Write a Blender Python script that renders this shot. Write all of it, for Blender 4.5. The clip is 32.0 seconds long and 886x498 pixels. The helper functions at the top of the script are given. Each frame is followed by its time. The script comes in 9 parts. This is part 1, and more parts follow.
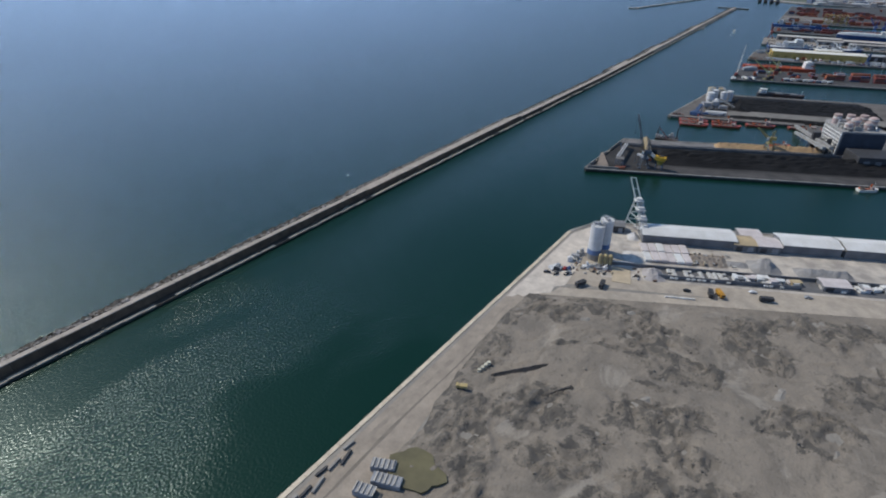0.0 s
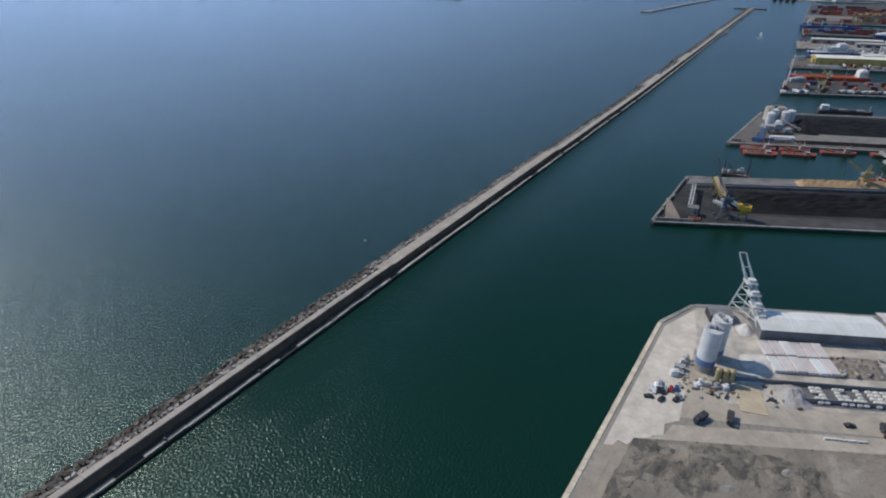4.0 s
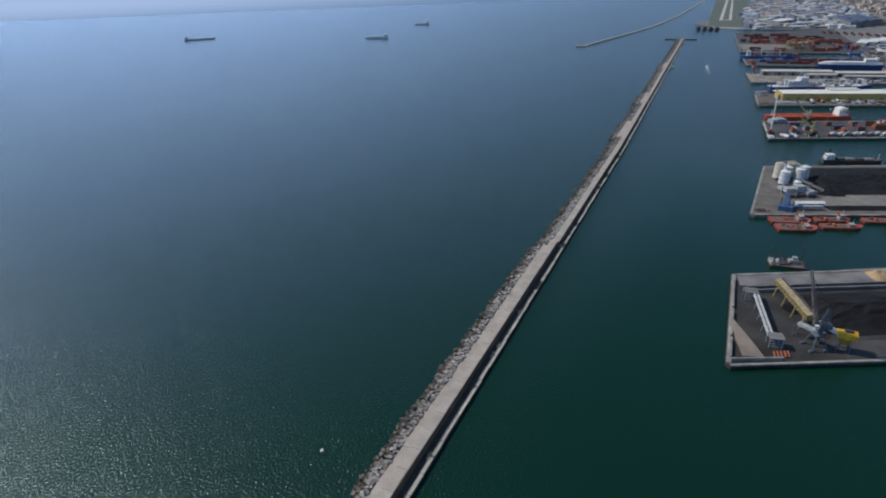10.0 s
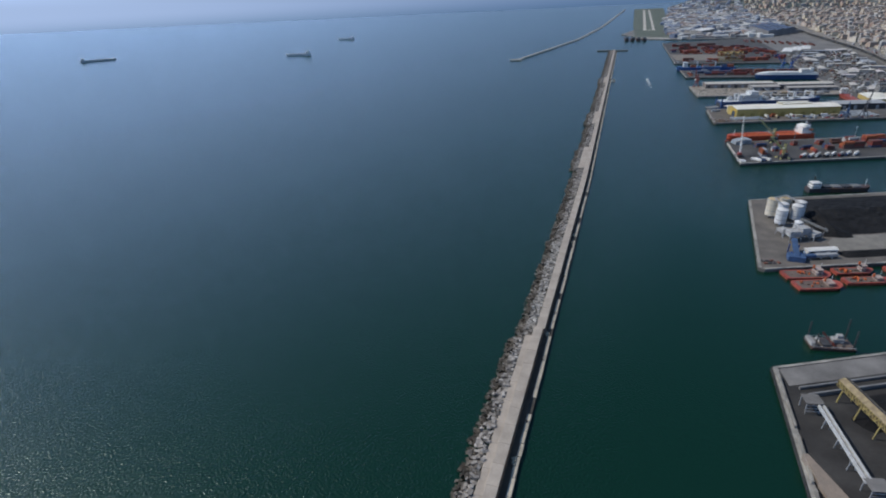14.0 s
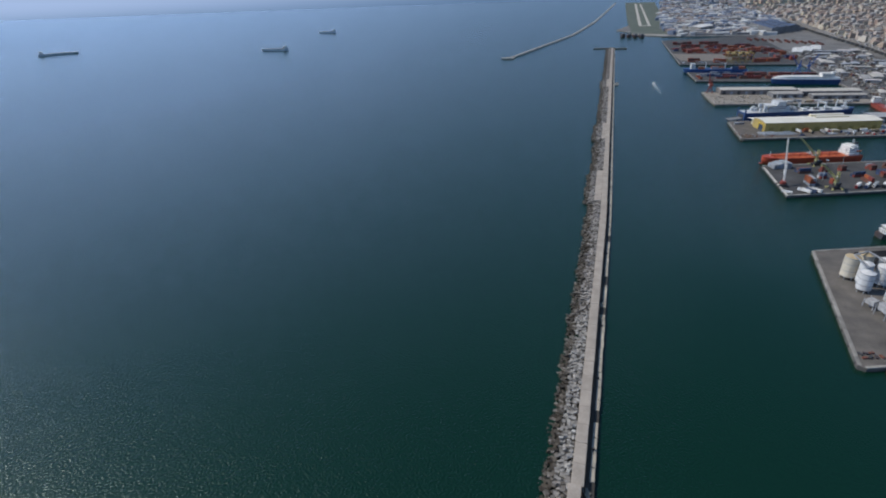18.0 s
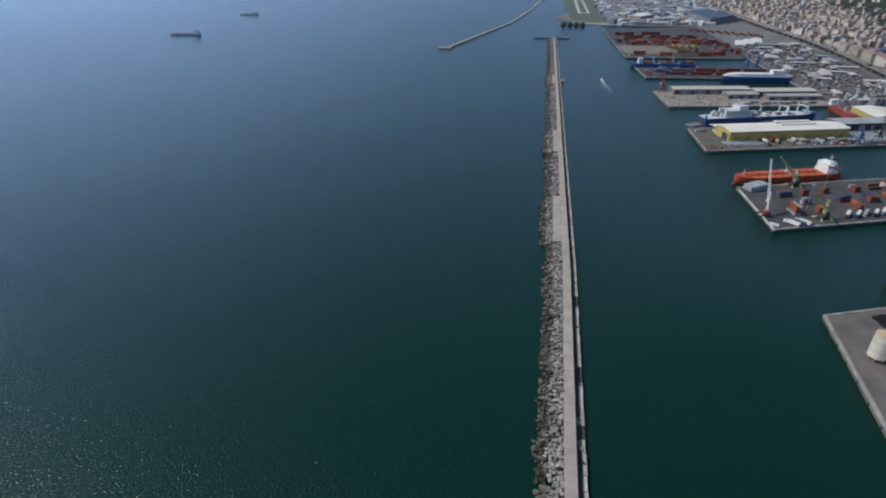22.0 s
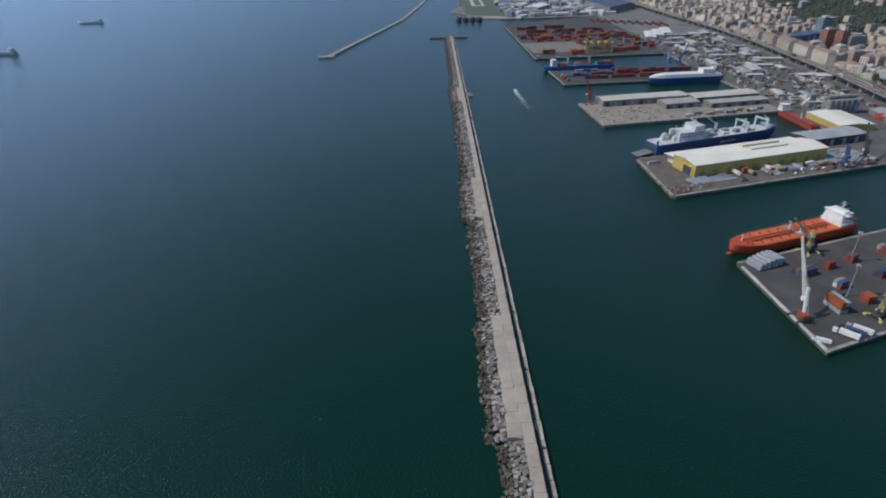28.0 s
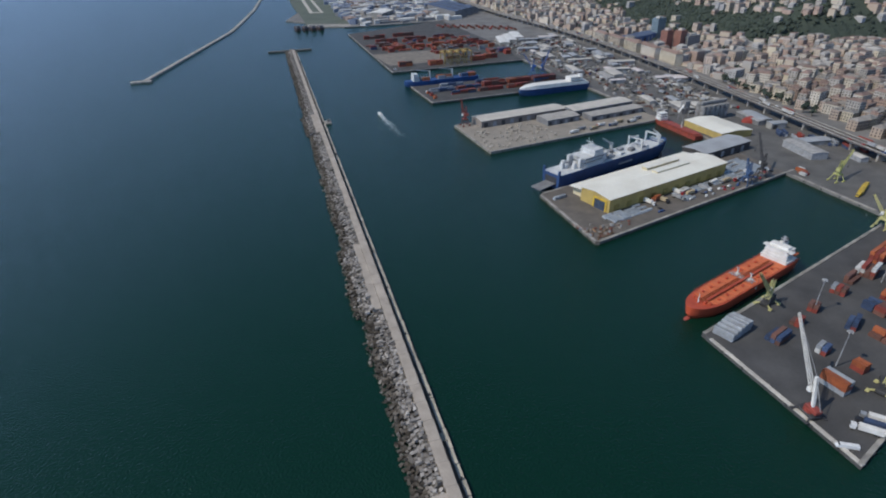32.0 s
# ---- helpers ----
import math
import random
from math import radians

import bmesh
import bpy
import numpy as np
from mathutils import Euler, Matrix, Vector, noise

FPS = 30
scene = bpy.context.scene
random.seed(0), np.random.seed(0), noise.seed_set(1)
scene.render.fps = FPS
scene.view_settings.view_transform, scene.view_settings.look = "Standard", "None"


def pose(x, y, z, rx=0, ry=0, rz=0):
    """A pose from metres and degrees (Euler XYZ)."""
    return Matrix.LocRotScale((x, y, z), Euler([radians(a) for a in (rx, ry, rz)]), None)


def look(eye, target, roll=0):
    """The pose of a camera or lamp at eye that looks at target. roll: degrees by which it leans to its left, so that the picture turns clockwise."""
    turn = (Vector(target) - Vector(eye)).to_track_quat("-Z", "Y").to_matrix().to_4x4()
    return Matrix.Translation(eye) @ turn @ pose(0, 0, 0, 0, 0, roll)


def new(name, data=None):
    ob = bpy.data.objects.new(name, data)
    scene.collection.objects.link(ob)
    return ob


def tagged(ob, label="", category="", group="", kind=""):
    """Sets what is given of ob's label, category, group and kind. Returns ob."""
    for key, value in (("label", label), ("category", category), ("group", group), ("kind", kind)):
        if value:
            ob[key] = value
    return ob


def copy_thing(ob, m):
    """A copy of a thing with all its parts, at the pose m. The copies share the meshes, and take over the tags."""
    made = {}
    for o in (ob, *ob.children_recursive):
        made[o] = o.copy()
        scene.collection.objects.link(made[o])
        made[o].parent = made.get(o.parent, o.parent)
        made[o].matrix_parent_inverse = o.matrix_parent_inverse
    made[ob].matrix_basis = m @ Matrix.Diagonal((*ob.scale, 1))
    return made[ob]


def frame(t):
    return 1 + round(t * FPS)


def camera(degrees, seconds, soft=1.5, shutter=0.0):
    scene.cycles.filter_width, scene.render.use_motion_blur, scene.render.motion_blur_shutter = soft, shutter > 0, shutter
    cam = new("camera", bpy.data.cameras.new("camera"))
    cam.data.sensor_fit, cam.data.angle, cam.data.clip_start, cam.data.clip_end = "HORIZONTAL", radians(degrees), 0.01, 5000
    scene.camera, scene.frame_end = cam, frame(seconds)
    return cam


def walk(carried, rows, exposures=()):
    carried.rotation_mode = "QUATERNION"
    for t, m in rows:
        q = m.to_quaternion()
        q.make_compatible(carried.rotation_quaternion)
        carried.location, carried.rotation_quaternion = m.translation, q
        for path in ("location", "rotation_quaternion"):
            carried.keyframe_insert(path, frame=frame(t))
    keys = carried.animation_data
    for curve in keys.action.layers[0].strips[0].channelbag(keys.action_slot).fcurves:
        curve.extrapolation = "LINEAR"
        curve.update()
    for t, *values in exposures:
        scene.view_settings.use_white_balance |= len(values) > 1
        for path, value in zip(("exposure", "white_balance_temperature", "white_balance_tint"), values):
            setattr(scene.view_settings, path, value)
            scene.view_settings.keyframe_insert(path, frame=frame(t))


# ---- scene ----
import collections
import functools
cam = camera(78.9, 32.0, soft=2.0)
PATH = [
    (0, (3.320, -4.432, 178.840), (-191.489, 283.317, -19.276), 0.73),
    (0.5, (-6.670, 4.054, 179.114), (-202.018, 291.351, -19.127), 0.51),
    (1, (-16.763, 12.404, 179.413), (-212.647, 299.939, -17.953), -0.01),
    (1.5, (-26.903, 20.724, 179.710), (-223.024, 308.354, -17.282), -0.13),
    (2, (-36.968, 29.236, 180.018), (-233.503, 317.128, -16.176), -0.35),
    (2.5, (-47.012, 37.980, 180.445), (-243.161, 326.134, -15.752), -0.37),
    (3, (-57.138, 46.805, 180.997), (-254.122, 335.052, -14.223), -0.79),
    (3.5, (-66.814, 55.382, 181.648), (-263.336, 343.899, -13.641), -0.88),
    (5.5, (-104.543, 89.523, 186.684), (-300.289, 378.606, -8.545), -1.85),
    (6, (-113.462, 97.928, 187.365), (-308.440, 388.224, -6.831), -1.94),
    (6.5, (-121.950, 106.742, 188.044), (-316.330, 398.239, -4.948), -1.94),
    (7, (-130.351, 116.145, 188.694), (-323.617, 409.770, -2.180), -2.03),
    (7.5, (-138.658, 125.727, 189.167), (-329.213, 422.088, -0.197), -2.03),
    (8, (-146.878, 135.434, 189.452), (-335.677, 434.657, 2.850), -2.32),
    (8.5, (-155.151, 145.512, 189.724), (-338.824, 449.453, 5.647), -2.42),
    (9, (-163.473, 156.179, 189.906), (-340.373, 465.753, 8.603), -2.52),
    (9.5, (-171.915, 167.521, 189.943), (-341.134, 482.083, 9.899), -2.32),
    (10, (-180.118, 179.703, 189.931), (-341.546, 499.443, 11.867), -2.33),
    (10.5, (-187.835, 192.129, 189.972), (-341.743, 516.168, 13.022), -2.24),
    (11, (-195.027, 204.828, 190.123), (-341.415, 533.362, 15.091), -2.35),
    (11.5, (-201.896, 217.640, 190.264), (-341.224, 550.200, 17.083), -2.45),
    (12, (-208.698, 230.514, 190.418), (-342.292, 566.317, 18.986), -2.56),
    (12.5, (-215.538, 243.278, 190.570), (-344.384, 580.736, 18.754), -2.56),
    (13, (-222.253, 256.019, 190.728), (-346.923, 594.663, 18.165), -2.57),
    (13.5, (-228.536, 268.831, 190.876), (-350.861, 608.538, 18.725), -2.87),
    (14, (-234.433, 281.912, 191.031), (-354.637, 621.956, 18.054), -2.78),
    (14.5, (-239.793, 295.305, 191.197), (-358.369, 635.782, 17.949), -2.98),
    (16.5, (-260.001, 350.911, 193.037), (-374.314, 692.621, 19.351), -3.40),
    (17, (-264.796, 364.949, 193.292), (-377.316, 706.989, 19.086), -3.20),
    (17.5, (-269.289, 378.973, 193.500), (-380.475, 720.727, 17.881), -2.81),
    (18, (-273.237, 392.897, 193.684), (-383.242, 733.615, 15.330), -2.21),
    (18.5, (-276.757, 407.063, 193.915), (-385.748, 746.819, 13.120), -1.82),
    (19, (-279.970, 421.462, 194.143), (-386.786, 760.780, 11.239), -1.22),
    (19.5, (-283.102, 436.162, 194.338), (-386.068, 775.813, 9.852), -0.82),
    (20, (-285.976, 451.026, 194.512), (-381.303, 792.249, 8.824), -0.73),
    (20.5, (-288.307, 465.654, 194.613), (-374.610, 808.709, 7.891), -0.73),
    (21, (-290.174, 480.186, 194.665), (-370.450, 824.253, 7.119), -0.84),
    (21.5, (-291.845, 495.053, 194.688), (-366.303, 839.965, 6.296), -0.84),
    (22, (-293.576, 510.776, 194.732), (-361.389, 856.413, 5.163), -0.64),
    (22.5, (-295.388, 527.290, 194.783), (-357.169, 873.503, 4.206), -0.75),
    (23, (-296.996, 544.214, 194.790), (-353.154, 890.257, 2.175), -0.75),
    (23.5, (-298.250, 561.459, 194.799), (-349.606, 907.416, 0.695), -0.86),
    (24, (-299.451, 579.409, 194.816), (-346.212, 925.506, -0.197), -1.26),
    (24.5, (-300.337, 597.653, 194.750), (-342.675, 943.957, -0.905), -1.47),
    (25, (-301.102, 616.198, 194.723), (-338.808, 962.816, -1.325), -1.57),
    (25.5, (-301.709, 634.372, 194.666), (-334.994, 981.190, -1.826), -1.77),
    (27.5, (-303.363, 702.593, 193.645), (-317.764, 1050.813, -2.659), -2.08),
    (28, (-303.848, 718.040, 193.437), (-310.424, 1066.943, -2.071), -2.09),
    (28.5, (-304.467, 732.585, 193.316), (-301.986, 1082.110, -1.173), -1.99),
    (29, (-305.227, 747.064, 193.304), (-293.088, 1097.216, 0.312), -2.09),
    (29.5, (-305.993, 761.714, 193.364), (-282.472, 1111.560, 0.868), -2.10),
    (30, (-306.784, 776.690, 193.418), (-270.702, 1125.451, 0.897), -2.00),
    (30.5, (-307.687, 792.689, 193.491), (-257.629, 1139.049, -0.234), -1.91),
    (31, (-308.624, 809.007, 193.555), (-244.680, 1152.217, -1.684), -1.92),
    (31.5, (-309.573, 824.681, 193.565), (-232.182, 1164.396, -2.914), -1.82),
    (32, (-310.449, 840.252, 193.571), (-220.029, 1176.387, -3.501), -1.82),
]
walk(cam, [(t, look(eye, target, roll)) for t, eye, target, roll in PATH])
# ---- light ----
SUN_FROM = Vector((-0.996, -0.085, 0.0)).normalized()
SUN_UP = radians(46.5)
world = bpy.data.worlds.new("world")
scene.world = world
world.use_nodes = True
wn, wl = world.node_tree.nodes, world.node_tree.links
wn.clear()
sky = wn.new("ShaderNodeTexSky")
sky.sky_type = "NISHITA"
sky.sun_disc = False
sky.sun_elevation = SUN_UP
sky.sun_rotation = math.atan2(SUN_FROM.x, SUN_FROM.y)
sky.air_density, sky.dust_density, sky.ozone_density = 1.0, 1.2, 2.0
bg = wn.new("ShaderNodeBackground")
bg.inputs["Strength"].default_value = 0.115
out = wn.new("ShaderNodeOutputWorld")
# below the horizon the sky goes on as the haze over the far sea, palest under the sun
geo = wn.new("ShaderNodeTexCoord")
sep = wn.new("ShaderNodeSeparateXYZ")
ramp = wn.new("ShaderNodeMapRange")
ramp.inputs["From Min"].default_value, ramp.inputs["From Max"].default_value = 0.0, 0.10
ramp.interpolation_type = "SMOOTHSTEP"
mixw = wn.new("ShaderNodeMix")
mixw.data_type = "RGBA"
wl.new(geo.outputs["Generated"], sep.inputs[0])
wl.new(sep.outputs["Z"], ramp.inputs["Value"])
wl.new(ramp.outputs[0], mixw.inputs[0])
tint = wn.new("ShaderNodeMix")
tint.data_type, tint.blend_type = "RGBA", "MULTIPLY"
tint.inputs[0].default_value = 1.0
tint.inputs[7].default_value = (0.57, 0.79, 0.93, 1)
wl.new(sky.outputs[0], tint.inputs[6])
# sea haze: the low sky is pale blue and brighter on the sun's side
low = wn.new("ShaderNodeMapRange")
low.interpolation_type = "SMOOTHSTEP"
low.inputs["From Min"].default_value, low.inputs["From Max"].default_value = 0.015, 0.30
wl.new(sep.outputs["Z"], low.inputs["Value"])
side = wn.new("ShaderNodeVectorMath")
side.operation = "DOT_PRODUCT"
side.inputs[1].default_value = SUN_FROM
wl.new(geo.outputs["Generated"], side.inputs[0])
far = wn.new("ShaderNodeMapRange")
far.interpolation_type = "SMOOTHSTEP"
far.inputs["From Min"].default_value, far.inputs["From Max"].default_value = -0.15, 0.85
wl.new(side.outputs["Value"], far.inputs["Value"])
farmix = wn.new("ShaderNodeMix")
farmix.data_type = "RGBA"
farmix.inputs[6].default_value, farmix.inputs[7].default_value = (1.30, 2.05, 3.6, 1), (3.3, 4.4, 6.7, 1)
wl.new(far.outputs[0], farmix.inputs[0])
deep = wn.new("ShaderNodeMapRange")
deep.interpolation_type = "SMOOTHSTEP"
deep.inputs["From Min"].default_value, deep.inputs["From Max"].default_value = -0.044, -0.010
wl.new(sep.outputs["Z"], deep.inputs["Value"])
seamix = wn.new("ShaderNodeMix")
seamix.data_type = "RGBA"
seamix.inputs[6].default_value, seamix.inputs[7].default_value = (0.62, 1.25, 2.35, 1), (1.75, 2.75, 4.4, 1)
wl.new(far.outputs[0], seamix.inputs[0])
fade = wn.new("ShaderNodeMix")
fade.data_type = "RGBA"
wl.new(deep.outputs[0], fade.inputs[0])
wl.new(seamix.outputs[2], fade.inputs[6])
wl.new(farmix.outputs[2], fade.inputs[7])
wl.new(fade.outputs[2], mixw.inputs[6])
glow = wn.new("ShaderNodeMapRange")
glow.interpolation_type = "SMOOTHSTEP"
glow.inputs["From Min"].default_value, glow.inputs["From Max"].default_value = -0.05, 0.95
glow.inputs["To Min"].default_value, glow.inputs["To Max"].default_value = 0.72, 2.15
wl.new(side.outputs["Value"], glow.inputs["Value"])
hz = wn.new("ShaderNodeVectorMath")
hz.operation = "SCALE"
hz.inputs[0].default_value = (5.5, 7.9, 13.6)
wl.new(glow.outputs[0], hz.inputs["Scale"])
mixh = wn.new("ShaderNodeMix")
mixh.data_type = "RGBA"
wl.new(low.outputs[0], mixh.inputs[0])
wl.new(hz.outputs[0], mixh.inputs[6])
wl.new(tint.outputs[2], mixh.inputs[7])
wl.new(mixh.outputs[2], mixw.inputs[7])
wl.new(mixw.outputs[2], bg.inputs["Color"])
wl.new(bg.outputs[0], out.inputs[0])

sun = new("sun", bpy.data.lights.new("sun", "SUN"))
sun.data.energy, sun.data.angle, sun.data.color = 3.1, radians(0.55), (1.0, 0.925, 0.81)
sun_dir = SUN_FROM * math.cos(SUN_UP) + Vector((0, 0, math.sin(SUN_UP)))
sun.matrix_world = look(sun_dir * 600, (0, 0, 0))

# ---- materials ----
MATS = {}


def mat(name, a, b=None, rough=0.8, metal=0.0, size=6.0, fine=0.6, bump=0.25, vary=0.0, spread=0.5, spec=0.35):
    """A surface of two tones: stains about `size` metres wide, grain about `fine` metres, and a slight relief; vary: change from piece to piece."""
    if name in MATS:
        return MATS[name]
    b = b or tuple(c * 0.72 for c in a)
    m = bpy.data.materials.new(name)
    m.use_nodes = True
    n, l = m.node_tree.nodes, m.node_tree.links
    bsdf = n["Principled BSDF"]
    bsdf.inputs["Roughness"].default_value = rough
    bsdf.inputs["Metallic"].default_value = metal
    bsdf.inputs["Specular IOR Level"].default_value = spec
    co = n.new("ShaderNodeNewGeometry")
    big = n.new("ShaderNodeTexNoise")
    big.inputs["Scale"].default_value, big.inputs["Detail"].default_value = 1.0 / size, 5
    small = n.new("ShaderNodeTexNoise")
    small.inputs["Scale"].default_value, small.inputs["Detail"].default_value = 1.0 / fine, 3
    l.new(co.outputs["Position"], big.inputs["Vector"])
    l.new(co.outputs["Position"], small.inputs["Vector"])
    rng = n.new("ShaderNodeMapRange")
    rng.inputs["From Min"].default_value, rng.inputs["From Max"].default_value = 0.5 - spread * 0.35, 0.5 + spread * 0.35
    l.new(big.outputs[0], rng.inputs["Value"])
    mix = n.new("ShaderNodeMix")
    mix.data_type = "RGBA"
    mix.inputs[6].default_value, mix.inputs[7].default_value = (*b, 1), (*a, 1)
    l.new(rng.outputs[0], mix.inputs[0])
    hsv = n.new("ShaderNodeHueSaturation")
    l.new(mix.outputs[2], hsv.inputs["Color"])
    val = n.new("ShaderNodeMapRange")
    val.inputs["To Min"].default_value, val.inputs["To Max"].default_value = 0.82, 1.18
    l.new(small.outputs[0], val.inputs["Value"])
    if vary:
        info = n.new("ShaderNodeObjectInfo")
        rnd = n.new("ShaderNodeMapRange")
        rnd.inputs["To Min"].default_value, rnd.inputs["To Max"].default_value = 1 - vary, 1 + vary
        l.new(info.outputs["Random"], rnd.inputs["Value"])
        mul = n.new("ShaderNodeMath")
        mul.operation = "MULTIPLY"
        l.new(val.outputs[0], mul.inputs[0])
        l.new(rnd.outputs[0], mul.inputs[1])
        l.new(mul.outputs[0], hsv.inputs["Value"])
    else:
        l.new(val.outputs[0], hsv.inputs["Value"])
    l.new(hsv.outputs[0], bsdf.inputs["Base Color"])
    if bump:
        bp = n.new("ShaderNodeBump")
        bp.inputs["Strength"].default_value, bp.inputs["Distance"].default_value = bump, fine * 0.5
        l.new(small.outputs[0], bp.inputs["Height"])
        l.new(bp.outputs[0], bsdf.inputs["Normal"])
    MATS[name] = m
    return m


def island_mat(name, cols, rough=0.85, dark=0.75):
    """A surface whose separate pieces each take their own tone of a ramp."""
    m = mat(name, cols[0], rough=rough, size=9.0, fine=1.0)
    n, l = m.node_tree.nodes, m.node_tree.links
    mix = next(x for x in n if x.bl_idname == "ShaderNodeMix")
    g = n.new("ShaderNodeNewGeometry")
    r = n.new("ShaderNodeValToRGB")
    r.color_ramp.interpolation = "CONSTANT"
    while len(r.color_ramp.elements) < len(cols):
        r.color_ramp.elements.new(0.5)
    for i, (e, c) in enumerate(zip(r.color_ramp.elements, cols)):
        e.position, e.color = i / len(cols), (*c, 1)
    l.new(g.outputs["Random Per Island"], r.inputs[0])
    l.new(r.outputs[0], mix.inputs[7])
    d = n.new("ShaderNodeMix")
    d.data_type = "RGBA"
    d.blend_type = "MULTIPLY"
    d.inputs[0].default_value = 1.0
    d.inputs[7].default_value = (dark, dark, dark, 1)
    l.new(r.outputs[0], d.inputs[6])
    l.new(d.outputs[2], mix.inputs[6])
    return m


def sea_mat():
    m = bpy.data.materials.new("sea_water")
    m.use_nodes = True
    n, l = m.node_tree.nodes, m.node_tree.links
    bsdf = n["Principled BSDF"]
    bsdf.inputs["Roughness"].default_value = 0.24
    bsdf.inputs["IOR"].default_value = 1.33
    bsdf.inputs["Specular Tint"].default_value = (0.68, 0.95, 0.93, 1)
    co = n.new("ShaderNodeNewGeometry")

    def tex(size, detail, stretch=1.0):
        mp = n.new("ShaderNodeMapping")
        mp.inputs["Rotation"].default_value = (0, 0, radians(25))
        mp.inputs["Scale"].default_value = (1.0, stretch, 1.0)
        t = n.new("ShaderNodeTexNoise")
        t.inputs["Scale"].default_value, t.inputs["Detail"].default_value = 1.0 / size, detail
        l.new(co.outputs["Position"], mp.inputs["Vector"])
        l.new(mp.outputs[0], t.inputs["Vector"])
        return t

    murk = tex(420, 4, 0.6)
    col = n.new("ShaderNodeMix")
    col.data_type = "RGBA"
    col.inputs[6].default_value, col.inputs[7].default_value = (0.0022, 0.0202, 0.0118, 1), (0.0033, 0.0245, 0.0143, 1)
    l.new(murk.outputs[0], col.inputs[0])
    l.new(col.outputs[2], bsdf.inputs["Base Color"])
    h = None
    for size, amount, stretch in ((11.0, 0.05, 0.6), (3.4, 0.12, 0.8), (1.1, 0.50, 0.9)):
        t = tex(size, 2, stretch)
        k = n.new("ShaderNodeMath")
        k.operation = "MULTIPLY_ADD"
        k.inputs[1].default_value = amount
        l.new(t.outputs[0], k.inputs[0])
        if h:
            l.new(h.outputs[0], k.inputs[2])
        h = k
    bp = n.new("ShaderNodeBump")
    bp.inputs["Strength"].default_value, bp.inputs["Distance"].default_value = 0.85, 1.0
    l.new(h.outputs[0], bp.inputs["Height"])
    # gusts off the quays: patches of rougher and of calmer water near the old harbour mouth
    px = n.new("ShaderNodeSeparateXYZ")
    l.new(co.outputs["Position"], px.inputs[0])

    def along(axis, a, b, lo, hi):
        r = n.new("ShaderNodeMapRange")
        r.interpolation_type = "SMOOTHSTEP"
        r.inputs["From Min"].default_value, r.inputs["From Max"].default_value = a, b
        r.inputs["To Min"].default_value, r.inputs["To Max"].default_value = lo, hi
        l.new(px.outputs[axis], r.inputs["Value"])
        return r

    def times(a, b):
        k = n.new("ShaderNodeMath")
        k.operation = "MULTIPLY"
        l.new(a.outputs[0], k.inputs[0])
        l.new(b.outputs[0], k.inputs[1])
        return k

    gust = tex(85, 3, 0.45)
    gr = n.new("ShaderNodeMapRange")
    gr.inputs["From Min"].default_value, gr.inputs["From Max"].default_value = 0.43, 0.52
    gr.inputs["To Min"].default_value, gr.inputs["To Max"].default_value = 0.30, 1.15
    l.new(gust.outputs[0], gr.inputs["Value"])
    near = times(along("Y", 150.0, 290.0, 1.0, 0.0), along("X", -290.0, -262.0, 0.0, 1.0))
    patch = n.new("ShaderNodeMix")
    patch.inputs[2].default_value = 1.0
    l.new(near.outputs[0], patch.inputs[0])
    l.new(gr.outputs[0], patch.inputs[3])
    # the harbour behind the breakwater is sheltered and calm, but for its open middle
    lee, inner = along("X", -270.0, -170.0, 0.0, 1.0), along("Y", 90.0, 300.0, 0.0, 0.65)
    calm = times(times(lee, inner), along("Y", 700.0, 950.0, 1.0, -0.25))
    outer = times(along("X", -330.0, -285.0, 0.1, 0.0), along("Y", 700.0, 1100.0, 0.0, 1.0))
    both = n.new("ShaderNodeMath")
    l.new(calm.outputs[0], both.inputs[0])
    l.new(outer.outputs[0], both.inputs[1])
    open_water = n.new("ShaderNodeMath")
    open_water.operation = "SUBTRACT"
    open_water.inputs[0].default_value = 1.0
    l.new(both.outputs[0], open_water.inputs[1])
    still = times(patch, open_water)
    l.new(still.outputs[0], bp.inputs["Strength"])
    l.new(bp.outputs[0], bsdf.inputs["Normal"])
    return m


CONCRETE = mat("weathered_concrete", (0.36, 0.34, 0.31), (0.22, 0.205, 0.19), size=14, fine=1.2)
PALE_CONCRETE = mat("pale_concrete", (0.52, 0.485, 0.43), (0.36, 0.335, 0.30), size=9, fine=0.9)
QUAY_EDGE = mat("quay_edge_stone", (0.34, 0.32, 0.29), (0.17, 0.16, 0.15), size=7, fine=0.8)
ASPHALT = mat("yard_asphalt", (0.085, 0.083, 0.083), (0.050, 0.049, 0.050), size=22, fine=1.0)
COALDUST = mat("coal_dust_ground", (0.058, 0.056, 0.056), (0.022, 0.021, 0.021), size=25, fine=1.4, spec=0.2)
COAL = mat("coal", (0.020, 0.020, 0.021), (0.010, 0.010, 0.011), size=12, fine=1.2, bump=0.4, spec=0.12)
ROCK = mat("concrete_block", (0.36, 0.34, 0.315), (0.17, 0.16, 0.15), size=3.5, fine=0.7, vary=0.3, bump=0.5)
WHITE = mat("white_paint", (0.74, 0.73, 0.70), (0.58, 0.56, 0.53), rough=0.5, size=4, fine=0.5, bump=0.1)
GREYSTEEL = mat("grey_painted_steel", (0.34, 0.35, 0.36), (0.22, 0.22, 0.23), rough=0.55, size=3, bump=0.1)
DARKSTEEL = mat("dark_steel", (0.06, 0.06, 0.065), (0.035, 0.034, 0.034), rough=0.6, size=3, bump=0.1)
YELLOW = mat("yellow_paint", (0.58, 0.40, 0.05), (0.40, 0.27, 0.05), rough=0.55, size=4, bump=0.1)
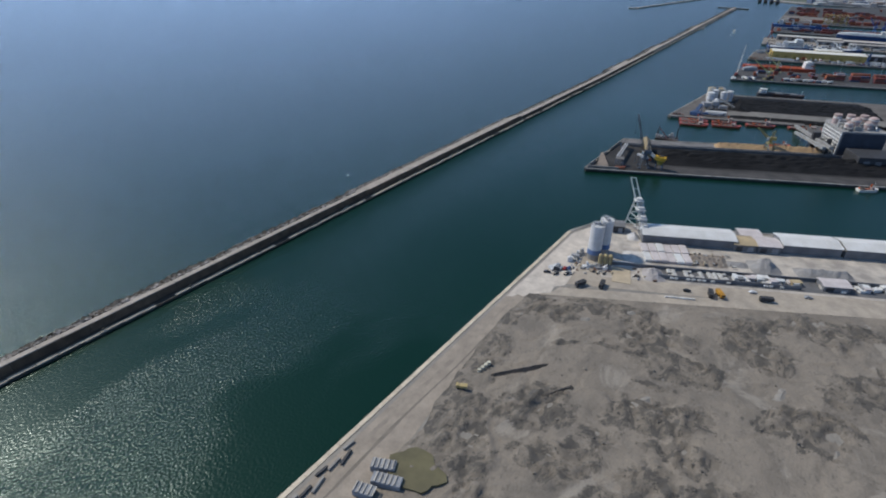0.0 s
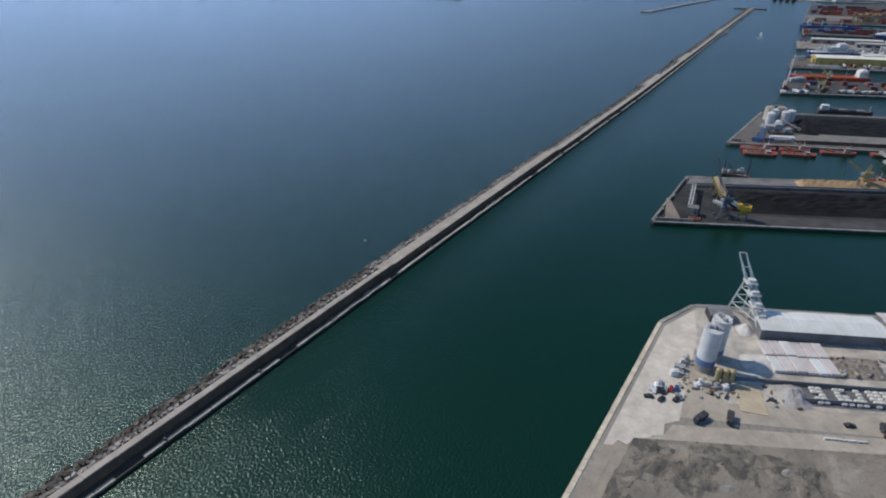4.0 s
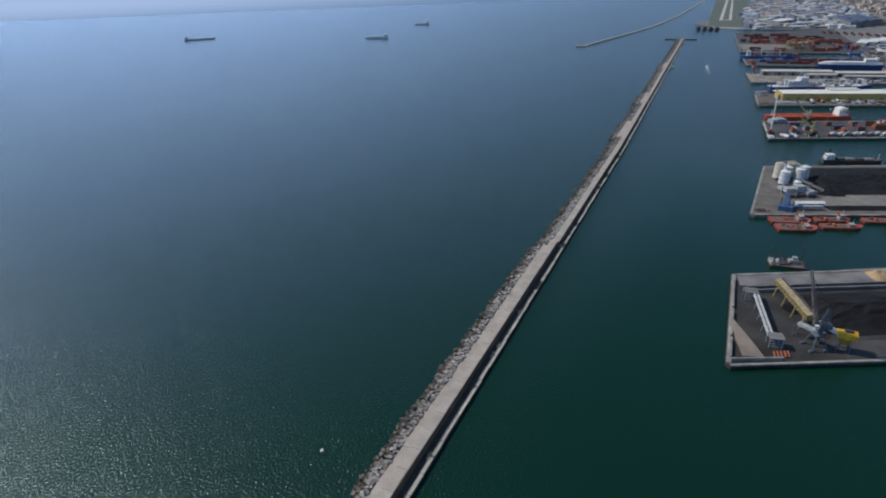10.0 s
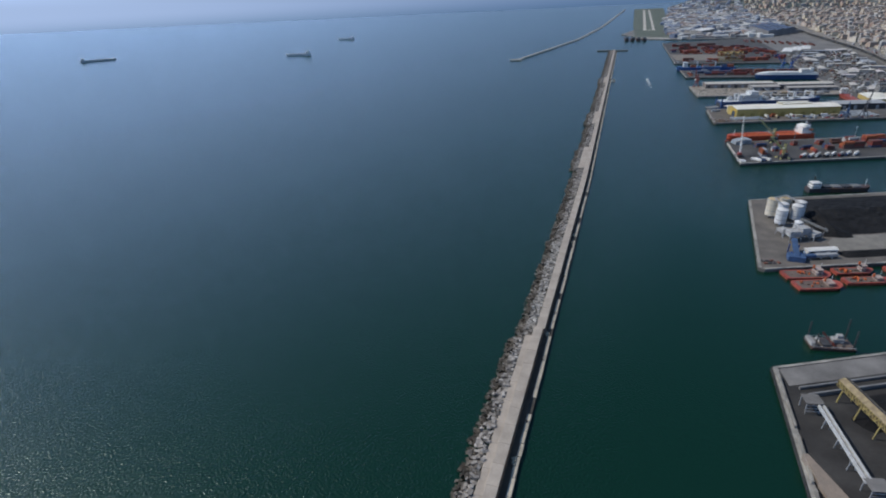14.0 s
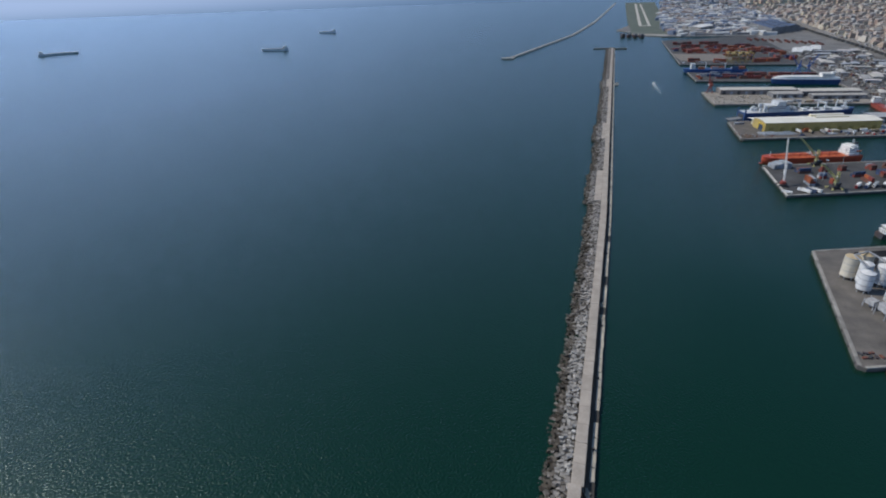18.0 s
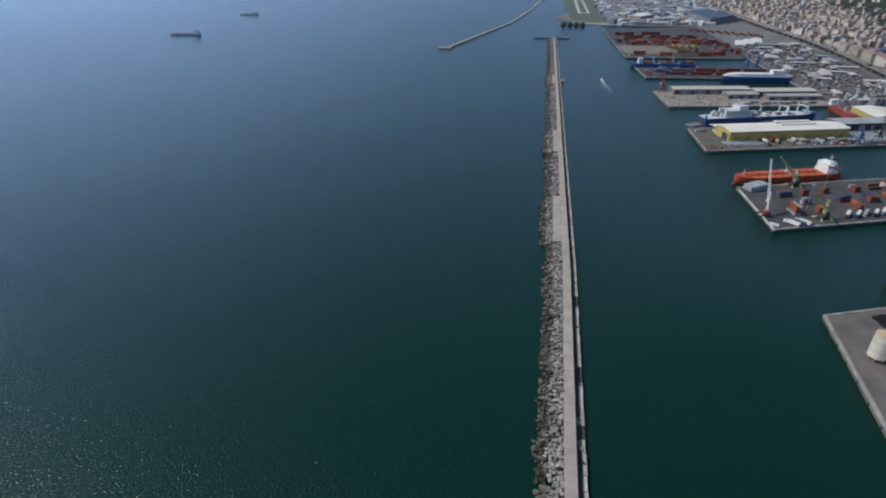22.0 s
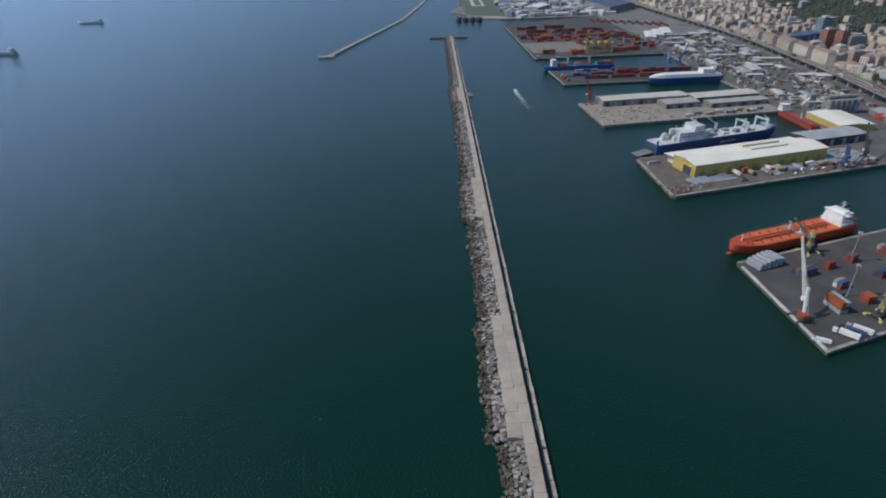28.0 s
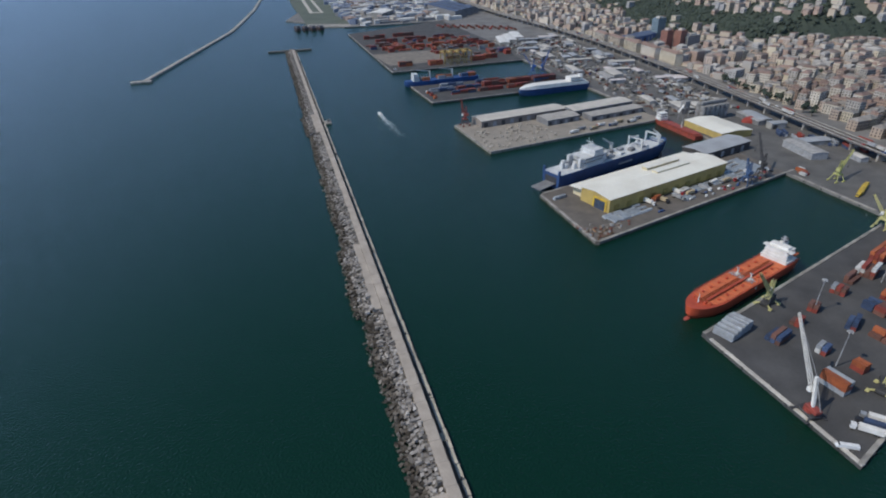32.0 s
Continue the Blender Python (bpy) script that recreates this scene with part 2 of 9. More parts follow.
ORANGE = mat("orange_paint", (0.52, 0.12, 0.035), (0.36, 0.085, 0.03), rough=0.55, size=6, bump=0.1)
REDPAINT = mat("red_paint", (0.42, 0.045, 0.025), (0.28, 0.035, 0.022), rough=0.55, size=4, bump=0.1)
BLUE = mat("blue_paint", (0.03, 0.10, 0.32), (0.025, 0.06, 0.2), rough=0.5, size=4, bump=0.1)
GLASS = mat("dark_window_glass", (0.03, 0.04, 0.05), (0.02, 0.025, 0.03), rough=0.12, size=5, bump=0.0, spec=0.6)

# ---- builders ----


def ident(x, y, z=0.0, rz=0.0):
    return pose(x, y, z, 0, 0, rz)


def box(bm, x, y, z, sx, sy, sz, rz=0.0, bevel=0.0, tilt=(0, 0)):
    """A box that stands on z, centred on x, y."""
    m = pose(x, y, z + sz / 2, tilt[0], tilt[1], rz) @ Matrix.Diagonal((sx, sy, sz, 1))
    vs = bmesh.ops.create_cube(bm, size=1, matrix=m)["verts"]
    if bevel:
        es = list({e for v in vs for e in v.link_edges})
        bmesh.ops.bevel(bm, geom=es, offset=bevel, segments=1, affect="EDGES")
    return vs


def beam(bm, p, q, w, h=None):
    """A straight bar from p to q."""
    p, q = Vector(p), Vector(q)
    d = q - p
    turn = d.to_track_quat("Z", "Y").to_matrix().to_4x4()
    m = Matrix.Translation((p + q) / 2) @ turn @ Matrix.Diagonal((w, h or w, d.length, 1))
    bmesh.ops.create_cube(bm, size=1, matrix=m)


def cyl(bm, x, y, z, r, h, n=20, top=None, cap=True):
    bmesh.ops.create_cone(bm, cap_ends=cap, segments=n, radius1=r, radius2=r if top is None else top, depth=h, matrix=Matrix.Translation((x, y, z + h / 2)))


def pipe(bm, p, q, r, n=8):
    p, q = Vector(p), Vector(q)
    d = q - p
    m = Matrix.Translation((p + q) / 2) @ d.to_track_quat("Z", "Y").to_matrix().to_4x4()
    bmesh.ops.create_cone(bm, cap_ends=True, segments=n, radius1=r, radius2=r, depth=d.length, matrix=m)


def prism(bm, poly, z0, z1):
    """An upright block over a plan outline (anticlockwise)."""
    lo = [bm.verts.new((x, y, z0)) for x, y in poly]
    hi = [bm.verts.new((x, y, z1)) for x, y in poly]
    bm.faces.new(hi)
    bm.faces.new(lo[::-1])
    for i in range(len(poly)):
        j = (i + 1) % len(poly)
        bm.faces.new((lo[i], lo[j], hi[j], hi[i]))


def loft(bm, rings, close=True):
    """Skin through rings of points, with both ends closed."""
    vs = [[bm.verts.new(p) for p in ring] for ring in rings]
    k = len(vs[0])
    for a, b in zip(vs, vs[1:]):
        for i in range(k if close else k - 1):
            j = (i + 1) % k
            bm.faces.new((a[i], a[j], b[j], b[i]))
    if close:
        bm.faces.new(vs[0][::-1])
        bm.faces.new(vs[-1])


def lattice(bm, p, q, w, bar=0.25, bays=8, w2=None):
    """A square lattice girder from p to q."""
    p, q = Vector(p), Vector(q)
    d = (q - p).normalized()
    side = d.cross(Vector((0, 0, 1)))
    side = Vector((1, 0, 0)) if side.length < 0.05 else side.normalized()
    up = side.cross(d).normalized()
    w2 = w if w2 is None else w2
    cs = lambda t: [p + (q - p) * t + side * sx * (w + (w2 - w) * t) / 2 + up * sy * (w + (w2 - w) * t) / 2 for sx, sy in ((-1, -1), (1, -1), (1, 1), (-1, 1))]
    a, b = cs(0), cs(1)
    for i in range(4):
        beam(bm, a[i], b[i], bar)
    for k in range(bays):
        u, v = cs(k / bays), cs((k + 1) / bays)
        for i in range(4):
            j = (i + 1) % 4
            beam(bm, u[i], v[j] if k % 2 else v[j], bar * 0.6)
            beam(bm, u[i], u[j], bar * 0.6)


def mesh_of(name, bm, material, smooth=False):
    bmesh.ops.recalc_face_normals(bm, faces=bm.faces)
    me = bpy.data.meshes.new(name)
    bm.to_mesh(me)
    bm.free()
    me.materials.append(material)
    if smooth:
        for p in me.polygons:
            p.use_smooth = True
    return me


def part(name, bm, material, parent, label="", smooth=False, kind=""):
    ob = new(name, mesh_of(name, bm, material, smooth))
    ob.parent = parent
    if label or kind:
        tagged(ob, label, kind=kind)
    return ob


def thing(name, m, label, category, group="", kind=""):
    ob = new(name)
    ob.empty_display_size = 1
    ob.matrix_world = m
    return tagged(ob, label, category, group, kind)


def solo(name, bm, material, m, label, category, group="", kind="", smooth=False):
    ob = new(name, mesh_of(name, bm, material, smooth))
    ob.matrix_world = m
    return tagged(ob, label, category, group, kind)


def B():
    return bmesh.new()


class Plan:
    """A pier's own axes: s along its long edge towards the land, d across it."""

    def __init__(self, x, y, deg):
        self.o, self.deg = Vector((x, y, 0)), deg
        self.u = Vector((math.cos(radians(deg)), math.sin(radians(deg)), 0))
        self.v = Vector((-self.u.y, self.u.x, 0))

    def at(self, s, d, z=2.5, turn=0.0):
        p = self.o + self.u * s + self.v * d
        return pose(p.x, p.y, z, 0, 0, self.deg + turn)

    def xy(self, s, d):
        p = self.o + self.u * s + self.v * d
        return p.x, p.y


QA, P2, P3 = Plan(-112, 329, 26), Plan(-150.1, 447.4, 26), Plan(-133.7, 671.9, 20)
P4, P5, P6 = Plan(-109.2, 937.0, 19.5), Plan(-114.0, 1139.0, 15.2), Plan(-118.8, 1347.8, 9.6)
P7, P8 = Plan(-123.8, 1566.3, 4.0), Plan(-135.4, 1791, 3)

# ---- sea ----
bm = B()
bmesh.ops.create_grid(bm, x_segments=8, y_segments=8, size=30000)
sea = solo("water", bm, sea_mat(), ident(0, 2000, 0), "dark green sea with small wind ripples", "sea", kind="structure")


def slab(name, poly, label, top=2.5, surf=ASPHALT, category="pier", rim=1.6):
    """A quay or pier: a body down to the sea bed, a capping stone along its edge and fenders below it."""
    t = thing(name, ident(0, 0, 0), label, category, kind="structure")
    bm = B()
    prism(bm, poly, -6, top)
    part("surface", bm, surf, t)
    return t


def edge_stones(t, a, b, top=2.5, w=1.7, step=8.0, h=0.35, stone=None):
    """The capping stones along a quay edge from a to b, each a piece of its own, and dark fenders under them."""
    a, b = Vector((*a, 0)), Vector((*b, 0))
    d = b - a
    n = max(1, round(d.length / step))
    ang = math.atan2(d.y, d.x)
    inw = Vector((-math.sin(ang), math.cos(ang), 0))
    bm = B()
    box(bm, 0, 0, 0, d.length / n - 0.12, w, h + 0.6, bevel=0.08)
    me = mesh_of("kerb_stone", bm, stone or QUAY_EDGE)
    bm = B()
    box(bm, 0, 0, -1.9, 1.3, 0.5, 1.7, bevel=0.12)
    fe = mesh_of("fender", bm, DARKSTEEL)
    for i in range(n):
        p = a + d * ((i + 0.5) / n)
        ob = new("kerb_stone", me)
        ob.parent = t
        ob.matrix_basis = pose(p.x + inw.x * (w / 2 - 0.15), p.y + inw.y * (w / 2 - 0.15), top - 0.6 + random.uniform(-0.04, 0.05), 0, 0, math.degrees(ang))
        if i % 2:
            ob = new("fender", fe)
            ob.parent = t
            ob.matrix_basis = pose(p.x - inw.x * 0.32, p.y - inw.y * 0.32, top, 0, 0, math.degrees(ang))


shapes = {}
IN = 330.0
shapes["quay"] = [(-116, -260), (-115.5, -100), (-113.6, 60), (-110.6, 325), (-99, 351), (QA.xy(500, 14)), (IN, 300), (IN, -260)]
shapes["pier_coal"] = [P2.xy(2, -1), P2.xy(400, -1), P2.xy(400, 95), P2.xy(48.5, 95.5), P2.xy(1, 3)]
shapes["pier_silos"] = [P3.xy(3, 0), P3.xy(330, 0), P3.xy(330, 137), P3.xy(63.5, 132), P3.xy(0, 3)]
shapes["pier_containers"] = [P4.xy(0, 0), P4.xy(250, 0), P4.xy(250, 82), P4.xy(62, 87), P4.xy(28, 88.5), P4.xy(26, 83)]
shapes["pier_warehouse"] = [P5.xy(2, 0), P5.xy(250, 0), P5.xy(250, 88), P5.xy(25, 91), P5.xy(21, 89), P5.xy(-0.5, 2)]
shapes["pier_sheds"] = [P6.xy(0, 0), P6.xy(240, 0), P6.xy(240, 103), P6.xy(10, 105)]
shapes["pier_ro_ro"] = [P7.xy(0, 0), P7.xy(250, 0), P7.xy(250, 96), P7.xy(1, 107)]
shapes["pier_terminal"] = [P8.xy(0, 0), P8.xy(270, 0), (140, 2450), (-148, 2300), (-142, 2050)]
SURF = {"quay": "sand", "pier_coal": COALDUST, "pier_silos": mat("dark_pier_concrete", (0.175, 0.156, 0.139), (0.075, 0.069, 0.064), size=12, fine=1.0, spread=0.85), "pier_sheds": mat("tan_pier_concrete", (0.31, 0.275, 0.235), (0.20, 0.18, 0.158), size=11, fine=1.0, spread=0.8), "pier_warehouse": mat("worn_pier_asphalt", (0.155, 0.135, 0.118), (0.085, 0.077, 0.070), size=9, fine=0.9, spread=0.8)}
SAND = mat("dredged_sand", (0.30, 0.275, 0.24), (0.19, 0.175, 0.158), size=26, fine=2.2, spread=0.9, bump=0.6)
LABELS = {
    "quay": "broad quay of grey dredged sand behind a concrete edge",
    "pier_coal": "coal pier with black dusty ground and concrete edge",
    "pier_silos": "concrete pier with silos and black coal heaps",
    "pier_containers": "dark asphalt pier with worn pale stone edge",
    "pier_warehouse": "asphalt pier with a long yellow warehouse",
    "pier_sheds": "pale concrete pier with sheds and stone blocks",
    "pier_ro_ro": "pier stacked with containers beside moored ships",
    "pier_terminal": "wide container terminal with tan concrete ground",
}
PIERS = {}
for key, poly in shapes.items():
    surf = SURF.get(key, ASPHALT)
    PIERS[key] = slab(key, poly, LABELS[key], surf=SAND if surf == "sand" else surf)
# the land behind the piers
bm = B()
prism(bm, [(115, 560), (315, 540), (331, 300), (331, -260), (2600, -260), (2600, 5200), (60, 5200), (-100, 3600), (-290, 2680), (-150, 2480), (-140, 2440), (135, 2440), (115, 1820)], -6, 2.45)
LAND = mat("town_ground", (0.20, 0.193, 0.187), (0.125, 0.121, 0.118), size=40, fine=3)
solo("ground", bm, LAND, ident(0, 0), "grey paved and dusty ground of harbour and town", "ground", kind="structure")

# ---- breakwater ----


def edge_x(y):
    """The harbour-side edge of the breakwater, which bends slightly seaward."""
    return -264.5 if y < 850 else -264.5 - (y - 850) * 0.0155


rnd = random.Random(5)
bw = thing("breakwater", ident(0, 0), "long straight concrete breakwater with a wave wall and armour blocks", "breakwater", kind="structure")
Y0, Y1 = -260.0, 2110.0
bm = B()
ys = [Y0, 300, 850, 1100, 1400, 1700, Y1]
loft(bm, [[(edge_x(y), y, -6), (edge_x(y), y, 1.4), (edge_x(y) - 11.5, y, 1.4), (edge_x(y) - 26, y, -6)] for y in ys])
# core coloured dark so the gaps between the blocks look shaded
part("core", bm, mat("shade_gap_core", (0.075, 0.07, 0.062), (0.04, 0.038, 0.034), size=4), bw)
# the low strip along the harbour: slabs of uneven length, some sunk or missing
STRIP = mat("strip_slab", (0.50, 0.45, 0.365), (0.29, 0.265, 0.225), size=8, fine=0.9, vary=0.12)
lengths = {}
for ln in (8.0, 10.0, 12.0):
    bm = B()
    box(bm, 0, 0, 0, 2.2, ln - 0.25, 0.8, bevel=0.1)
    lengths[ln] = mesh_of("strip_slab", bm, STRIP)
y = Y0
while y < Y1 - 12:
    ln = rnd.choice((8.0, 10.0, 12.0))
    if rnd.random() > 0.05:
        ob = new("strip_slab", lengths[ln])
        ob.parent = bw
        ob.matrix_basis = pose(edge_x(y) - 1.15 + rnd.uniform(-0.15, 0.2), y + ln / 2, 1.05 + rnd.uniform(-0.25, 0.1), 0, rnd.uniform(-1.5, 1.5), rnd.uniform(-0.6, 0.6))
    y += ln
# the inner dark roadway between wall and strip, its brown deepened for the wall's shadow
bm = B()
loft(bm, [[(edge_x(y) - 2.3, y, 1.2), (edge_x(y) - 2.3, y, 1.46), (edge_x(y) - 6.4, y, 1.46), (edge_x(y) - 6.4, y, 1.2)] for y in ys])
part("service_road", bm, mat("shade_brown_roadway", (0.135, 0.096, 0.068), (0.065, 0.048, 0.036), size=5, fine=0.9, spread=0.8), bw)
# the wave wall: cast blocks about twelve metres long with a walkway on top
WALLTOP = mat("wave_wall_concrete", (0.42, 0.365, 0.315), (0.28, 0.245, 0.212), size=7, fine=0.8, vary=0.05, spread=0.8)
bm = B()
box(bm, 0, 0, 0, 5.4, 11.95, 3.7, bevel=0.1)
wall_me = mesh_of("wall_block", bm, WALLTOP)
bm = B()
box(bm, 0.4, 0, 0, 3.6, 11.95, 5.6, bevel=0.12)
tall_me = mesh_of("wall_block", bm, WALLTOP)
# panels on the harbour face, browned darker to hold its shade
SHADED_FACE = mat("shade_brown_facing", (0.185, 0.118, 0.074), (0.095, 0.064, 0.044), size=6, fine=0.8, vary=0.15)
bm = B()
box(bm, 0, 0, 0, 0.3, 11.9, 5.2, bevel=0.08)
face_me = mesh_of("facing", bm, SHADED_FACE)
bm = B()
box(bm, 0, 0, 0, 0.3, 11.9, 3.3, bevel=0.08)
low_me = mesh_of("facing", bm, SHADED_FACE)
y = Y0
while y < Y1 - 6:
    ob = new("wall_block", wall_me)
    ob.parent = bw
    high = y < 284
    back = 0.9 if 284 <= y < 548 else 0.0
    ob.matrix_basis = pose(edge_x(y + 6) - (7.6 if high else 7.1 + back) + rnd.uniform(-0.06, 0.06), y + 6, 1.3 + rnd.uniform(-0.06, 0.08), 0, 0, rnd.uniform(-0.15, 0.15))
    if high:
        ob.data = tall_me
        ob.matrix_basis = ob.matrix_basis @ Matrix.Diagonal((1, 1, 0.92, 1))
    elif back:
        ob.matrix_basis = ob.matrix_basis @ Matrix.Diagonal((1, 1, 1.22, 1))
    if y > 1100:
        y += 12.0
        continue
    fc = new("facing", face_me if high else low_me)
    fc.parent = bw
    fc.matrix_basis = pose(edge_x(y + 6) - (5.22 if high else 4.24 + back), y + 6, 1.3) @ Matrix.Diagonal((1, 1, 0.92 if high else 1.3 if back else 1.0, 1))
    y += 12.0
# stretches with a broad apron on the sea side
APRONS = ((284, 548, 3.9), (884, 974, 6.5), (1105, 1190, 5.0), (1480, 1560, 5.0))
for a, b, w in APRONS:
    n = max(1, round((b - a) / 15.0))
    bm = B()
    box(bm, 0, 0, 0, w, (b - a) / n - 0.05, 4.4, bevel=0.1)
    me = mesh_of("apron_slab", bm, WALLTOP)
    for i in range(n):
        yy = a + (b - a) * (i + 0.5) / n
        ob = new("apron_slab", me)
        ob.parent = bw
        ob.matrix_basis = pose(edge_x(yy) - (10.7 if a == 284 else 9.8) - w / 2 - 0.03 + rnd.uniform(-0.12, 0.12), yy, 0.3 + rnd.uniform(-0.05, 0.05), 0, 0, 0)


def apron(y):
    return next((w for a, b, w in APRONS if a <= y < b), 0.0)


# armour blocks: tumbled concrete cubes that fall away towards the sea
def block_mesh(k):
    r = random.Random(40 + k)
    bm = B()
    vs = box(bm, 0, 0, -1.0, r.uniform(1.4, 2.6), r.uniform(1.2, 1.9), r.uniform(1.2, 1.8))
    for v in vs:
        v.co += Vector((r.uniform(-0.22, 0.22), r.uniform(-0.22, 0.22), r.uniform(-0.22, 0.22)))
    bmesh.ops.bevel(bm, geom=list(bm.edges), offset=0.16, segments=1, affect="EDGES")
    return bm


block_mes = [mesh_of("armour_block", block_mesh(k), ROCK) for k in range(9)]
cores = []
for k in range(9):
    r = random.Random(90 + k)
    sx, sy, sz = r.uniform(0.65, 1.3), r.uniform(0.55, 0.95), r.uniform(0.55, 0.95)
    cores.append([(a * sx + r.uniform(-0.25, 0.25), b * sy + r.uniform(-0.25, 0.25), c * sz + r.uniform(-0.25, 0.25)) for a in (-1, 1) for b in (-1, 1) for c in (-1, 1)])
QUADS = ((0, 1, 3, 2), (4, 6, 7, 5), (0, 4, 5, 1), (2, 3, 7, 6), (0, 2, 6, 4), (1, 5, 7, 3))
rest_v, rest_f, wet_v, wet_f = [], [], [], []
near_count = 0
y = Y0
while y < Y1 + 4:
    x_in = edge_x(y) - (10.8 if 284 <= y < 548 else 9.9) - apron(y)
    wide = 11.5 if y > 550 else 10.8 if y > 284 else 12.5
    if y > 978:
        wide = 13.0
    wide -= apron(y) * 0.40
    wide += 2.0 * noise.noise((y * 0.035, 3.1, 0)) + 1.2 * noise.noise((y * 0.15, 7.7, 0))
    row = 0.0
    while row < wide:
        f = row / wide
        z = (5.6 if y < 284 else 4.3) * (1 - f) ** 0.8 - 0.9 + rnd.uniform(-0.9, 0.7) + (0.7 if f < 0.12 else 0)
        px, py = x_in - 1.0 - row + rnd.uniform(-0.6, 0.6), y + rnd.uniform(-0.9, 0.9)
        flat = 9 if rnd.random() < 0.55 else 28
        rx, ry, rz = rnd.uniform(-flat, flat), rnd.uniform(-flat, flat) - 10 * f, rnd.uniform(-18, 18) + (90 if rnd.random() < 0.35 else 0) + (rnd.uniform(0, 180) if f > 0.55 else 0)
        if near_count < 300 and 560 < y < 690 and f < 0.55:
            ob = new("armour_block", rnd.choice(block_mes))
            ob.parent = bw
            ob.matrix_basis = pose(px, py, z, rx, ry, rz)
            near_count += 1
        else:
            m = pose(px, py, z, rx, ry, rz)
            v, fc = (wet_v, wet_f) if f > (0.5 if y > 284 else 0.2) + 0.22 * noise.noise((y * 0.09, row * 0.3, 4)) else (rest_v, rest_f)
            base = len(v)
            v += [tuple(m @ Vector(c)) for c in rnd.choice(cores)]
            fc += [tuple(base + i for i in q) for q in QUADS]
        row += 1.65
    y += 1.95
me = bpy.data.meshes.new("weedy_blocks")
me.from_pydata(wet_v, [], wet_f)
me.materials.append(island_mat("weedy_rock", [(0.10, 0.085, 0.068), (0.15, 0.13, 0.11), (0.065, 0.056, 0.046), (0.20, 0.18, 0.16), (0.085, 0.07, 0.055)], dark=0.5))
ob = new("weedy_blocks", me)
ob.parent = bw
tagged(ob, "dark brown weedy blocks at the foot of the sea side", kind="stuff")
me = bpy.data.meshes.new("armour_blocks")
me.from_pydata(rest_v, [], rest_f)
ARMOUR = island_mat("tumbled_blocks", [(0.34, 0.315, 0.295), (0.25, 0.23, 0.213), (0.37, 0.343, 0.318), (0.15, 0.135, 0.12), (0.29, 0.262, 0.238), (0.39, 0.36, 0.335), (0.21, 0.188, 0.168)], dark=0.55)
me.materials.append(ARMOUR)
ob = new("armour_blocks", me)
ob.parent = bw
tagged(ob, "tumbled grey concrete blocks along the sea side", kind="stuff")
# the cross-piece at the far head, and the landing stage on the harbour side
bm = B()
box(bm, -297.5, 2112, -6, 92, 10, 8.6, bevel=0.3)
part("head", bm, mat("dark_head_concrete", (0.14, 0.13, 0.12), (0.08, 0.075, 0.07), size=8), bw)
bm = B()
box(bm, edge_x(1530) + 4, 1530, -6, 9, 14, 7.4, bevel=0.2)
box(bm, edge_x(1530) + 5, 1530, 1.4, 3, 3, 3.2, bevel=0.1)
part("landing_stage", bm, CONCRETE, bw)
# rubble, bollards and huts left along the strip
bm = B()
cyl(bm, 0, 0, 0, 0.45, 0.9, 10, 0.35)
cyl(bm, 0, 0, 0.9, 0.6, 0.3, 10)
bol = mesh_of("bollard", bm, DARKSTEEL)
for i in range(46):
    y = Y0 + 40 + i * 50
    ob = new("bollard", bol)
    ob.parent = bw
    ob.matrix_basis = pose(edge_x(y) - 1.6, y, 1.75)
RUBBLE = mat("tan_rubble", (0.42, 0.36, 0.26), (0.27, 0.235, 0.18), size=1.5, fine=0.4)
for i, y in enumerate((262, 330, 408, 418, 455, 556, 690, 705, 893, 1003, 1120)):
    t = thing("rubble_heap", ident(edge_x(y) - 2.6, y, 1.44), "small heap of tan broken stone on the breakwater", "rubble", "rubble on the breakwater")
    for k in range(4):
        bm = B()
        box(bm, rnd.uniform(-0.6, 0.6), -1.8 + 1.1 * k, 0, rnd.uniform(1.2, 1.9), rnd.uniform(1.6, 2.6), rnd.uniform(0.4, 1.0), rnd.uniform(0, 40), bevel=0.12)
        part("stone", bm, RUBBLE, t)

# ---- second breakwater and the anchorage ----
bm = B()
b2 = [(-548, 1900), (-440, 2500), (-424, 2680), (-392, 3100), (-362, 3900), (-330, 4900)]
b2t = thing("outer_breakwater", ident(0, 0), "low distant breakwater of pale stone", "breakwater", kind="structure")
loft(bm, [[(x - 7, y, -4), (x + 7, y, -4), (x + 4.5, y, 3), (x - 4.5, y, 3)] for x, y in b2])
part("mole", bm, ROCK, b2t)
bm = B()
box(bm, b2[0][0] - 6, b2[0][1] - 6, -4, 34, 12, 7, bevel=0.4)
part("head", bm, ROCK, b2t)


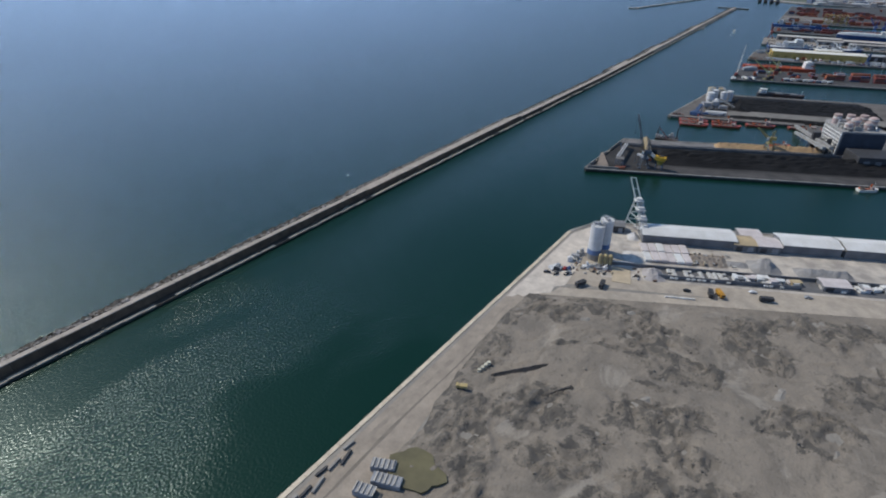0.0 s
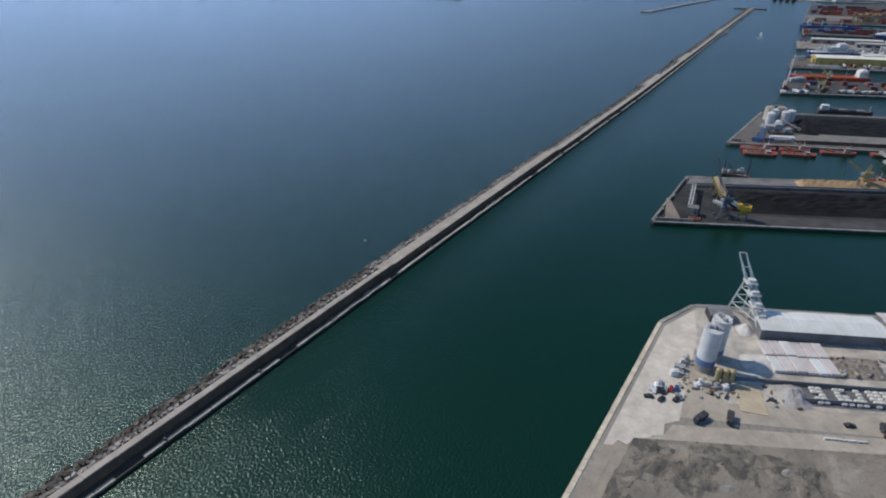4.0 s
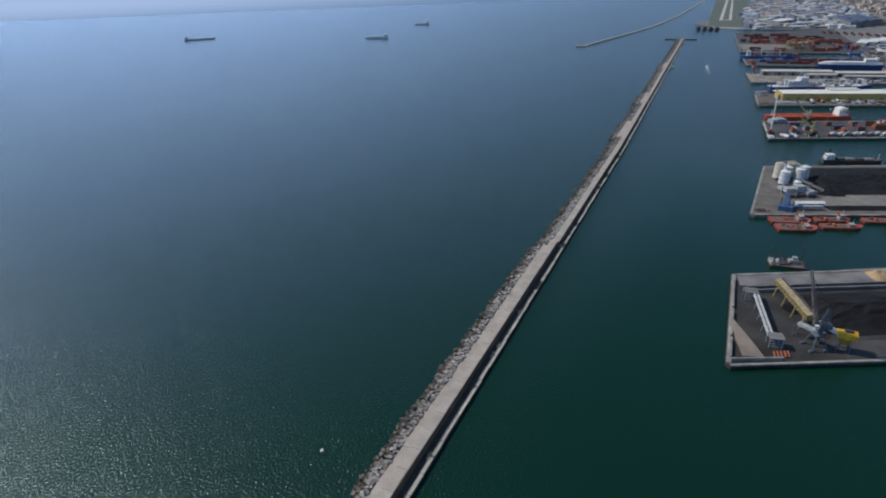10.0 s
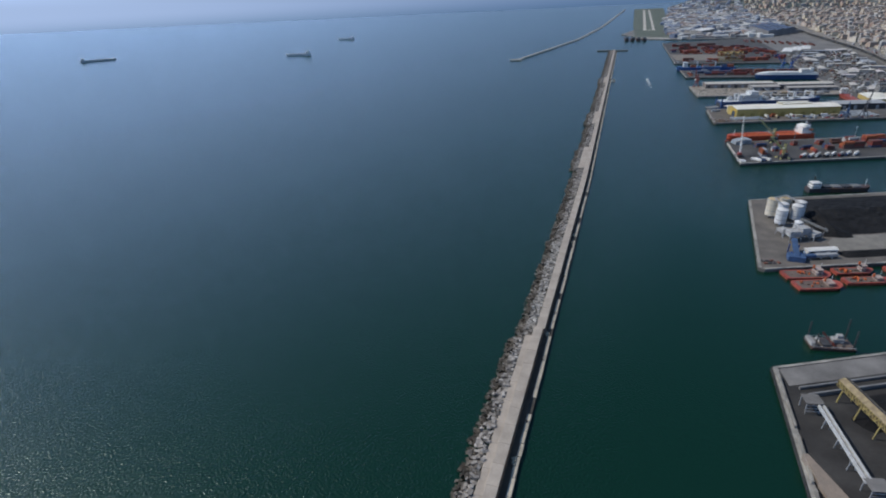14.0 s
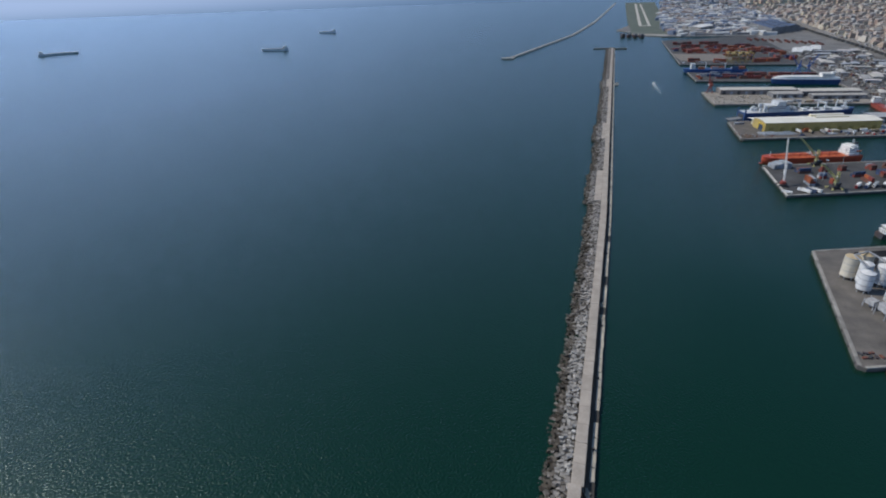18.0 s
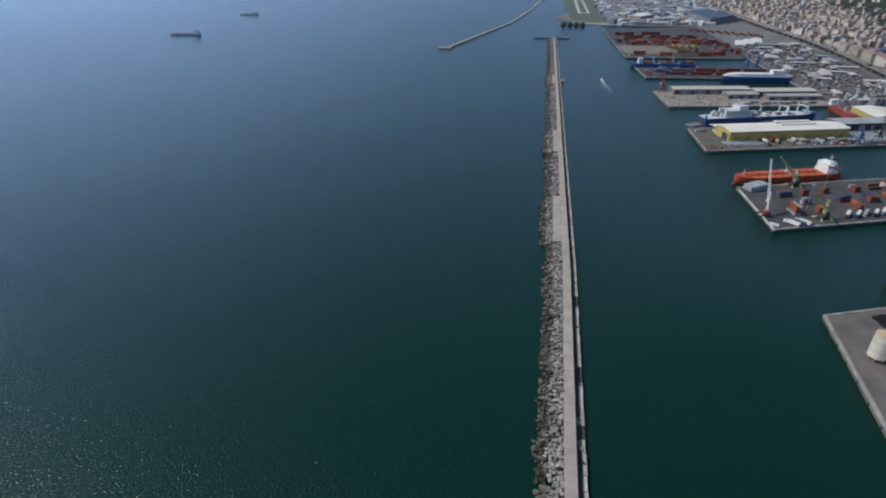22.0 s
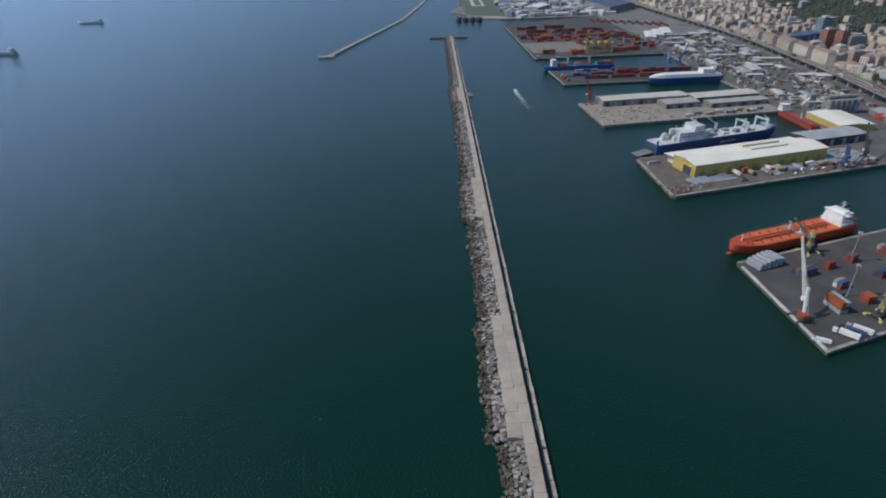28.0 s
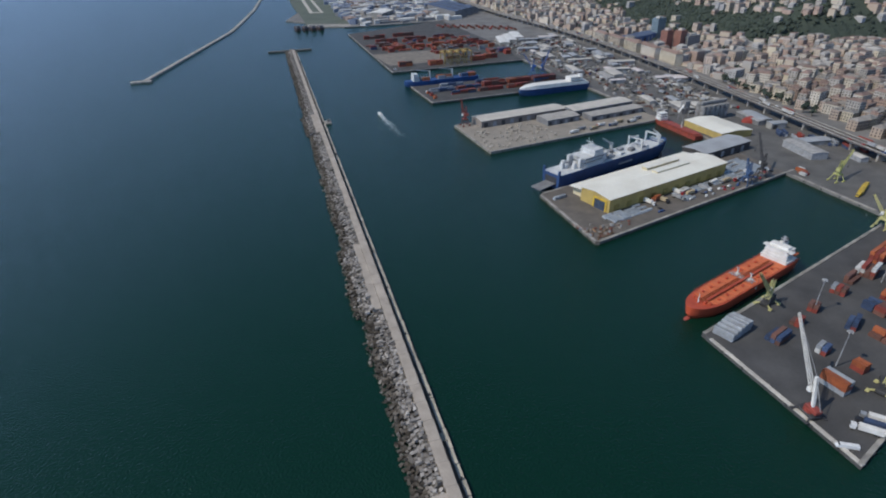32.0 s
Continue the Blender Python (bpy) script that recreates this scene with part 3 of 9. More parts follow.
def hull_bm(L, W, H, draft=2.0, bow=0.18, flare=0.25, sheer=0.12, stern=0.9, full=0.86):
    """A ship's hull along +x from the stern at 0; its deck lies at z = H."""
    bm = B()
    rings = []
    for t in [0, 0.04, 0.08, 0.2, 0.4, 0.6] + [1 - bow + bow * math.sin(math.pi / 2 * i / 9) for i in range(10)]:
        if t < 0.08:
            w = stern + (1 - stern) * t / 0.08
        elif t > 1 - bow:
            w = math.sqrt(max(0.0, 1 - ((t - 1 + bow) / bow) ** 2)) * 0.985 + 0.015
        else:
            w = 1.0
        low = w * full if t < 1 - bow else max(0.01, w ** 1.7 * full)
        rise = H * (1 + sheer * max(0, (t - 0.8) / 0.2) ** 2)
        x = L * t
        xb = x - (L * 0.035 * max(0, (t - 1 + bow) / bow))
        hw = W / 2
        rings.append([(xb, -hw * low, -draft), (x, -hw * (low + w) / 2 - 0.01, H * 0.4), (x, -hw * w, rise), (x, hw * w, rise), (x, hw * (low + w) / 2 + 0.01, H * 0.4), (xb, hw * low, -draft)])
    loft(bm, rings)
    return bm


def deckhouse(bm, x, y, z, sx, sy, floors, h=2.7, step=0.6):
    for k in range(floors):
        box(bm, x + step * k * 0.5, y, z + k * h, sx - step * k, sy - step * k, h - 0.25, bevel=0.12)
        box(bm, x + step * k * 0.5, y, z + k * h + h - 0.25, sx - step * k + 0.9, sy - step * k + 0.9, 0.25)


def window_band(bm, x, y, z, sx, sy, floors, h=2.7, pitch=2.4):
    for k in range(floors):
        zz = z + k * h + 1.1
        for i in range(max(1, int(sy / pitch))):
            yy = y - sy / 2 + pitch * (i + 0.5)
            for sgn in (-1, 1):
                box(bm, x + sgn * sx / 2, yy, zz, 0.12, pitch * 0.5, 0.9)
        for i in range(max(1, int(sx / pitch))):
            xx = x - sx / 2 + pitch * (i + 0.5)
            for sgn in (-1, 1):
                box(bm, xx, y + sgn * sy / 2, zz, pitch * 0.5, 0.12, 0.9)


RUSTHULL = mat("dark_ship_hull", (0.05, 0.05, 0.06), (0.09, 0.045, 0.03), rough=0.6, size=8, fine=1)
DECK = mat("ship_deck", (0.16, 0.12, 0.10), (0.10, 0.08, 0.075), rough=0.8, size=5, fine=0.8)


def far_ship(m, L, W, label):
    t = thing("cargo_ship", m, label, "ship", "ships at anchor")
    # hull and hatch tones are paled to stand in for sea haze
    part("hull", hull_bm(L, W, 5.5, bow=0.12), mat("hazed_hull", (0.56, 0.61, 0.66), (0.46, 0.50, 0.55), size=10), t)
    bm = B()
    deckhouse(bm, L * 0.08, 0, 5.5, L * 0.09, W * 0.8, 3)
    part("superstructure", bm, WHITE, t)
    for k in range(6):
        bm = B()
        box(bm, L * (0.2 + 0.115 * k), 0, 5.5, L * 0.09, W * 0.6, 1.5, bevel=0.2)
        part("hatch_cover", bm, GREYSTEEL, t)
    bm = B()
    cyl(bm, L * 0.05, 0, 13, 1.4, 4, 10, 1.2)
    part("funnel", bm, GREYSTEEL, t)
    bm = B()
    cyl(bm, L * 0.94, 0, 5.5, 0.4, 7, 6)
    part("mast", bm, GREYSTEEL, t)
    return t


far_ship(ident(-2261, 1917, 0, 52), 125, 20, "long haze-paled cargo ship at anchor on the open sea")
far_ship(ident(-1345, 2085, 0, -178), 98, 17, "haze-paled cargo ship at anchor with white deckhouse")
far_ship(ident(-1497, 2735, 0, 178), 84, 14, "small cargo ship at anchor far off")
# buoy
t = thing("buoy", ident(-313.8, 313.9, 0), "small white mooring buoy floating beside the breakwater", "buoy")
bm = B()
cyl(bm, 0, 0, -0.4, 0.9, 1.1, 12, 0.75)
part("float", bm, WHITE, t)
bm = B()
cyl(bm, 0, 0, 0.7, 0.1, 1.0, 6)
part("staff", bm, DARKSTEEL, t)
# motor launch with its wake
FOAM = mat("sea_foam", (0.62, 0.66, 0.68), (0.20, 0.27, 0.29), rough=0.6, size=2.2, fine=0.5, spread=0.9)
t = thing("motor_launch", ident(-201, 1535, 0, 95), "small white motor launch under way in the channel", "boat")
part("hull", hull_bm(15, 4.6, 1.6, draft=0.5, bow=0.4), WHITE, t)
bm = B()
box(bm, 6, 0, 1.6, 5, 3, 1.8, bevel=0.3)
part("cabin", bm, WHITE, t)
bm = B()
box(bm, 8.55, 0, 2.2, 0.1, 2.4, 0.8)
part("windscreen", bm, GLASS, t)
bm = B()
for k in range(190):
    r = random.Random(k)
    d = r.uniform(0, 1) ** 1.4 * 95
    bmesh.ops.create_circle(bm, cap_ends=True, segments=6, radius=r.uniform(0.4, 1.7) * (1 - d / 130), matrix=pose(-d, r.gauss(0, 1.0 + d * 0.03), 0.03 + 0.0004 * k, 0, 0, r.uniform(0, 90)))
solo("foam_wake", bm, FOAM, ident(-201, 1535, 0, 95), "streak of white foam on the water behind the launch", "foam", kind="structure")
# ---- the quay with the sand fill ----
q = PIERS["quay"]
edge_stones(q, (-115.5, -100), (-113.6, 60), step=10, stone=mat("cream_capping", (0.66, 0.57, 0.44), (0.46, 0.39, 0.30), size=5, fine=0.7))
CREAMSTONE = mat("cream_capping", (0.60, 0.53, 0.43), (0.40, 0.34, 0.27), size=5, fine=0.7)
edge_stones(q, (-113.6, 60), (-110.6, 325), step=6.0, w=2.2, h=0.25, stone=CREAMSTONE)
edge_stones(q, (-110.6, 325), (-99, 351), step=6.0, w=2.2)
edge_stones(q, (-99, 351), QA.xy(250, 14), step=8.0)
# dredged fill: an uneven sheet with ridges, hollows and wheel tracks
nx, ny = 260, 360
vs, fs = [], []
X1, YA, YB = 300.0, -240.0, 330.0


def fill_limit(x):
    """The far rim of the sand fill, along the service road."""
    return 238.0 + (x + 100) * 0.53


def fill_left(y):
    """The ragged western rim, which swings away from the road at the far corner."""
    u = min(1.0, max(0.0, (y - 84) / 125))
    return -91.5 - 9.5 * u * u * (3 - 2 * u) + 3.5 * noise.noise((y * 0.045, 1, 5)) + 1.2 * noise.noise((y * 0.2, 4, 5))


# fields of rough, dumped spoil (centre and half-lengths) between the packed wheel tracks
SPOIL = ((-93, 178, 7, 20), (-96, 150, 6, 10), (-98, 168, 6, 9), (-99, 192, 6, 9), (-100, 212, 6, 8), (-94, 238, 9, 4), (-60, 246, 12, 4), (22, 284, 22, 5), (-30, 158, 9, 6), (-72, 118, 14, 9), (0, 168, 12, 7), (-86, 229, 15, 9), (-53, 249, 22, 7), (-28, 240, 15, 13), (-30, 222, 12, 7), (-8, 222, 20, 7), (14, 262, 15, 20), (-13, 184, 22, 12), (-59, 160, 20, 12), (-82, 131, 18, 17), (42, 296, 26, 12), (41, 214, 22, 12), (-40, 138, 18, 9), (70, 255, 30, 14), (10, 140, 36, 18), (-66, 212, 6, 3), (-20, 203, 12, 2.6), (-47, 214, 7, 2.4))
# low dark banks that the diggers left: ends and height
BANKS = ((-44, 234, -32, 265, 1.3), (-88, 171, -84, 163, 0.7), (-20, 178, -4, 196, 1.1), (-92, 205, -96, 188, 0.8), (-4, 214, 22, 232, 1.2), (-72, 138, -60, 148, 1.0))


def bank_at(x, y):
    """Height of the dug banks: a steep eastern face and a shallow western one, tapering at the ends."""
    h = 0.0
    for ax, ay, bx, by, top in BANKS:
        ux, uy = bx - ax, by - ay
        ln = math.hypot(ux, uy)
        ux, uy = ux / ln, uy / ln
        a = (x - ax) * ux + (y - ay) * uy
        if -3 < a < ln + 3:
            d = (x - ax) * uy - (y - ay) * ux + 1.2 * noise.noise((a * 0.2, ax, 1))
            w = 1.2 if d > 0 else 2.8
            h = max(h, top * max(0.0, 1 - abs(d) / w) * min(1.0, (a + 3) / ln, (ln + 3 - a) / 4))
    return h



@functools.cache
def spoil(x, y):
    """1 on a field of rough spoil, 0 on the packed ground, with ragged steep rims."""
    p = Vector((x, y, 0))
    q = p + 9 * Vector((noise.noise(p * 0.05), noise.noise(p * 0.05 + Vector((7, 3, 0))), 0)) + 4.5 * Vector((noise.noise(p * 0.19), noise.noise(p * 0.19 + Vector((2, 5, 0))), 0))
    c, sn = math.cos(radians(28)), math.sin(radians(28))
    d = 9.0
    for cx, cy, a, b in SPOIL:
        u, v = q.x - cx, q.y - cy
        u, v = u * c + v * sn, v * c - u * sn
        d = min(d, math.hypot(u / a, v / b))
    d = min(d, 1.15 - 1.5 * noise.noise(q * 0.024 + Vector((3, 3, 0)))) if y < 110 or x > 90 else d
    return 1.0 / (1.0 + math.exp(9 * (d - 1.0)))


def fill_z(x, y):
    p = Vector((x, y, 0))
    e = min(1.0, max(0.0, (x - fill_left(y) - 1.0) / 9)) * min(1.0, max(0.0, (fill_limit(x) - y - 2) / 8))
    warp = p + Vector((noise.noise(p * 0.03) * 14, noise.noise(p * 0.03 + Vector((9, 9, 0))) * 14, 0))
    big = noise.fractal(warp * 0.020, 1.0, 2.0, 3)
    fine = noise.fractal(warp * 0.17, 1.0, 2.1, 4)
    lump = noise.ridged_multi_fractal(warp * 0.075, 1.0, 2.0, 4, 1.0, 2.0)
    dig = noise.noise(warp * 0.028 + Vector((2, 7, 0))) + 0.2 * noise.noise(warp * 0.12)
    terrace = 1.0 / (1.0 + math.exp(-45 * (dig - 0.12)))
    bank = math.exp(-(noise.noise(warp * 0.018 + Vector((5, 1, 0))) / 0.016) ** 2)
    rut = math.exp(-(noise.noise(warp * 0.022 + Vector((31, 4, 0))) / 0.014) ** 2)
    f = spoil(x, y)
    return 2.60 + e * (0.5 + 0.30 * big + 0.45 * terrace + 0.55 * bank - 0.5 * rut + 0.16 * fine + 0.14 * (lump - 1.0) + bank_at(x, y) + f * (0.25 + 1.15 * (lump - 1.0) + 0.7 * bank + 1.1 * fine))


for j in range(ny + 1):
    for i in range(nx + 1):
        y = YA + (YB - YA) * j / ny
        rim = fill_left(y)
        x = rim + (X1 - rim) * (i / nx) ** 1.25
        y = min(y, fill_limit(x))
        vs.append((x, y, fill_z(x, y)))
for j in range(ny):
    for i in range(nx):
        a = j * (nx + 1) + i
        fs.append((a, a + 1, a + nx + 2, a + nx + 1))
me = bpy.data.meshes.new("sand_fill")
me.from_pydata(vs, [], fs)
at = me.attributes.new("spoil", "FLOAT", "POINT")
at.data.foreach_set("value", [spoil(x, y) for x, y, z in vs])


def fill_mat(name, dry_a, dry_b):
    """Dredged sand: pale dry crust, dark damp fields with ragged rims, worn tracks and patches of stones."""
    m = mat(name, dry_a, dry_b, size=14, fine=1.1, spread=0.9, bump=0.5)
    n, l = m.node_tree.nodes, m.node_tree.links
    dry = next(x for x in n if x.bl_idname == "ShaderNodeMix")
    hsv = next(x for x in n if x.bl_idname == "ShaderNodeHueSaturation")
    geo = next(x for x in n if x.bl_idname == "ShaderNodeNewGeometry")

    def field(size, detail, rough, dist, lo, hi, off):
        mp = n.new("ShaderNodeMapping")
        mp.inputs["Location"].default_value = (off, off * 0.7, 0)
        mp.inputs["Scale"].default_value = (1.0, 0.7, 0.0)
        mp.inputs["Rotation"].default_value = (0, 0, radians(-30))
        t = n.new("ShaderNodeTexNoise")
        for k, v in (("Scale", 1.0 / size), ("Detail", detail), ("Roughness", rough), ("Distortion", dist)):
            t.inputs[k].default_value = v
        r = n.new("ShaderNodeMapRange")
        r.interpolation_type = "SMOOTHSTEP"
        r.inputs["From Min"].default_value, r.inputs["From Max"].default_value = lo, hi
        l.new(geo.outputs["Position"], mp.inputs["Vector"])
        l.new(mp.outputs[0], t.inputs["Vector"])
        l.new(t.outputs[0], r.inputs["Value"])
        return r

    def blend(last, mask, col, amount=1.0):
        k = n.new("ShaderNodeMath")
        k.operation = "MULTIPLY"
        k.inputs[1].default_value = amount
        l.new(mask.outputs[0], k.inputs[0])
        x = n.new("ShaderNodeMix")
        x.data_type = "RGBA"
        l.new(k.outputs[0], x.inputs[0])
        l.new(last.outputs[2], x.inputs[6])
        if isinstance(col, tuple):
            x.inputs[7].default_value = (*col, 1)
        else:
            l.new(col.outputs[2], x.inputs[7])
        return x

    last = dry
    for size, detail, rough, dist, lo, hi, off, col, amount in (
            (34, 12, 0.70, 0.5, 0.46, 0.60, 31, (0.115, 0.104, 0.091), 0.45),
            (9, 10, 0.70, 0.7, 0.53, 0.62, 77, (0.085, 0.077, 0.068), 0.30),
            (3.2, 8, 0.72, 0.4, 0.54, 0.64, 9, (0.100, 0.089, 0.077), 0.55),
            (50, 8, 0.6, 0.6, 0.52, 0.66, 140, (0.22, 0.187, 0.150), 0.4),
            (30, 10, 0.66, 1.2, 0.55, 0.64, 12, (0.33, 0.295, 0.25), 0.6)):
        last = blend(last, field(size, detail, rough, dist, lo, hi, off), col, amount)
    # the dumped spoil: darker, gritty and mottled with dark blotches and specks
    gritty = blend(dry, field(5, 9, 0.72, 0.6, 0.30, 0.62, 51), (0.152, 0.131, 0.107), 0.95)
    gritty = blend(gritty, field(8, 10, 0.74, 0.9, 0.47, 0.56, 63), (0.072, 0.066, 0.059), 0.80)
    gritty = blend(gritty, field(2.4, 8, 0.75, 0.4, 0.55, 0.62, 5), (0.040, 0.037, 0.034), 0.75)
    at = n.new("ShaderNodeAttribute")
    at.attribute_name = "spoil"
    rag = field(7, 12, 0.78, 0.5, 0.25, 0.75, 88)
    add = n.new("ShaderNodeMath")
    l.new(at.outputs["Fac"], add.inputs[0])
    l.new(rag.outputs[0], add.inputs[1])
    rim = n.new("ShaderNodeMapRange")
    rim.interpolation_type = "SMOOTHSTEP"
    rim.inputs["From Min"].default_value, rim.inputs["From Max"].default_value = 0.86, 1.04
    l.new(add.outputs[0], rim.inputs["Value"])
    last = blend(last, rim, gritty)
    l.new(last.outputs[2], hsv.inputs["Color"])
    return m


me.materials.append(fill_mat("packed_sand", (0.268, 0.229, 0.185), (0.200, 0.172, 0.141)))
for p in me.polygons:
    p.use_smooth = True
ob = new("sand_fill", me)
tagged(ob, "uneven grey dredged sand with ridges and wheel tracks", "sand", kind="structure")
# clods and stones lying about on the rough spoil
rnd_c = random.Random(77)
cv, cf = [], []
while len(cf) < 6 * 420:
    x, y = -105 + 190 * rnd_c.random() ** 1.3, rnd_c.uniform(95, 300)
    if y > fill_limit(x) - 3 or x < fill_left(y) + 3 or spoil(x, y) < 0.4 and rnd_c.random() > 0.06:
        continue
    r = 0.15 + 0.4 * rnd_c.random() ** 3
    m = pose(x, y, fill_z(x, y) + 0.05, rnd_c.uniform(-30, 30), rnd_c.uniform(-30, 30), rnd_c.uniform(0, 180))
    b = len(cv)
    cv += [tuple(m @ Vector((i * r * rnd_c.uniform(0.7, 1.5), j * r * rnd_c.uniform(0.7, 1.2), k * r * 0.6))) for i in (-1, 1) for j in (-1, 1) for k in (-1, 1)]
    cf += [tuple(b + k for k in q) for q in ((0, 1, 3, 2), (4, 6, 7, 5), (0, 4, 5, 1), (2, 3, 7, 6), (0, 2, 6, 4), (1, 5, 7, 3))]
me = bpy.data.meshes.new("spoil_clods")
me.from_pydata(cv, [], cf)
me.materials.append(mat("dark_clods", (0.18, 0.157, 0.132), (0.09, 0.08, 0.07), size=6, fine=0.6))
tagged(new("spoil_clods", me), "scattered dark clods and stones on the sand fill", "rubble", kind="stuff")
# apron of the quay head and service road
bm = B()
prism(bm, [(-109.6, 228), (-106.4, 229.5), (-105.2, 233.5), (-101.5, 233), (-99.6, 237.8), (-95.2, 238.6), (-94.0, 243.2), (-90, 246), (-91.2, 252.5), (-86.4, 258), (-88, 275), (-92, 322), (-98.5, 347), (-108.6, 323)], 2.3, 2.56)
solo("pavement", bm, mat("cream_apron", (0.64, 0.57, 0.49), (0.42, 0.37, 0.32), size=5, fine=0.8, spread=0.7), ident(0, 0), "pale concrete apron at the head of the quay", "pavement", kind="structure")
ROAD = mat("dusty_road", (0.46, 0.395, 0.32), (0.28, 0.245, 0.205), size=6, fine=1.0, spread=0.8)
bm = B()
prism(bm, [(-101, 236), (300, 449), (300, 458), (-88.2, 254), (-90, 246.2)], 2.3, 2.58)
solo("road", bm, ROAD, ident(0, 0), "pale dusty service road along the sand fill", "road", kind="structure")
bm = B()
prism(bm, [(-112.6, -40), (-88, -40), (-88, 80), (-96.0, 150), (-95.0, 236), (-109.6, 231)], 2.3, 2.54)
TRACK = mat("packed_dirt_track", (0.37, 0.312, 0.252), (0.225, 0.192, 0.158), size=6, fine=0.9, spread=0.8)
solo("dirt_road", bm, TRACK, ident(0, 0), "packed tan dirt road along the quay edge", "road", kind="structure")
# worn wheel ruts along the dirt road
for k, (x0, w, col) in enumerate(((-107.4, 1.5, 1), (-103.0, 1.2, 0))):
    bm = B()
    prev = None
    for i in range(40):
        y = -30 + i * 6.6
        c = x0 + 0.012 * (y + 30) + 2.2 * noise.noise((y * 0.013, k * 3.1, 0))
        ww = w * (0.35 + 0.9 * abs(noise.noise((y * 0.04, k, 4))))
        pair = (bm.verts.new((c - ww, y, 2.548 + 0.001 * k)), bm.verts.new((c + ww, y, 2.548 + 0.001 * k)))
        if prev:
            bm.faces.new((prev[0], prev[1], pair[1], pair[0]))
        prev = pair
    solo("wheel_rut", bm, (mat("damp_rut", (0.215, 0.185, 0.152), (0.155, 0.135, 0.113), size=4), mat("dry_rut", (0.31, 0.265, 0.215), (0.23, 0.197, 0.163), size=5))[col], ident(0, 0), "worn wheel rut in the dirt road", "rut", kind="structure")
bm = B()
prism(bm, [QA.xy(14, -62), QA.xy(230, -62), QA.xy(230, 12), QA.xy(22, 12), QA.xy(10, 0)], 2.3, 2.52)
solo("yard", bm, mat("white_dust_yard", (0.54, 0.485, 0.42), (0.30, 0.272, 0.245), size=8, fine=1.4), ident(0, 0), "dusty pale storage yard on the quay", "yard", kind="structure")
# puddle
bm = B()
pts = []
for k in range(22):
    a = k / 22 * math.tau
    r = 1 + 0.35 * noise.noise((math.cos(a) * 1.5, math.sin(a) * 1.5, 2))
    pts.append((-81 + 11.5 * r * math.cos(a), 103 + 8.5 * r * math.sin(a)))
prism(bm, pts, 2.0, max(fill_z(-81 + dx, 103 + dy) for dx in (-8, -4, 0, 4, 8) for dy in (-5, 0, 5)) + 0.02)
PUD = mat("muddy_water", (0.16, 0.14, 0.075), (0.12, 0.105, 0.06), rough=0.12, size=8, fine=3, bump=0.03, spec=0.5)
solo("puddle", bm, PUD, ident(0, 0), "brown puddle of rain water on the sand", "puddle", kind="structure")


def spoil_heap(name, m, L, W, H, material, label, category="heap", ridge=0.6, seed=0, n=14):
    """A loose heap with a ridge along x and uneven flanks."""
    r = random.Random(seed)
    bm = B()
    rows = []
    for j in range(n + 1):
        row = []
        for i in range(2 * n + 1):
            u, v = i / n - 1, j / n * 2 - 1
            x, y = u * L / 2, v * W / 2
            f = max(0.0, 1 - max(0.0, abs(u) - ridge) / (1 - ridge + 1e-6))
            h = max(0.0, 1 - abs(v)) * f
            k = 0.25 * noise.noise((x * 0.3 + seed, y * 0.3, seed)) + 0.12 * noise.noise((x + seed, y, 3))
            row.append(bm.verts.new((x * (1 + 0.06 * k), y * (1 + 0.1 * k), H * h * (1 + k) - 0.12)))
        rows.append(row)
    for a, b in zip(rows, rows[1:]):
        for i in range(2 * n):
            bm.faces.new((a[i], a[i + 1], b[i + 1], b[i]))
    return solo(name, bm, material, m, label, category)


DARKSPOIL = mat("dark_spoil", (0.075, 0.065, 0.058), (0.045, 0.04, 0.036), size=4, fine=0.8, bump=0.6)
spoil_heap("spoil_ridge", ident(-74.5, 176, fill_z(-74.5, 176) - 0.2, 50), 35, 3.4, 1.5, DARKSPOIL, "long low ridge of dark spoil on the sand", ridge=0.7, seed=3)
spoil_heap("spoil_ridge", ident(-53.5, 173, fill_z(-53.5, 173) - 0.1, 58), 16, 2.2, 0.9, DARKSPOIL, "short dark furrow of spoil on the sand", ridge=0.5, seed=4)
for k, (x, y) in enumerate(((-64, 232), (-46, 252), (-20, 190), (30, 230), (52, 205))):
    spoil_heap("spoil_heap", ident(x, y, fill_z(x, y) - 0.2, 30 + 17 * k), 9 + k, 5, 0.8, SAND, "low heap of grey sand on the fill", ridge=0.3, seed=20 + k)
# yellow dump truck and a row of drums on the fill
RUBBER = mat("tyre_rubber", (0.02, 0.02, 0.02), rough=0.9, size=1, bump=0.2)


def wheel_set(t, spots, r=0.55, w=0.4, rims=True):
    for x, y in spots:
        bm = B()
        pipe(bm, (x, y - w / 2, r), (x, y + w / 2, r), r, 12)
        wh = part("wheel", bm, RUBBER, t)
        if not rims:
            continue
        bm = B()
        pipe(bm, (x, y - w / 2 - 0.03, r), (x, y + w / 2 + 0.03, r), r * 0.5, 8)
        part("rim", bm, GREYSTEEL, wh)


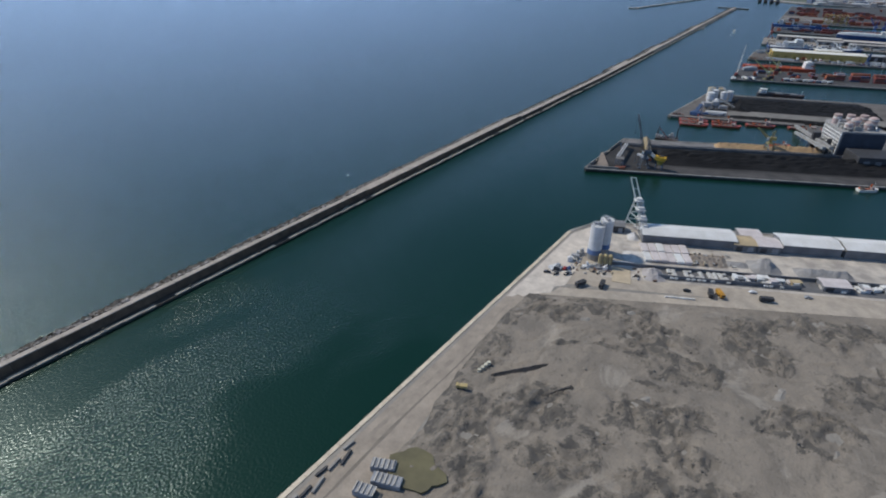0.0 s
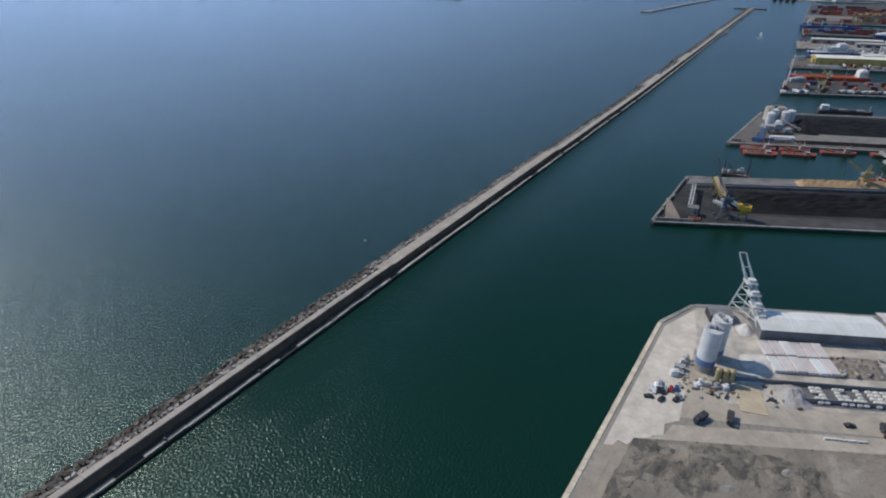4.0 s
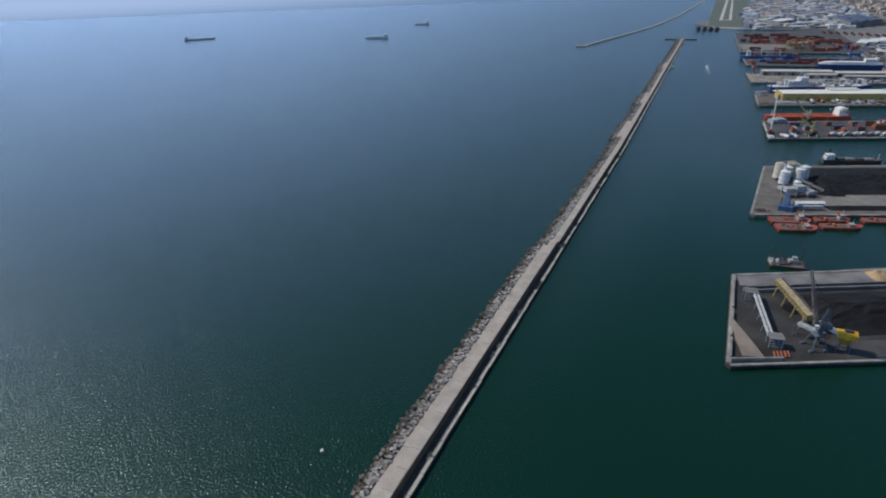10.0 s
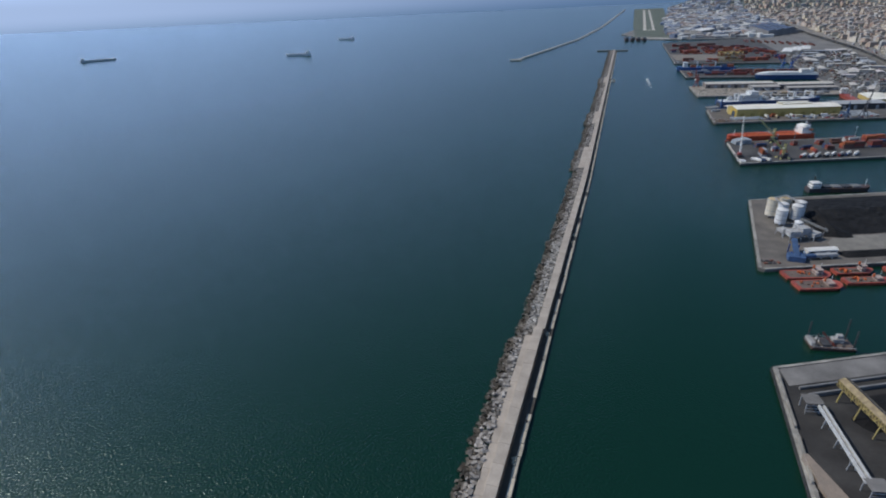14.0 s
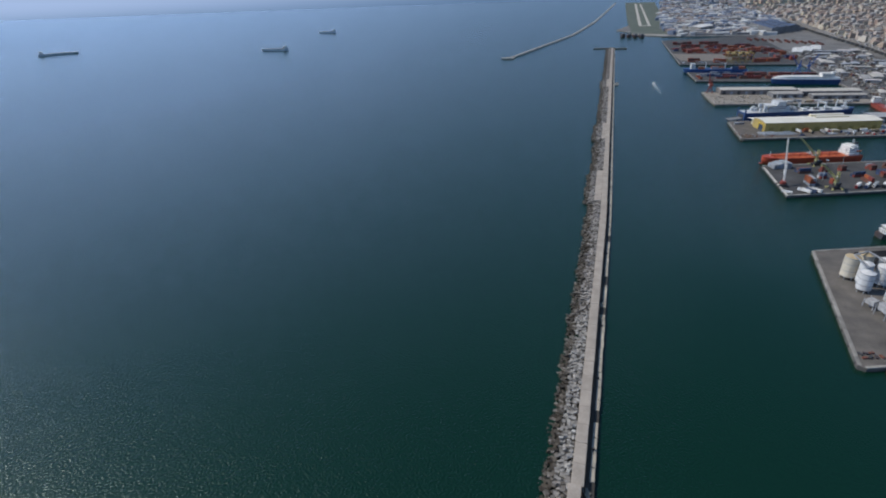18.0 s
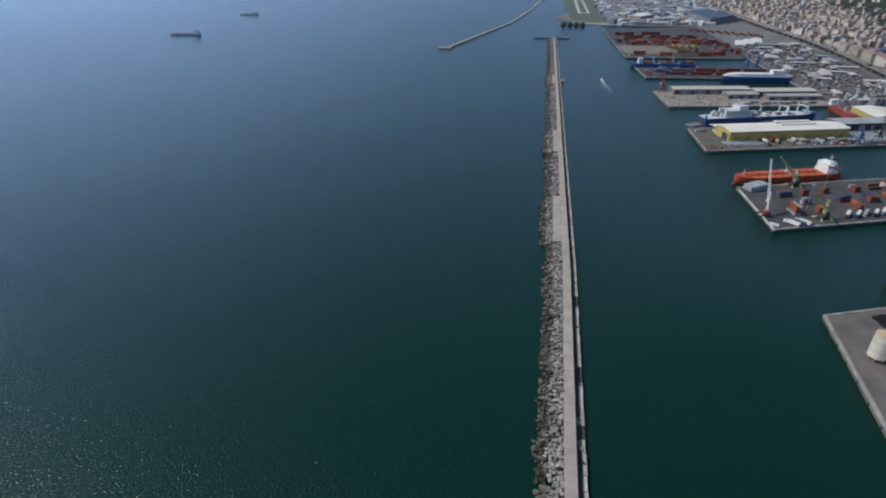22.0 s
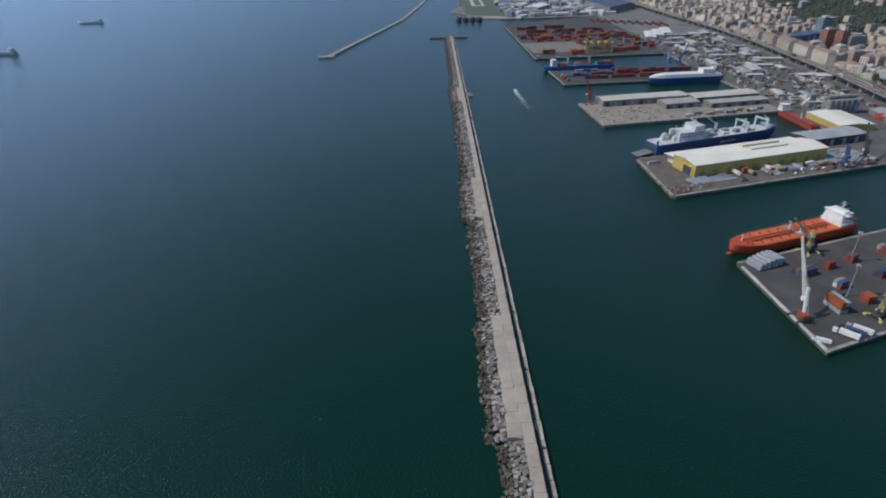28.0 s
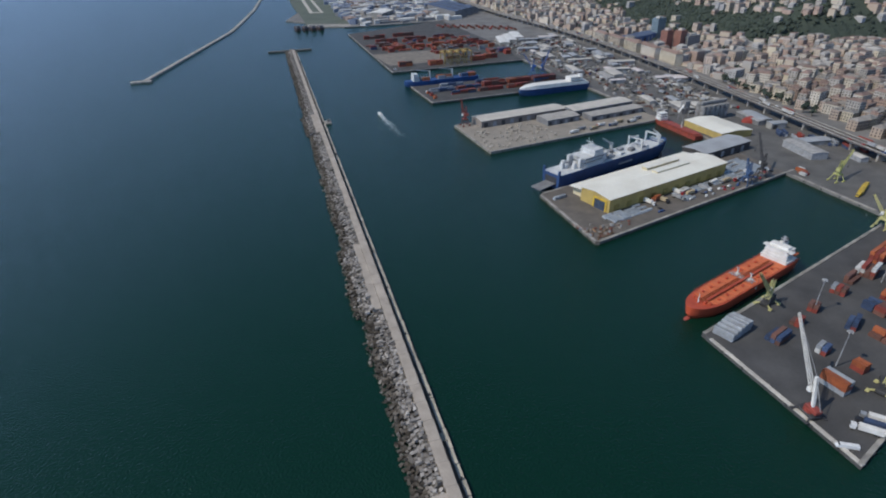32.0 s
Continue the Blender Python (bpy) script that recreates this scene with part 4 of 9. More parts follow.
def dump_truck(m, paint, label):
    t = thing("dump_truck", m, label, "truck")
    wheel_set(t, [(1.2, s) for s in (-1.1, 1.1)] + [(4.2, s) for s in (-1.1, 1.1)] + [(5.6, s) for s in (-1.1, 1.1)], 0.6)
    bm = B()
    box(bm, 3.4, 0, 0.6, 7.4, 1.6, 0.5)
    part("chassis", bm, DARKSTEEL, t)
    bm = B()
    box(bm, 0.9, 0, 1.0, 2.0, 2.4, 2.1, bevel=0.2)
    cab = part("cab", bm, paint, t)
    bm = B()
    box(bm, -0.13, 0, 2.0, 0.1, 2.0, 0.8)
    part("windscreen", bm, GLASS, cab)
    bm = B()
    vs = box(bm, 4.7, 0, 1.2, 4.9, 2.6, 1.7)
    part("tipper_body", bm, paint, t)
    return t


dump_truck(ident(-92.5, 149, fill_z(-90.5, 149.5) + 0.05, 25) @ Matrix.Diagonal((0.72, 0.8, 0.8, 1)), mat("dusty_yellow_paint", (0.50, 0.38, 0.16), (0.38, 0.30, 0.15), rough=0.7, size=2), "yellow dump truck standing on the sand")
for k in range(4):
    bm = B()
    cyl(bm, 0, 0, 0, 0.9, 1.6, 12)
    solo("drum", bm, mat("cream_drum", (0.62, 0.58, 0.46), rough=0.6), ident(-89.6 + 0.5 * k, 164.6 + 2.1 * k, fill_z(-89.6 + 0.5 * k, 164.6 + 2.1 * k) - 0.05), "cream-coloured drum standing on the sand", "drum", "drums on the sand")
# concrete caissons lying at the near end
for k, (dx, dy, rz) in enumerate(((1.8, 2.2, -130), (-3.6, 6.8, -126), (-2.6, -5.6, -134))):
    t = thing("concrete_caisson", ident(-88.5 + dx, 91 + dy, 2.62 if k else 2.75, 60 + rz), "grey ribbed concrete caisson block lying on the quay", "caisson", "caissons on the quay")
    bm = B()
    box(bm, 0, 0, 0, 4.6, 11.5 - k * 2, 2.6, bevel=0.1)
    part("body", bm, mat("blue_grey_concrete", (0.30, 0.31, 0.33), (0.19, 0.2, 0.22), size=4), t)
    for i in range(5):
        bm = B()
        box(bm, 0, -4.2 + i * 1.9 + k * 0.4, 2.6, 4.3, 0.5, 0.45)
        part("rib", bm, PALE_CONCRETE, t)
for k in range(7):
    bm = B()
    box(bm, 0, 0, 0, 1.1, 5.5 + k % 3, 0.9, bevel=0.08)
    solo("steel_beam", bm, DARKSTEEL if k % 2 else CONCRETE, ident(-110.5 + (k % 3) * 1.6, 68 + k * 5.0, 2.56, -6 + 9 * (k % 3)), "long beam lying beside the quay edge", "beam", "beams on the quay")

# ---- silos and the loading tower ----
SILOWHITE = mat("silo_white", (0.66, 0.66, 0.66), (0.54, 0.53, 0.52), rough=0.55, size=5, fine=0.8, bump=0.1)
PALEBLUE = mat("pale_blue_paint", (0.13, 0.20, 0.36), (0.10, 0.16, 0.29), rough=0.5, size=3, bump=0.1)


def big_silo(m, r, h, label):
    t = thing("silo", m, label, "silo", "cement silos")
    bm = B()
    cyl(bm, 0, 0, 7.4, r, h - 7.4, 28)
    part("drum", bm, SILOWHITE, t, smooth=False)
    bm = B()
    cyl(bm, 0, 0, 4.2, r + 0.06, 3.2, 28)
    part("blue_band", bm, PALEBLUE, t, "broad blue band round the silo")
    bm = B()
    cyl(bm, 0, 0, 0, r - 0.3, 4.2, 20)
    part("base", bm, CONCRETE, t)
    bm = B()
    for k in range(28):
        a = k / 28 * math.tau
        beam(bm, (r * 0.96 * math.cos(a), r * 0.96 * math.sin(a), h), (r * 0.96 * math.cos(a), r * 0.96 * math.sin(a), h + 1.1), 0.08)
        b = (k + 1) / 28 * math.tau
        beam(bm, (r * 0.96 * math.cos(a), r * 0.96 * math.sin(a), h + 1.1), (r * 0.96 * math.cos(b), r * 0.96 * math.sin(b), h + 1.1), 0.08)
    part("railing", bm, GREYSTEEL, t)
    for k in range(3):
        bm = B()
        box(bm, -1.6 + 1.9 * k, 1.2 - 1.1 * k, h, 1.7, 1.7, 1.6 + 0.5 * (k % 2), 20 * k, bevel=0.1)
        part("roof_hatch", bm, GREYSTEEL, t)
    bm = B()
    beam(bm, (r + 0.4, -0.5, 0), (r + 0.4, -0.5, h + 1), 0.12)
    beam(bm, (r + 0.4, 0.5, 0), (r + 0.4, 0.5, h + 1), 0.12)
    for k in range(int(h / 1.2)):
        beam(bm, (r + 0.4, -0.5, 0.6 + k * 1.2), (r + 0.4, 0.5, 0.6 + k * 1.2), 0.08)
    part("ladder", bm, GREYSTEEL, t)
    return t


big_silo(ident(-84.6, 298.5, 2.5, 40), 4.3, 24.0, "white cylindrical cement silo with blue band")
big_silo(ident(-82.6, 309.2, 2.5, 160), 4.3, 24.0, "white cylindrical cement silo with blue band")
for k in range(3):
    t = thing("small_silo", ident(-77.6 + 2.7 * k, 291.0 + 1.2 * k, 2.5), "slim ochre silo on legs beside the white silos", "silo", "ochre silos")
    bm = B()
    cyl(bm, 0, 0, 2.4, 1.35, 6.0, 14)
    cyl(bm, 0, 0, 8.4, 1.35, 0.7, 14, 0.4)
    part("drum", bm, mat("ochre_paint", (0.40, 0.32, 0.16), (0.27, 0.215, 0.115), rough=0.6, size=2), t)
    bm = B()
    cyl(bm, 0, 0, 1.0, 0.3, 1.4, 14, 1.35)
    part("hopper", bm, GREYSTEEL, t)
    for a in range(4):
        bm = B()
        beam(bm, (1.1 * math.cos(a * math.pi / 2 + 0.8), 1.1 * math.sin(a * math.pi / 2 + 0.8), 0), (1.1 * math.cos(a * math.pi / 2 + 0.8), 1.1 * math.sin(a * math.pi / 2 + 0.8), 3), 0.2)
        part("leg", bm, GREYSTEEL, t)
# white plant machinery round the silo foot
rnd = random.Random(11)
for k in range(10):
    bm = B()
    box(bm, 0, 0, 0, rnd.uniform(2, 5), rnd.uniform(1.6, 3), rnd.uniform(1.2, 3.4), bevel=0.12)
    box(bm, 0.4, 0.2, 1.2, rnd.uniform(1, 2), rnd.uniform(0.8, 1.4), rnd.uniform(1.5, 3))
    p = (-94.5 + rnd.uniform(-1.5, 2.0), 286 + k * 2.9) if k < 6 else (-84 + 3.6 * (k - 6), 285.5 + 1.2 * (k - 6))
    solo("plant_unit", bm, (SILOWHITE, PALE_CONCRETE, GREYSTEEL)[k % 3], ident(*p, 2.52, 26 + rnd.uniform(-20, 20)), "dusty plant unit standing at the foot of the silos", "machine", "plant units")

# the tall white loading tower on legs
t = thing("loading_tower", QA.at(45, 8, 2.5), "tall white steel ship-loading tower with platforms and a raised boom", "loading tower")
TW = mat("tower_white", (0.60, 0.60, 0.58), (0.46, 0.45, 0.43), rough=0.55, size=2.5, bump=0.1)
for a, b in (((-7, 5, 0), (-3.4, 1.5, 23)), ((1.5, 5, 0), (0.2, 1.5, 23)), ((2, -17, 0), (-3.0, -1.5, 22)), ((6.5, -17, 0), (0.5, -1.5, 22))):
    bm = B()
    beam(bm, a, b, 0.7)
    part("leg", bm, TW, t)
for f in (0.25, 0.5, 0.75):
    z = 22.5 * f
    c = [Vector(a).lerp(Vector(b), f) for a, b in (((-7, 5, 0), (-3.4, 1.5, 23)), ((1.5, 5, 0), (0.2, 1.5, 23)), ((6.5, -17, 0), (0.5, -1.5, 22)), ((2, -17, 0), (-3.0, -1.5, 22)))]
    for i in range(4):
        bm = B()
        beam(bm, c[i], c[(i + 1) % 4], 0.4)
        part("brace", bm, TW, t)
for z, w, d, x, y in ((7.0, 6.0, 7.0, 3.2, -11.0), (12.0, 6.0, 6.5, 1.4, -7.5), (17.0, 6.5, 6.0, -0.2, -4.0), (22.0, 6.0, 6.0, -1.6, -0.5)):
    bm = B()
    box(bm, x, y, z, w, d, 0.5)
    pl = part("platform", bm, TW, t)
    bm = B()
    box(bm, x + 0.3, y - 0.5, z + 0.5, w * 0.55, d * 0.5, 1.8, bevel=0.1)
    part("cabin", bm, WHITE, pl)
for x in (-1.7, 1.7):
    bm = B()
    beam(bm, (-2.0 + x, 0.5, 22), (-6.6 + x, 6.2, 36), 0.5)
    part("mast", bm, TW, t)
    bm = B()
    beam(bm, (-1.4 + x, -2.5, 22), (-6.3 + x, 5.8, 35), 0.28)
    part("stay", bm, TW, t)
for f in (1.0, 0.5):
    bm = B()
    beam(bm, (-3.7 - 4.6 * f, 0.5 + 5.7 * f, 22 + 14 * f), (-0.3 - 4.6 * f, 0.5 + 5.7 * f, 22 + 14 * f), 0.42)
    part("crossbar", bm, TW, t)
for x in (-1.1, 1.1):
    bm = B()
    lattice(bm, (4.5 + x, -18, 2.5), (-0.5 + x, -2, 21), 0.9, 0.2, 8)
    part("conveyor", bm, TW, t)

# the line of sheds along the far edge
ROOFW = mat("white_sheet_roof", (0.66, 0.66, 0.65), (0.54, 0.53, 0.51), rough=0.6, size=12, fine=0.8, bump=0.12)
WALLGREY = mat("grey_shed_wall", (0.20, 0.20, 0.205), (0.135, 0.135, 0.14), size=6, fine=0.8)
TANROOF = mat("tan_roof", (0.46, 0.36, 0.22), (0.34, 0.27, 0.18), size=6, fine=0.8)
PINKROOF = mat("pale_pink_roof", (0.58, 0.53, 0.52), (0.47, 0.42, 0.41), size=6, fine=0.8)


def shed(name, m, L, W, H, rise, roofm, wallm, label, group="", doors=6, ribs=True, category="shed", skylights=0, side=-1):
    """A long shed with a low pitched roof along x, doors on one long side, eaves and ribs."""
    t = thing(name, m, label, category, group)
    bm = B()
    loft(bm, [[(x, -W / 2, 0), (x, W / 2, 0), (x, W / 2, H), (x, 0, H + rise), (x, -W / 2, H)] for x in (0, L)])
    part("outer_wall", bm, wallm, t)
    for sgn in (-1, 1):
        bm = B()
        y1 = sgn * (W / 2 + 0.6)
        zr = H + rise + 0.18
        ze = H - 0.6 * rise / (W / 2) + 0.18
        n = max(2, int(L / 4)) if ribs else 1
        rows = []
        for i in range(n + 1):
            x = -0.4 + (L + 0.8) * i / n
            rows += [(x - 0.1, 0.0), (x - 0.05, 0.12), (x + 0.05, 0.12), (x + 0.1, 0.0)]
        loft(bm, [[(x, 0, zr + k), (x, y1, ze + k), (x, y1, ze - 0.25), (x, 0, zr - 0.25)] for x, k in rows])
        part("roof", bm, roofm, t)
    for i in range(doors):
        bm = B()
        x = L * (i + 0.5) / doors
        box(bm, x, side * (W / 2 + 0.05), 0, min(5.0, L / doors * 0.55), 0.25, H * 0.7)
        part("door", bm, GREYSTEEL if i % 2 else DARKSTEEL, t)
    for i in range(skylights):
        bm = B()
        x = L * (i + 0.5) / skylights
        box(bm, x, 0, H + rise + 0.1, L / skylights * 0.5, 1.6, 0.7, bevel=0.1)
        part("roof_vent", bm, GREYSTEEL, t)
    return t


shed("long_shed", QA.at(46, -4.5, 2.5), 60, 17, 6.5, 1.4, ROOFW, WALLGREY, "long low shed with white sheet roof and grey walls", "sheds on the quay", 0)
shed("low_shed", QA.at(104.5, -8, 2.5), 14, 13, 5.0, 0.8, TANROOF, WALLGREY, "low shed with rusty tan roof", "sheds on the quay", 2)
shed("low_shed", QA.at(119.5, -8, 2.5), 14.5, 13, 5.2, 0.8, PINKROOF, WALLGREY, "low shed with pale pinkish roof", "sheds on the quay", 2)
shed("low_shed", QA.at(113, 6, 2.5), 14, 10, 4.6, 0.6, PINKROOF, WALLGREY, "low shed with pale pinkish roof", "sheds on the quay", 2)
shed("long_shed", QA.at(135, -4.5, 2.5), 36, 17, 6.5, 1.4, ROOFW, WALLGREY, "long low shed with white sheet roof and grey walls", "sheds on the quay", 0)
shed("long_shed", QA.at(173.5, -4.5, 2.5), 50, 17, 6.5, 1.4, ROOFW, WALLGREY, "long low shed with white sheet roof and grey walls", "sheds on the quay", 0)
shed("dark_shelter", QA.at(25, 4, 2.5), 11, 9, 5, 0.8, WALLGREY, DARKSTEEL, "dark steel shelter beside the loading tower", "", 2)
SANDPALE = mat("white_gypsum", (0.58, 0.55, 0.52), (0.44, 0.42, 0.40), size=5, fine=0.8, bump=0.4)
spoil_heap("gypsum_heap", QA.at(41.5, -6, 2.5), 9, 11, 4.5, SANDPALE, "white gypsum heap beside the shed", ridge=0.1, seed=31)
GRAVEL = mat("grey_gravel", (0.30, 0.29, 0.28), (0.22, 0.21, 0.205), size=5, fine=0.7, bump=0.5)
spoil_heap("gravel_heap", QA.at(117, -34, 2.5), 19, 18, 7, GRAVEL, "pointed heap of grey gravel in the yard", ridge=0.08, seed=32)
spoil_heap("gravel_heap", QA.at(151, -37, 2.5), 34, 13, 3.6, GRAVEL, "long flat heap of grey gravel in the yard", ridge=0.7, seed=33)
spoil_heap("gravel_heap", QA.at(101, -33, 2.5), 16, 9, 1.4, GRAVEL, "low heap of grey gravel in the yard", ridge=0.5, seed=36)
spoil_heap("rubble_bank", QA.at(83, -31, 2.5), 26, 17, 2.6, mat("brown_rubble", (0.30, 0.25, 0.20), (0.15, 0.13, 0.115), size=2, fine=0.6, bump=0.7), "bank of brown rubble and scrap in the yard", ridge=0.7, seed=34)
spoil_heap("gypsum_heap", QA.at(30, -44, 2.5), 16, 8, 1.6, SANDPALE, "low white gypsum heap beside the silos", ridge=0.5, seed=35)
# covered stock: pale sheets over pallets
for k in range(12):
    bm = B()
    box(bm, 0, 0, 0, 4.6, 11, 1.8 + 0.25 * (k % 3), bevel=0.25)
    solo("covered_stack", bm, PINKROOF if k % 4 else ROOFW, QA.at(46 + 4.9 * k, -33.5, 2.52, 1.5) if k < 6 else QA.at(46 + 5.0 * (k - 6), -21.5, 2.52, 0), "stack of goods under a pale sheet", "covered stack", "covered stacks")
# the dusty ground between yard and road, a tan pad and the dark storage bays
bm = B()
prism(bm, [QA.xy(-12, -73), QA.xy(236, -77.2), QA.xy(236, -62.1), QA.xy(13.8, -62.1), QA.xy(9, -20), QA.xy(4, -20)], 2.3, 2.545)
solo("pavement", bm, ROAD, ident(0, 0), "pale dusty ground beside the storage yard", "pavement", kind="structure")
bm = B()
box(bm, 0, 0, 0, 11, 17.5, 0.35, bevel=0.08)
solo("concrete_pad", bm, mat("tan_pad", (0.50, 0.41, 0.29), (0.40, 0.33, 0.24), size=5), QA.at(26.5, -58.5, 2.5, -8), "tan concrete slab beside the silos", "slab")
bm = B()
prism(bm, [QA.xy(49, -59.5), QA.xy(186, -59.5), QA.xy(186, -47), QA.xy(52, -47)], 2.3, 2.535)
solo("pavement", bm, mat("bay_asphalt", (0.15, 0.15, 0.155), (0.10, 0.10, 0.105), size=6), ident(0, 0), "dark asphalt of the storage bays", "pavement", kind="structure")
SACK = mat("white_sack", (0.60, 0.58, 0.54), (0.46, 0.44, 0.41), size=1.5, fine=0.3, vary=0.12)
bm = B()
box(bm, 0, 0, 0, 2.6, 1.9, 1.5, bevel=0.45)
sack_me = mesh_of("sack", bm, SACK)
rnd = random.Random(61)
for s0 in (56, 66, 72, 80, 86, 110, 116, 150):
    for j in range(5):
        for i in range(2):
            if rnd.random() < 0.85:
                ob = new("sack", sack_me)
                ob.matrix_world = QA.at(s0 + 2.8 * i + rnd.uniform(-0.2, 0.2), -48.6 - 2.15 * j, 2.53, rnd.uniform(-5, 5))
                tagged(ob, "big white sack standing in the storage bay", "sack", "sacks in the bays")
spoil_heap("gravel_heap", QA.at(46, -54, 2.5), 13, 17, 4.2, mat("lilac_grit", (0.38, 0.355, 0.35), (0.28, 0.26, 0.255), size=4, fine=0.7, bump=0.5), "heap of lilac-grey grit beside the bays", ridge=0.25, seed=37)
spoil_heap("gypsum_heap", QA.at(40, -33, 2.5), 20, 15, 1.9, SANDPALE, "spread white gypsum heap beside the silos", ridge=0.4, seed=38)
JUNK = (mat("rust_scrap", (0.24, 0.14, 0.09), (0.12, 0.08, 0.06), size=1, fine=0.3), GREYSTEEL, PALE_CONCRETE, mat("tan_rubble", (0.42, 0.36, 0.26)), DARKSTEEL)
for k in range(90):
    if k < 45:
        s, d = rnd.uniform(-3, 22), rnd.uniform(-60, -46)
    elif k < 75:
        s, d = rnd.uniform(72, 98), rnd.uniform(-40, -24)
    else:
        s, d = rnd.uniform(34, 48), rnd.uniform(-66, -45)
    bm = B()
    box(bm, 0, 0, 0, rnd.uniform(0.8, 3.2), rnd.uniform(0.6, 1.4), rnd.uniform(0.4, 1.4), bevel=0.12, tilt=(rnd.uniform(-12, 12), rnd.uniform(-12, 12)))
    solo("scrap_piece", bm, rnd.choice(JUNK), QA.at(s, d, 2.55 if k < 45 or k > 74 else 3.6, rnd.uniform(0, 180)), "piece of scrap and rubble lying in the yard", "scrap", "scrap in the yard")
# dividing walls, small huts, stacks and vehicles in the yard
for a, b, d in ((22, 200, -46.5), (46, 130, -57)):
    bm = B()
    box(bm, (b - a) / 2, 0, 0, b - a, 0.5, 2.4, bevel=0.06)
    solo("yard_wall", bm, WALLGREY, QA.at(a, d, 2.5), "low grey block wall dividing the yard", "wall", "yard walls")
rnd = random.Random(21)
for k in range(30):
    s = 92 + rnd.uniform(0, 90)
    L, W, H = rnd.uniform(2.4, 6), rnd.uniform(2, 3.4), rnd.uniform(1.2, 3)
    bm = B()
    box(bm, 0, 0, 0, L, W, H, bevel=0.1)
    box(bm, 0, 0, H, L + 0.5, W + 0.5, 0.18)
    mt = rnd.choice((ROOFW, PINKROOF, TANROOF, WALLGREY, GREYSTEEL, PALE_CONCRETE, WHITE))
    solo("site_hut" if H > 2 else "pallet_stack", bm, mt, QA.at(s, -51.5 + rnd.uniform(-2.6, 2.4), 2.5, rnd.choice((0, 0, 90, 8))), "small site hut in the storage yard" if H > 2 else "stack of pallets in the storage yard", "hut" if H > 2 else "pallets", "clutter of the yard")
shed("tin_shed", QA.at(142, -52, 2.5), 15, 9, 3.6, 0.6, PINKROOF, WALLGREY, "small tin shed with pale roof in the yard", "", 2)
for k in range(9):
    bm = B()
    box(bm, 0, 0, 0, 1.5, 0.7, 0.9, bevel=0.1)
    solo("barrier_block", bm, WHITE, QA.at(49 + 1.85 * k, -78.5 + rnd.uniform(-0.2, 0.2), 2.6, rnd.uniform(-6, 6)), "white concrete barrier block beside the road", "barrier", "barrier blocks")


def car(m, paint, label, group="parked cars", van=False):
    t = thing("van" if van else "car", m, label, "van" if van else "car", group)
    L = 5.4 if van else 4.3
    bm = B()
    if van:
        loft(bm, [[(x, -0.95, 0.35), (x, 0.95, 0.35), (x, 0.9, h), (x, -0.9, h)] for x, h in ((0, 2.1), (3.9, 2.2), (4.7, 1.3), (L, 1.1))])
    else:
        loft(bm, [[(x, -0.88, 0.3), (x, 0.88, 0.3), (x, 0.8, h), (x, -0.8, h)] for x, h in ((0, 0.85), (0.6, 1.0), (1.2, 1.45), (2.4, 1.45), (3.1, 1.0), (L, 0.8))])
    part("body", bm, paint, t)
    bm = B()
    if van:
        box(bm, 4.25, 0, 1.45, 0.7, 1.7, 0.5, tilt=(0, 40))
    else:
        box(bm, 1.8, 0, 1.04, 1.5, 1.72, 0.32)
    part("windows", bm, GLASS, t)
    wheel_set(t, [(0.9, -0.8), (0.9, 0.8), (L - 0.9, -0.8), (L - 0.9, 0.8)], 0.33, 0.22, False)
    return t


CARCOLS = [mat("car_white", (0.7, 0.7, 0.7), rough=0.3), mat("car_dark", (0.03, 0.03, 0.035), rough=0.3), mat("car_silver", (0.4, 0.41, 0.42), rough=0.3, metal=0.4), mat("car_red", (0.3, 0.03, 0.03), rough=0.3), mat("car_blue", (0.04, 0.08, 0.2), rough=0.3)]
CARNAMES = ("white", "black", "silver", "red", "blue")
rnd = random.Random(8)
cars = [car(QA.at(-16 + 2.6 * i, -60 + 0.6 * i, 2.56, 70), CARCOLS[i % 5], f"{CARNAMES[i % 5]} car parked on the quay head") for i in range(5)]
for k in range(9):
    copy_thing(cars[(0, 1, 2, 1)[k % 4]], QA.at(-18 + rnd.uniform(0, 14), -63 + rnd.uniform(-2, 9), 2.6, rnd.uniform(0, 180)))
for k, (s, d, r) in enumerate(((98, -65.5, 4), (60, -70, 2), (128, -66, 0))):
    copy_thing(cars[k % 3], QA.at(s, d, 2.6, r))
dump_truck(QA.at(74, -76, 2.6, 80), DARKSTEEL, "dark dump truck on the dusty road")
dump_truck(QA.at(80.5, -75.5, 2.6, 100), mat("amber_paint", (0.5, 0.25, 0.03), rough=0.5), "amber dump truck on the dusty road")
dump_truck(QA.at(101, -73.5, 2.6, 0), DARKSTEEL, "dark dump truck on the dusty road")
dump_truck(QA.at(-2, -76, 2.6, 40), DARKSTEEL, "dark dump truck on the dusty road")
dump_truck(QA.at(12, -76, 2.6, 70), DARKSTEEL, "dark dump truck on the dusty road")

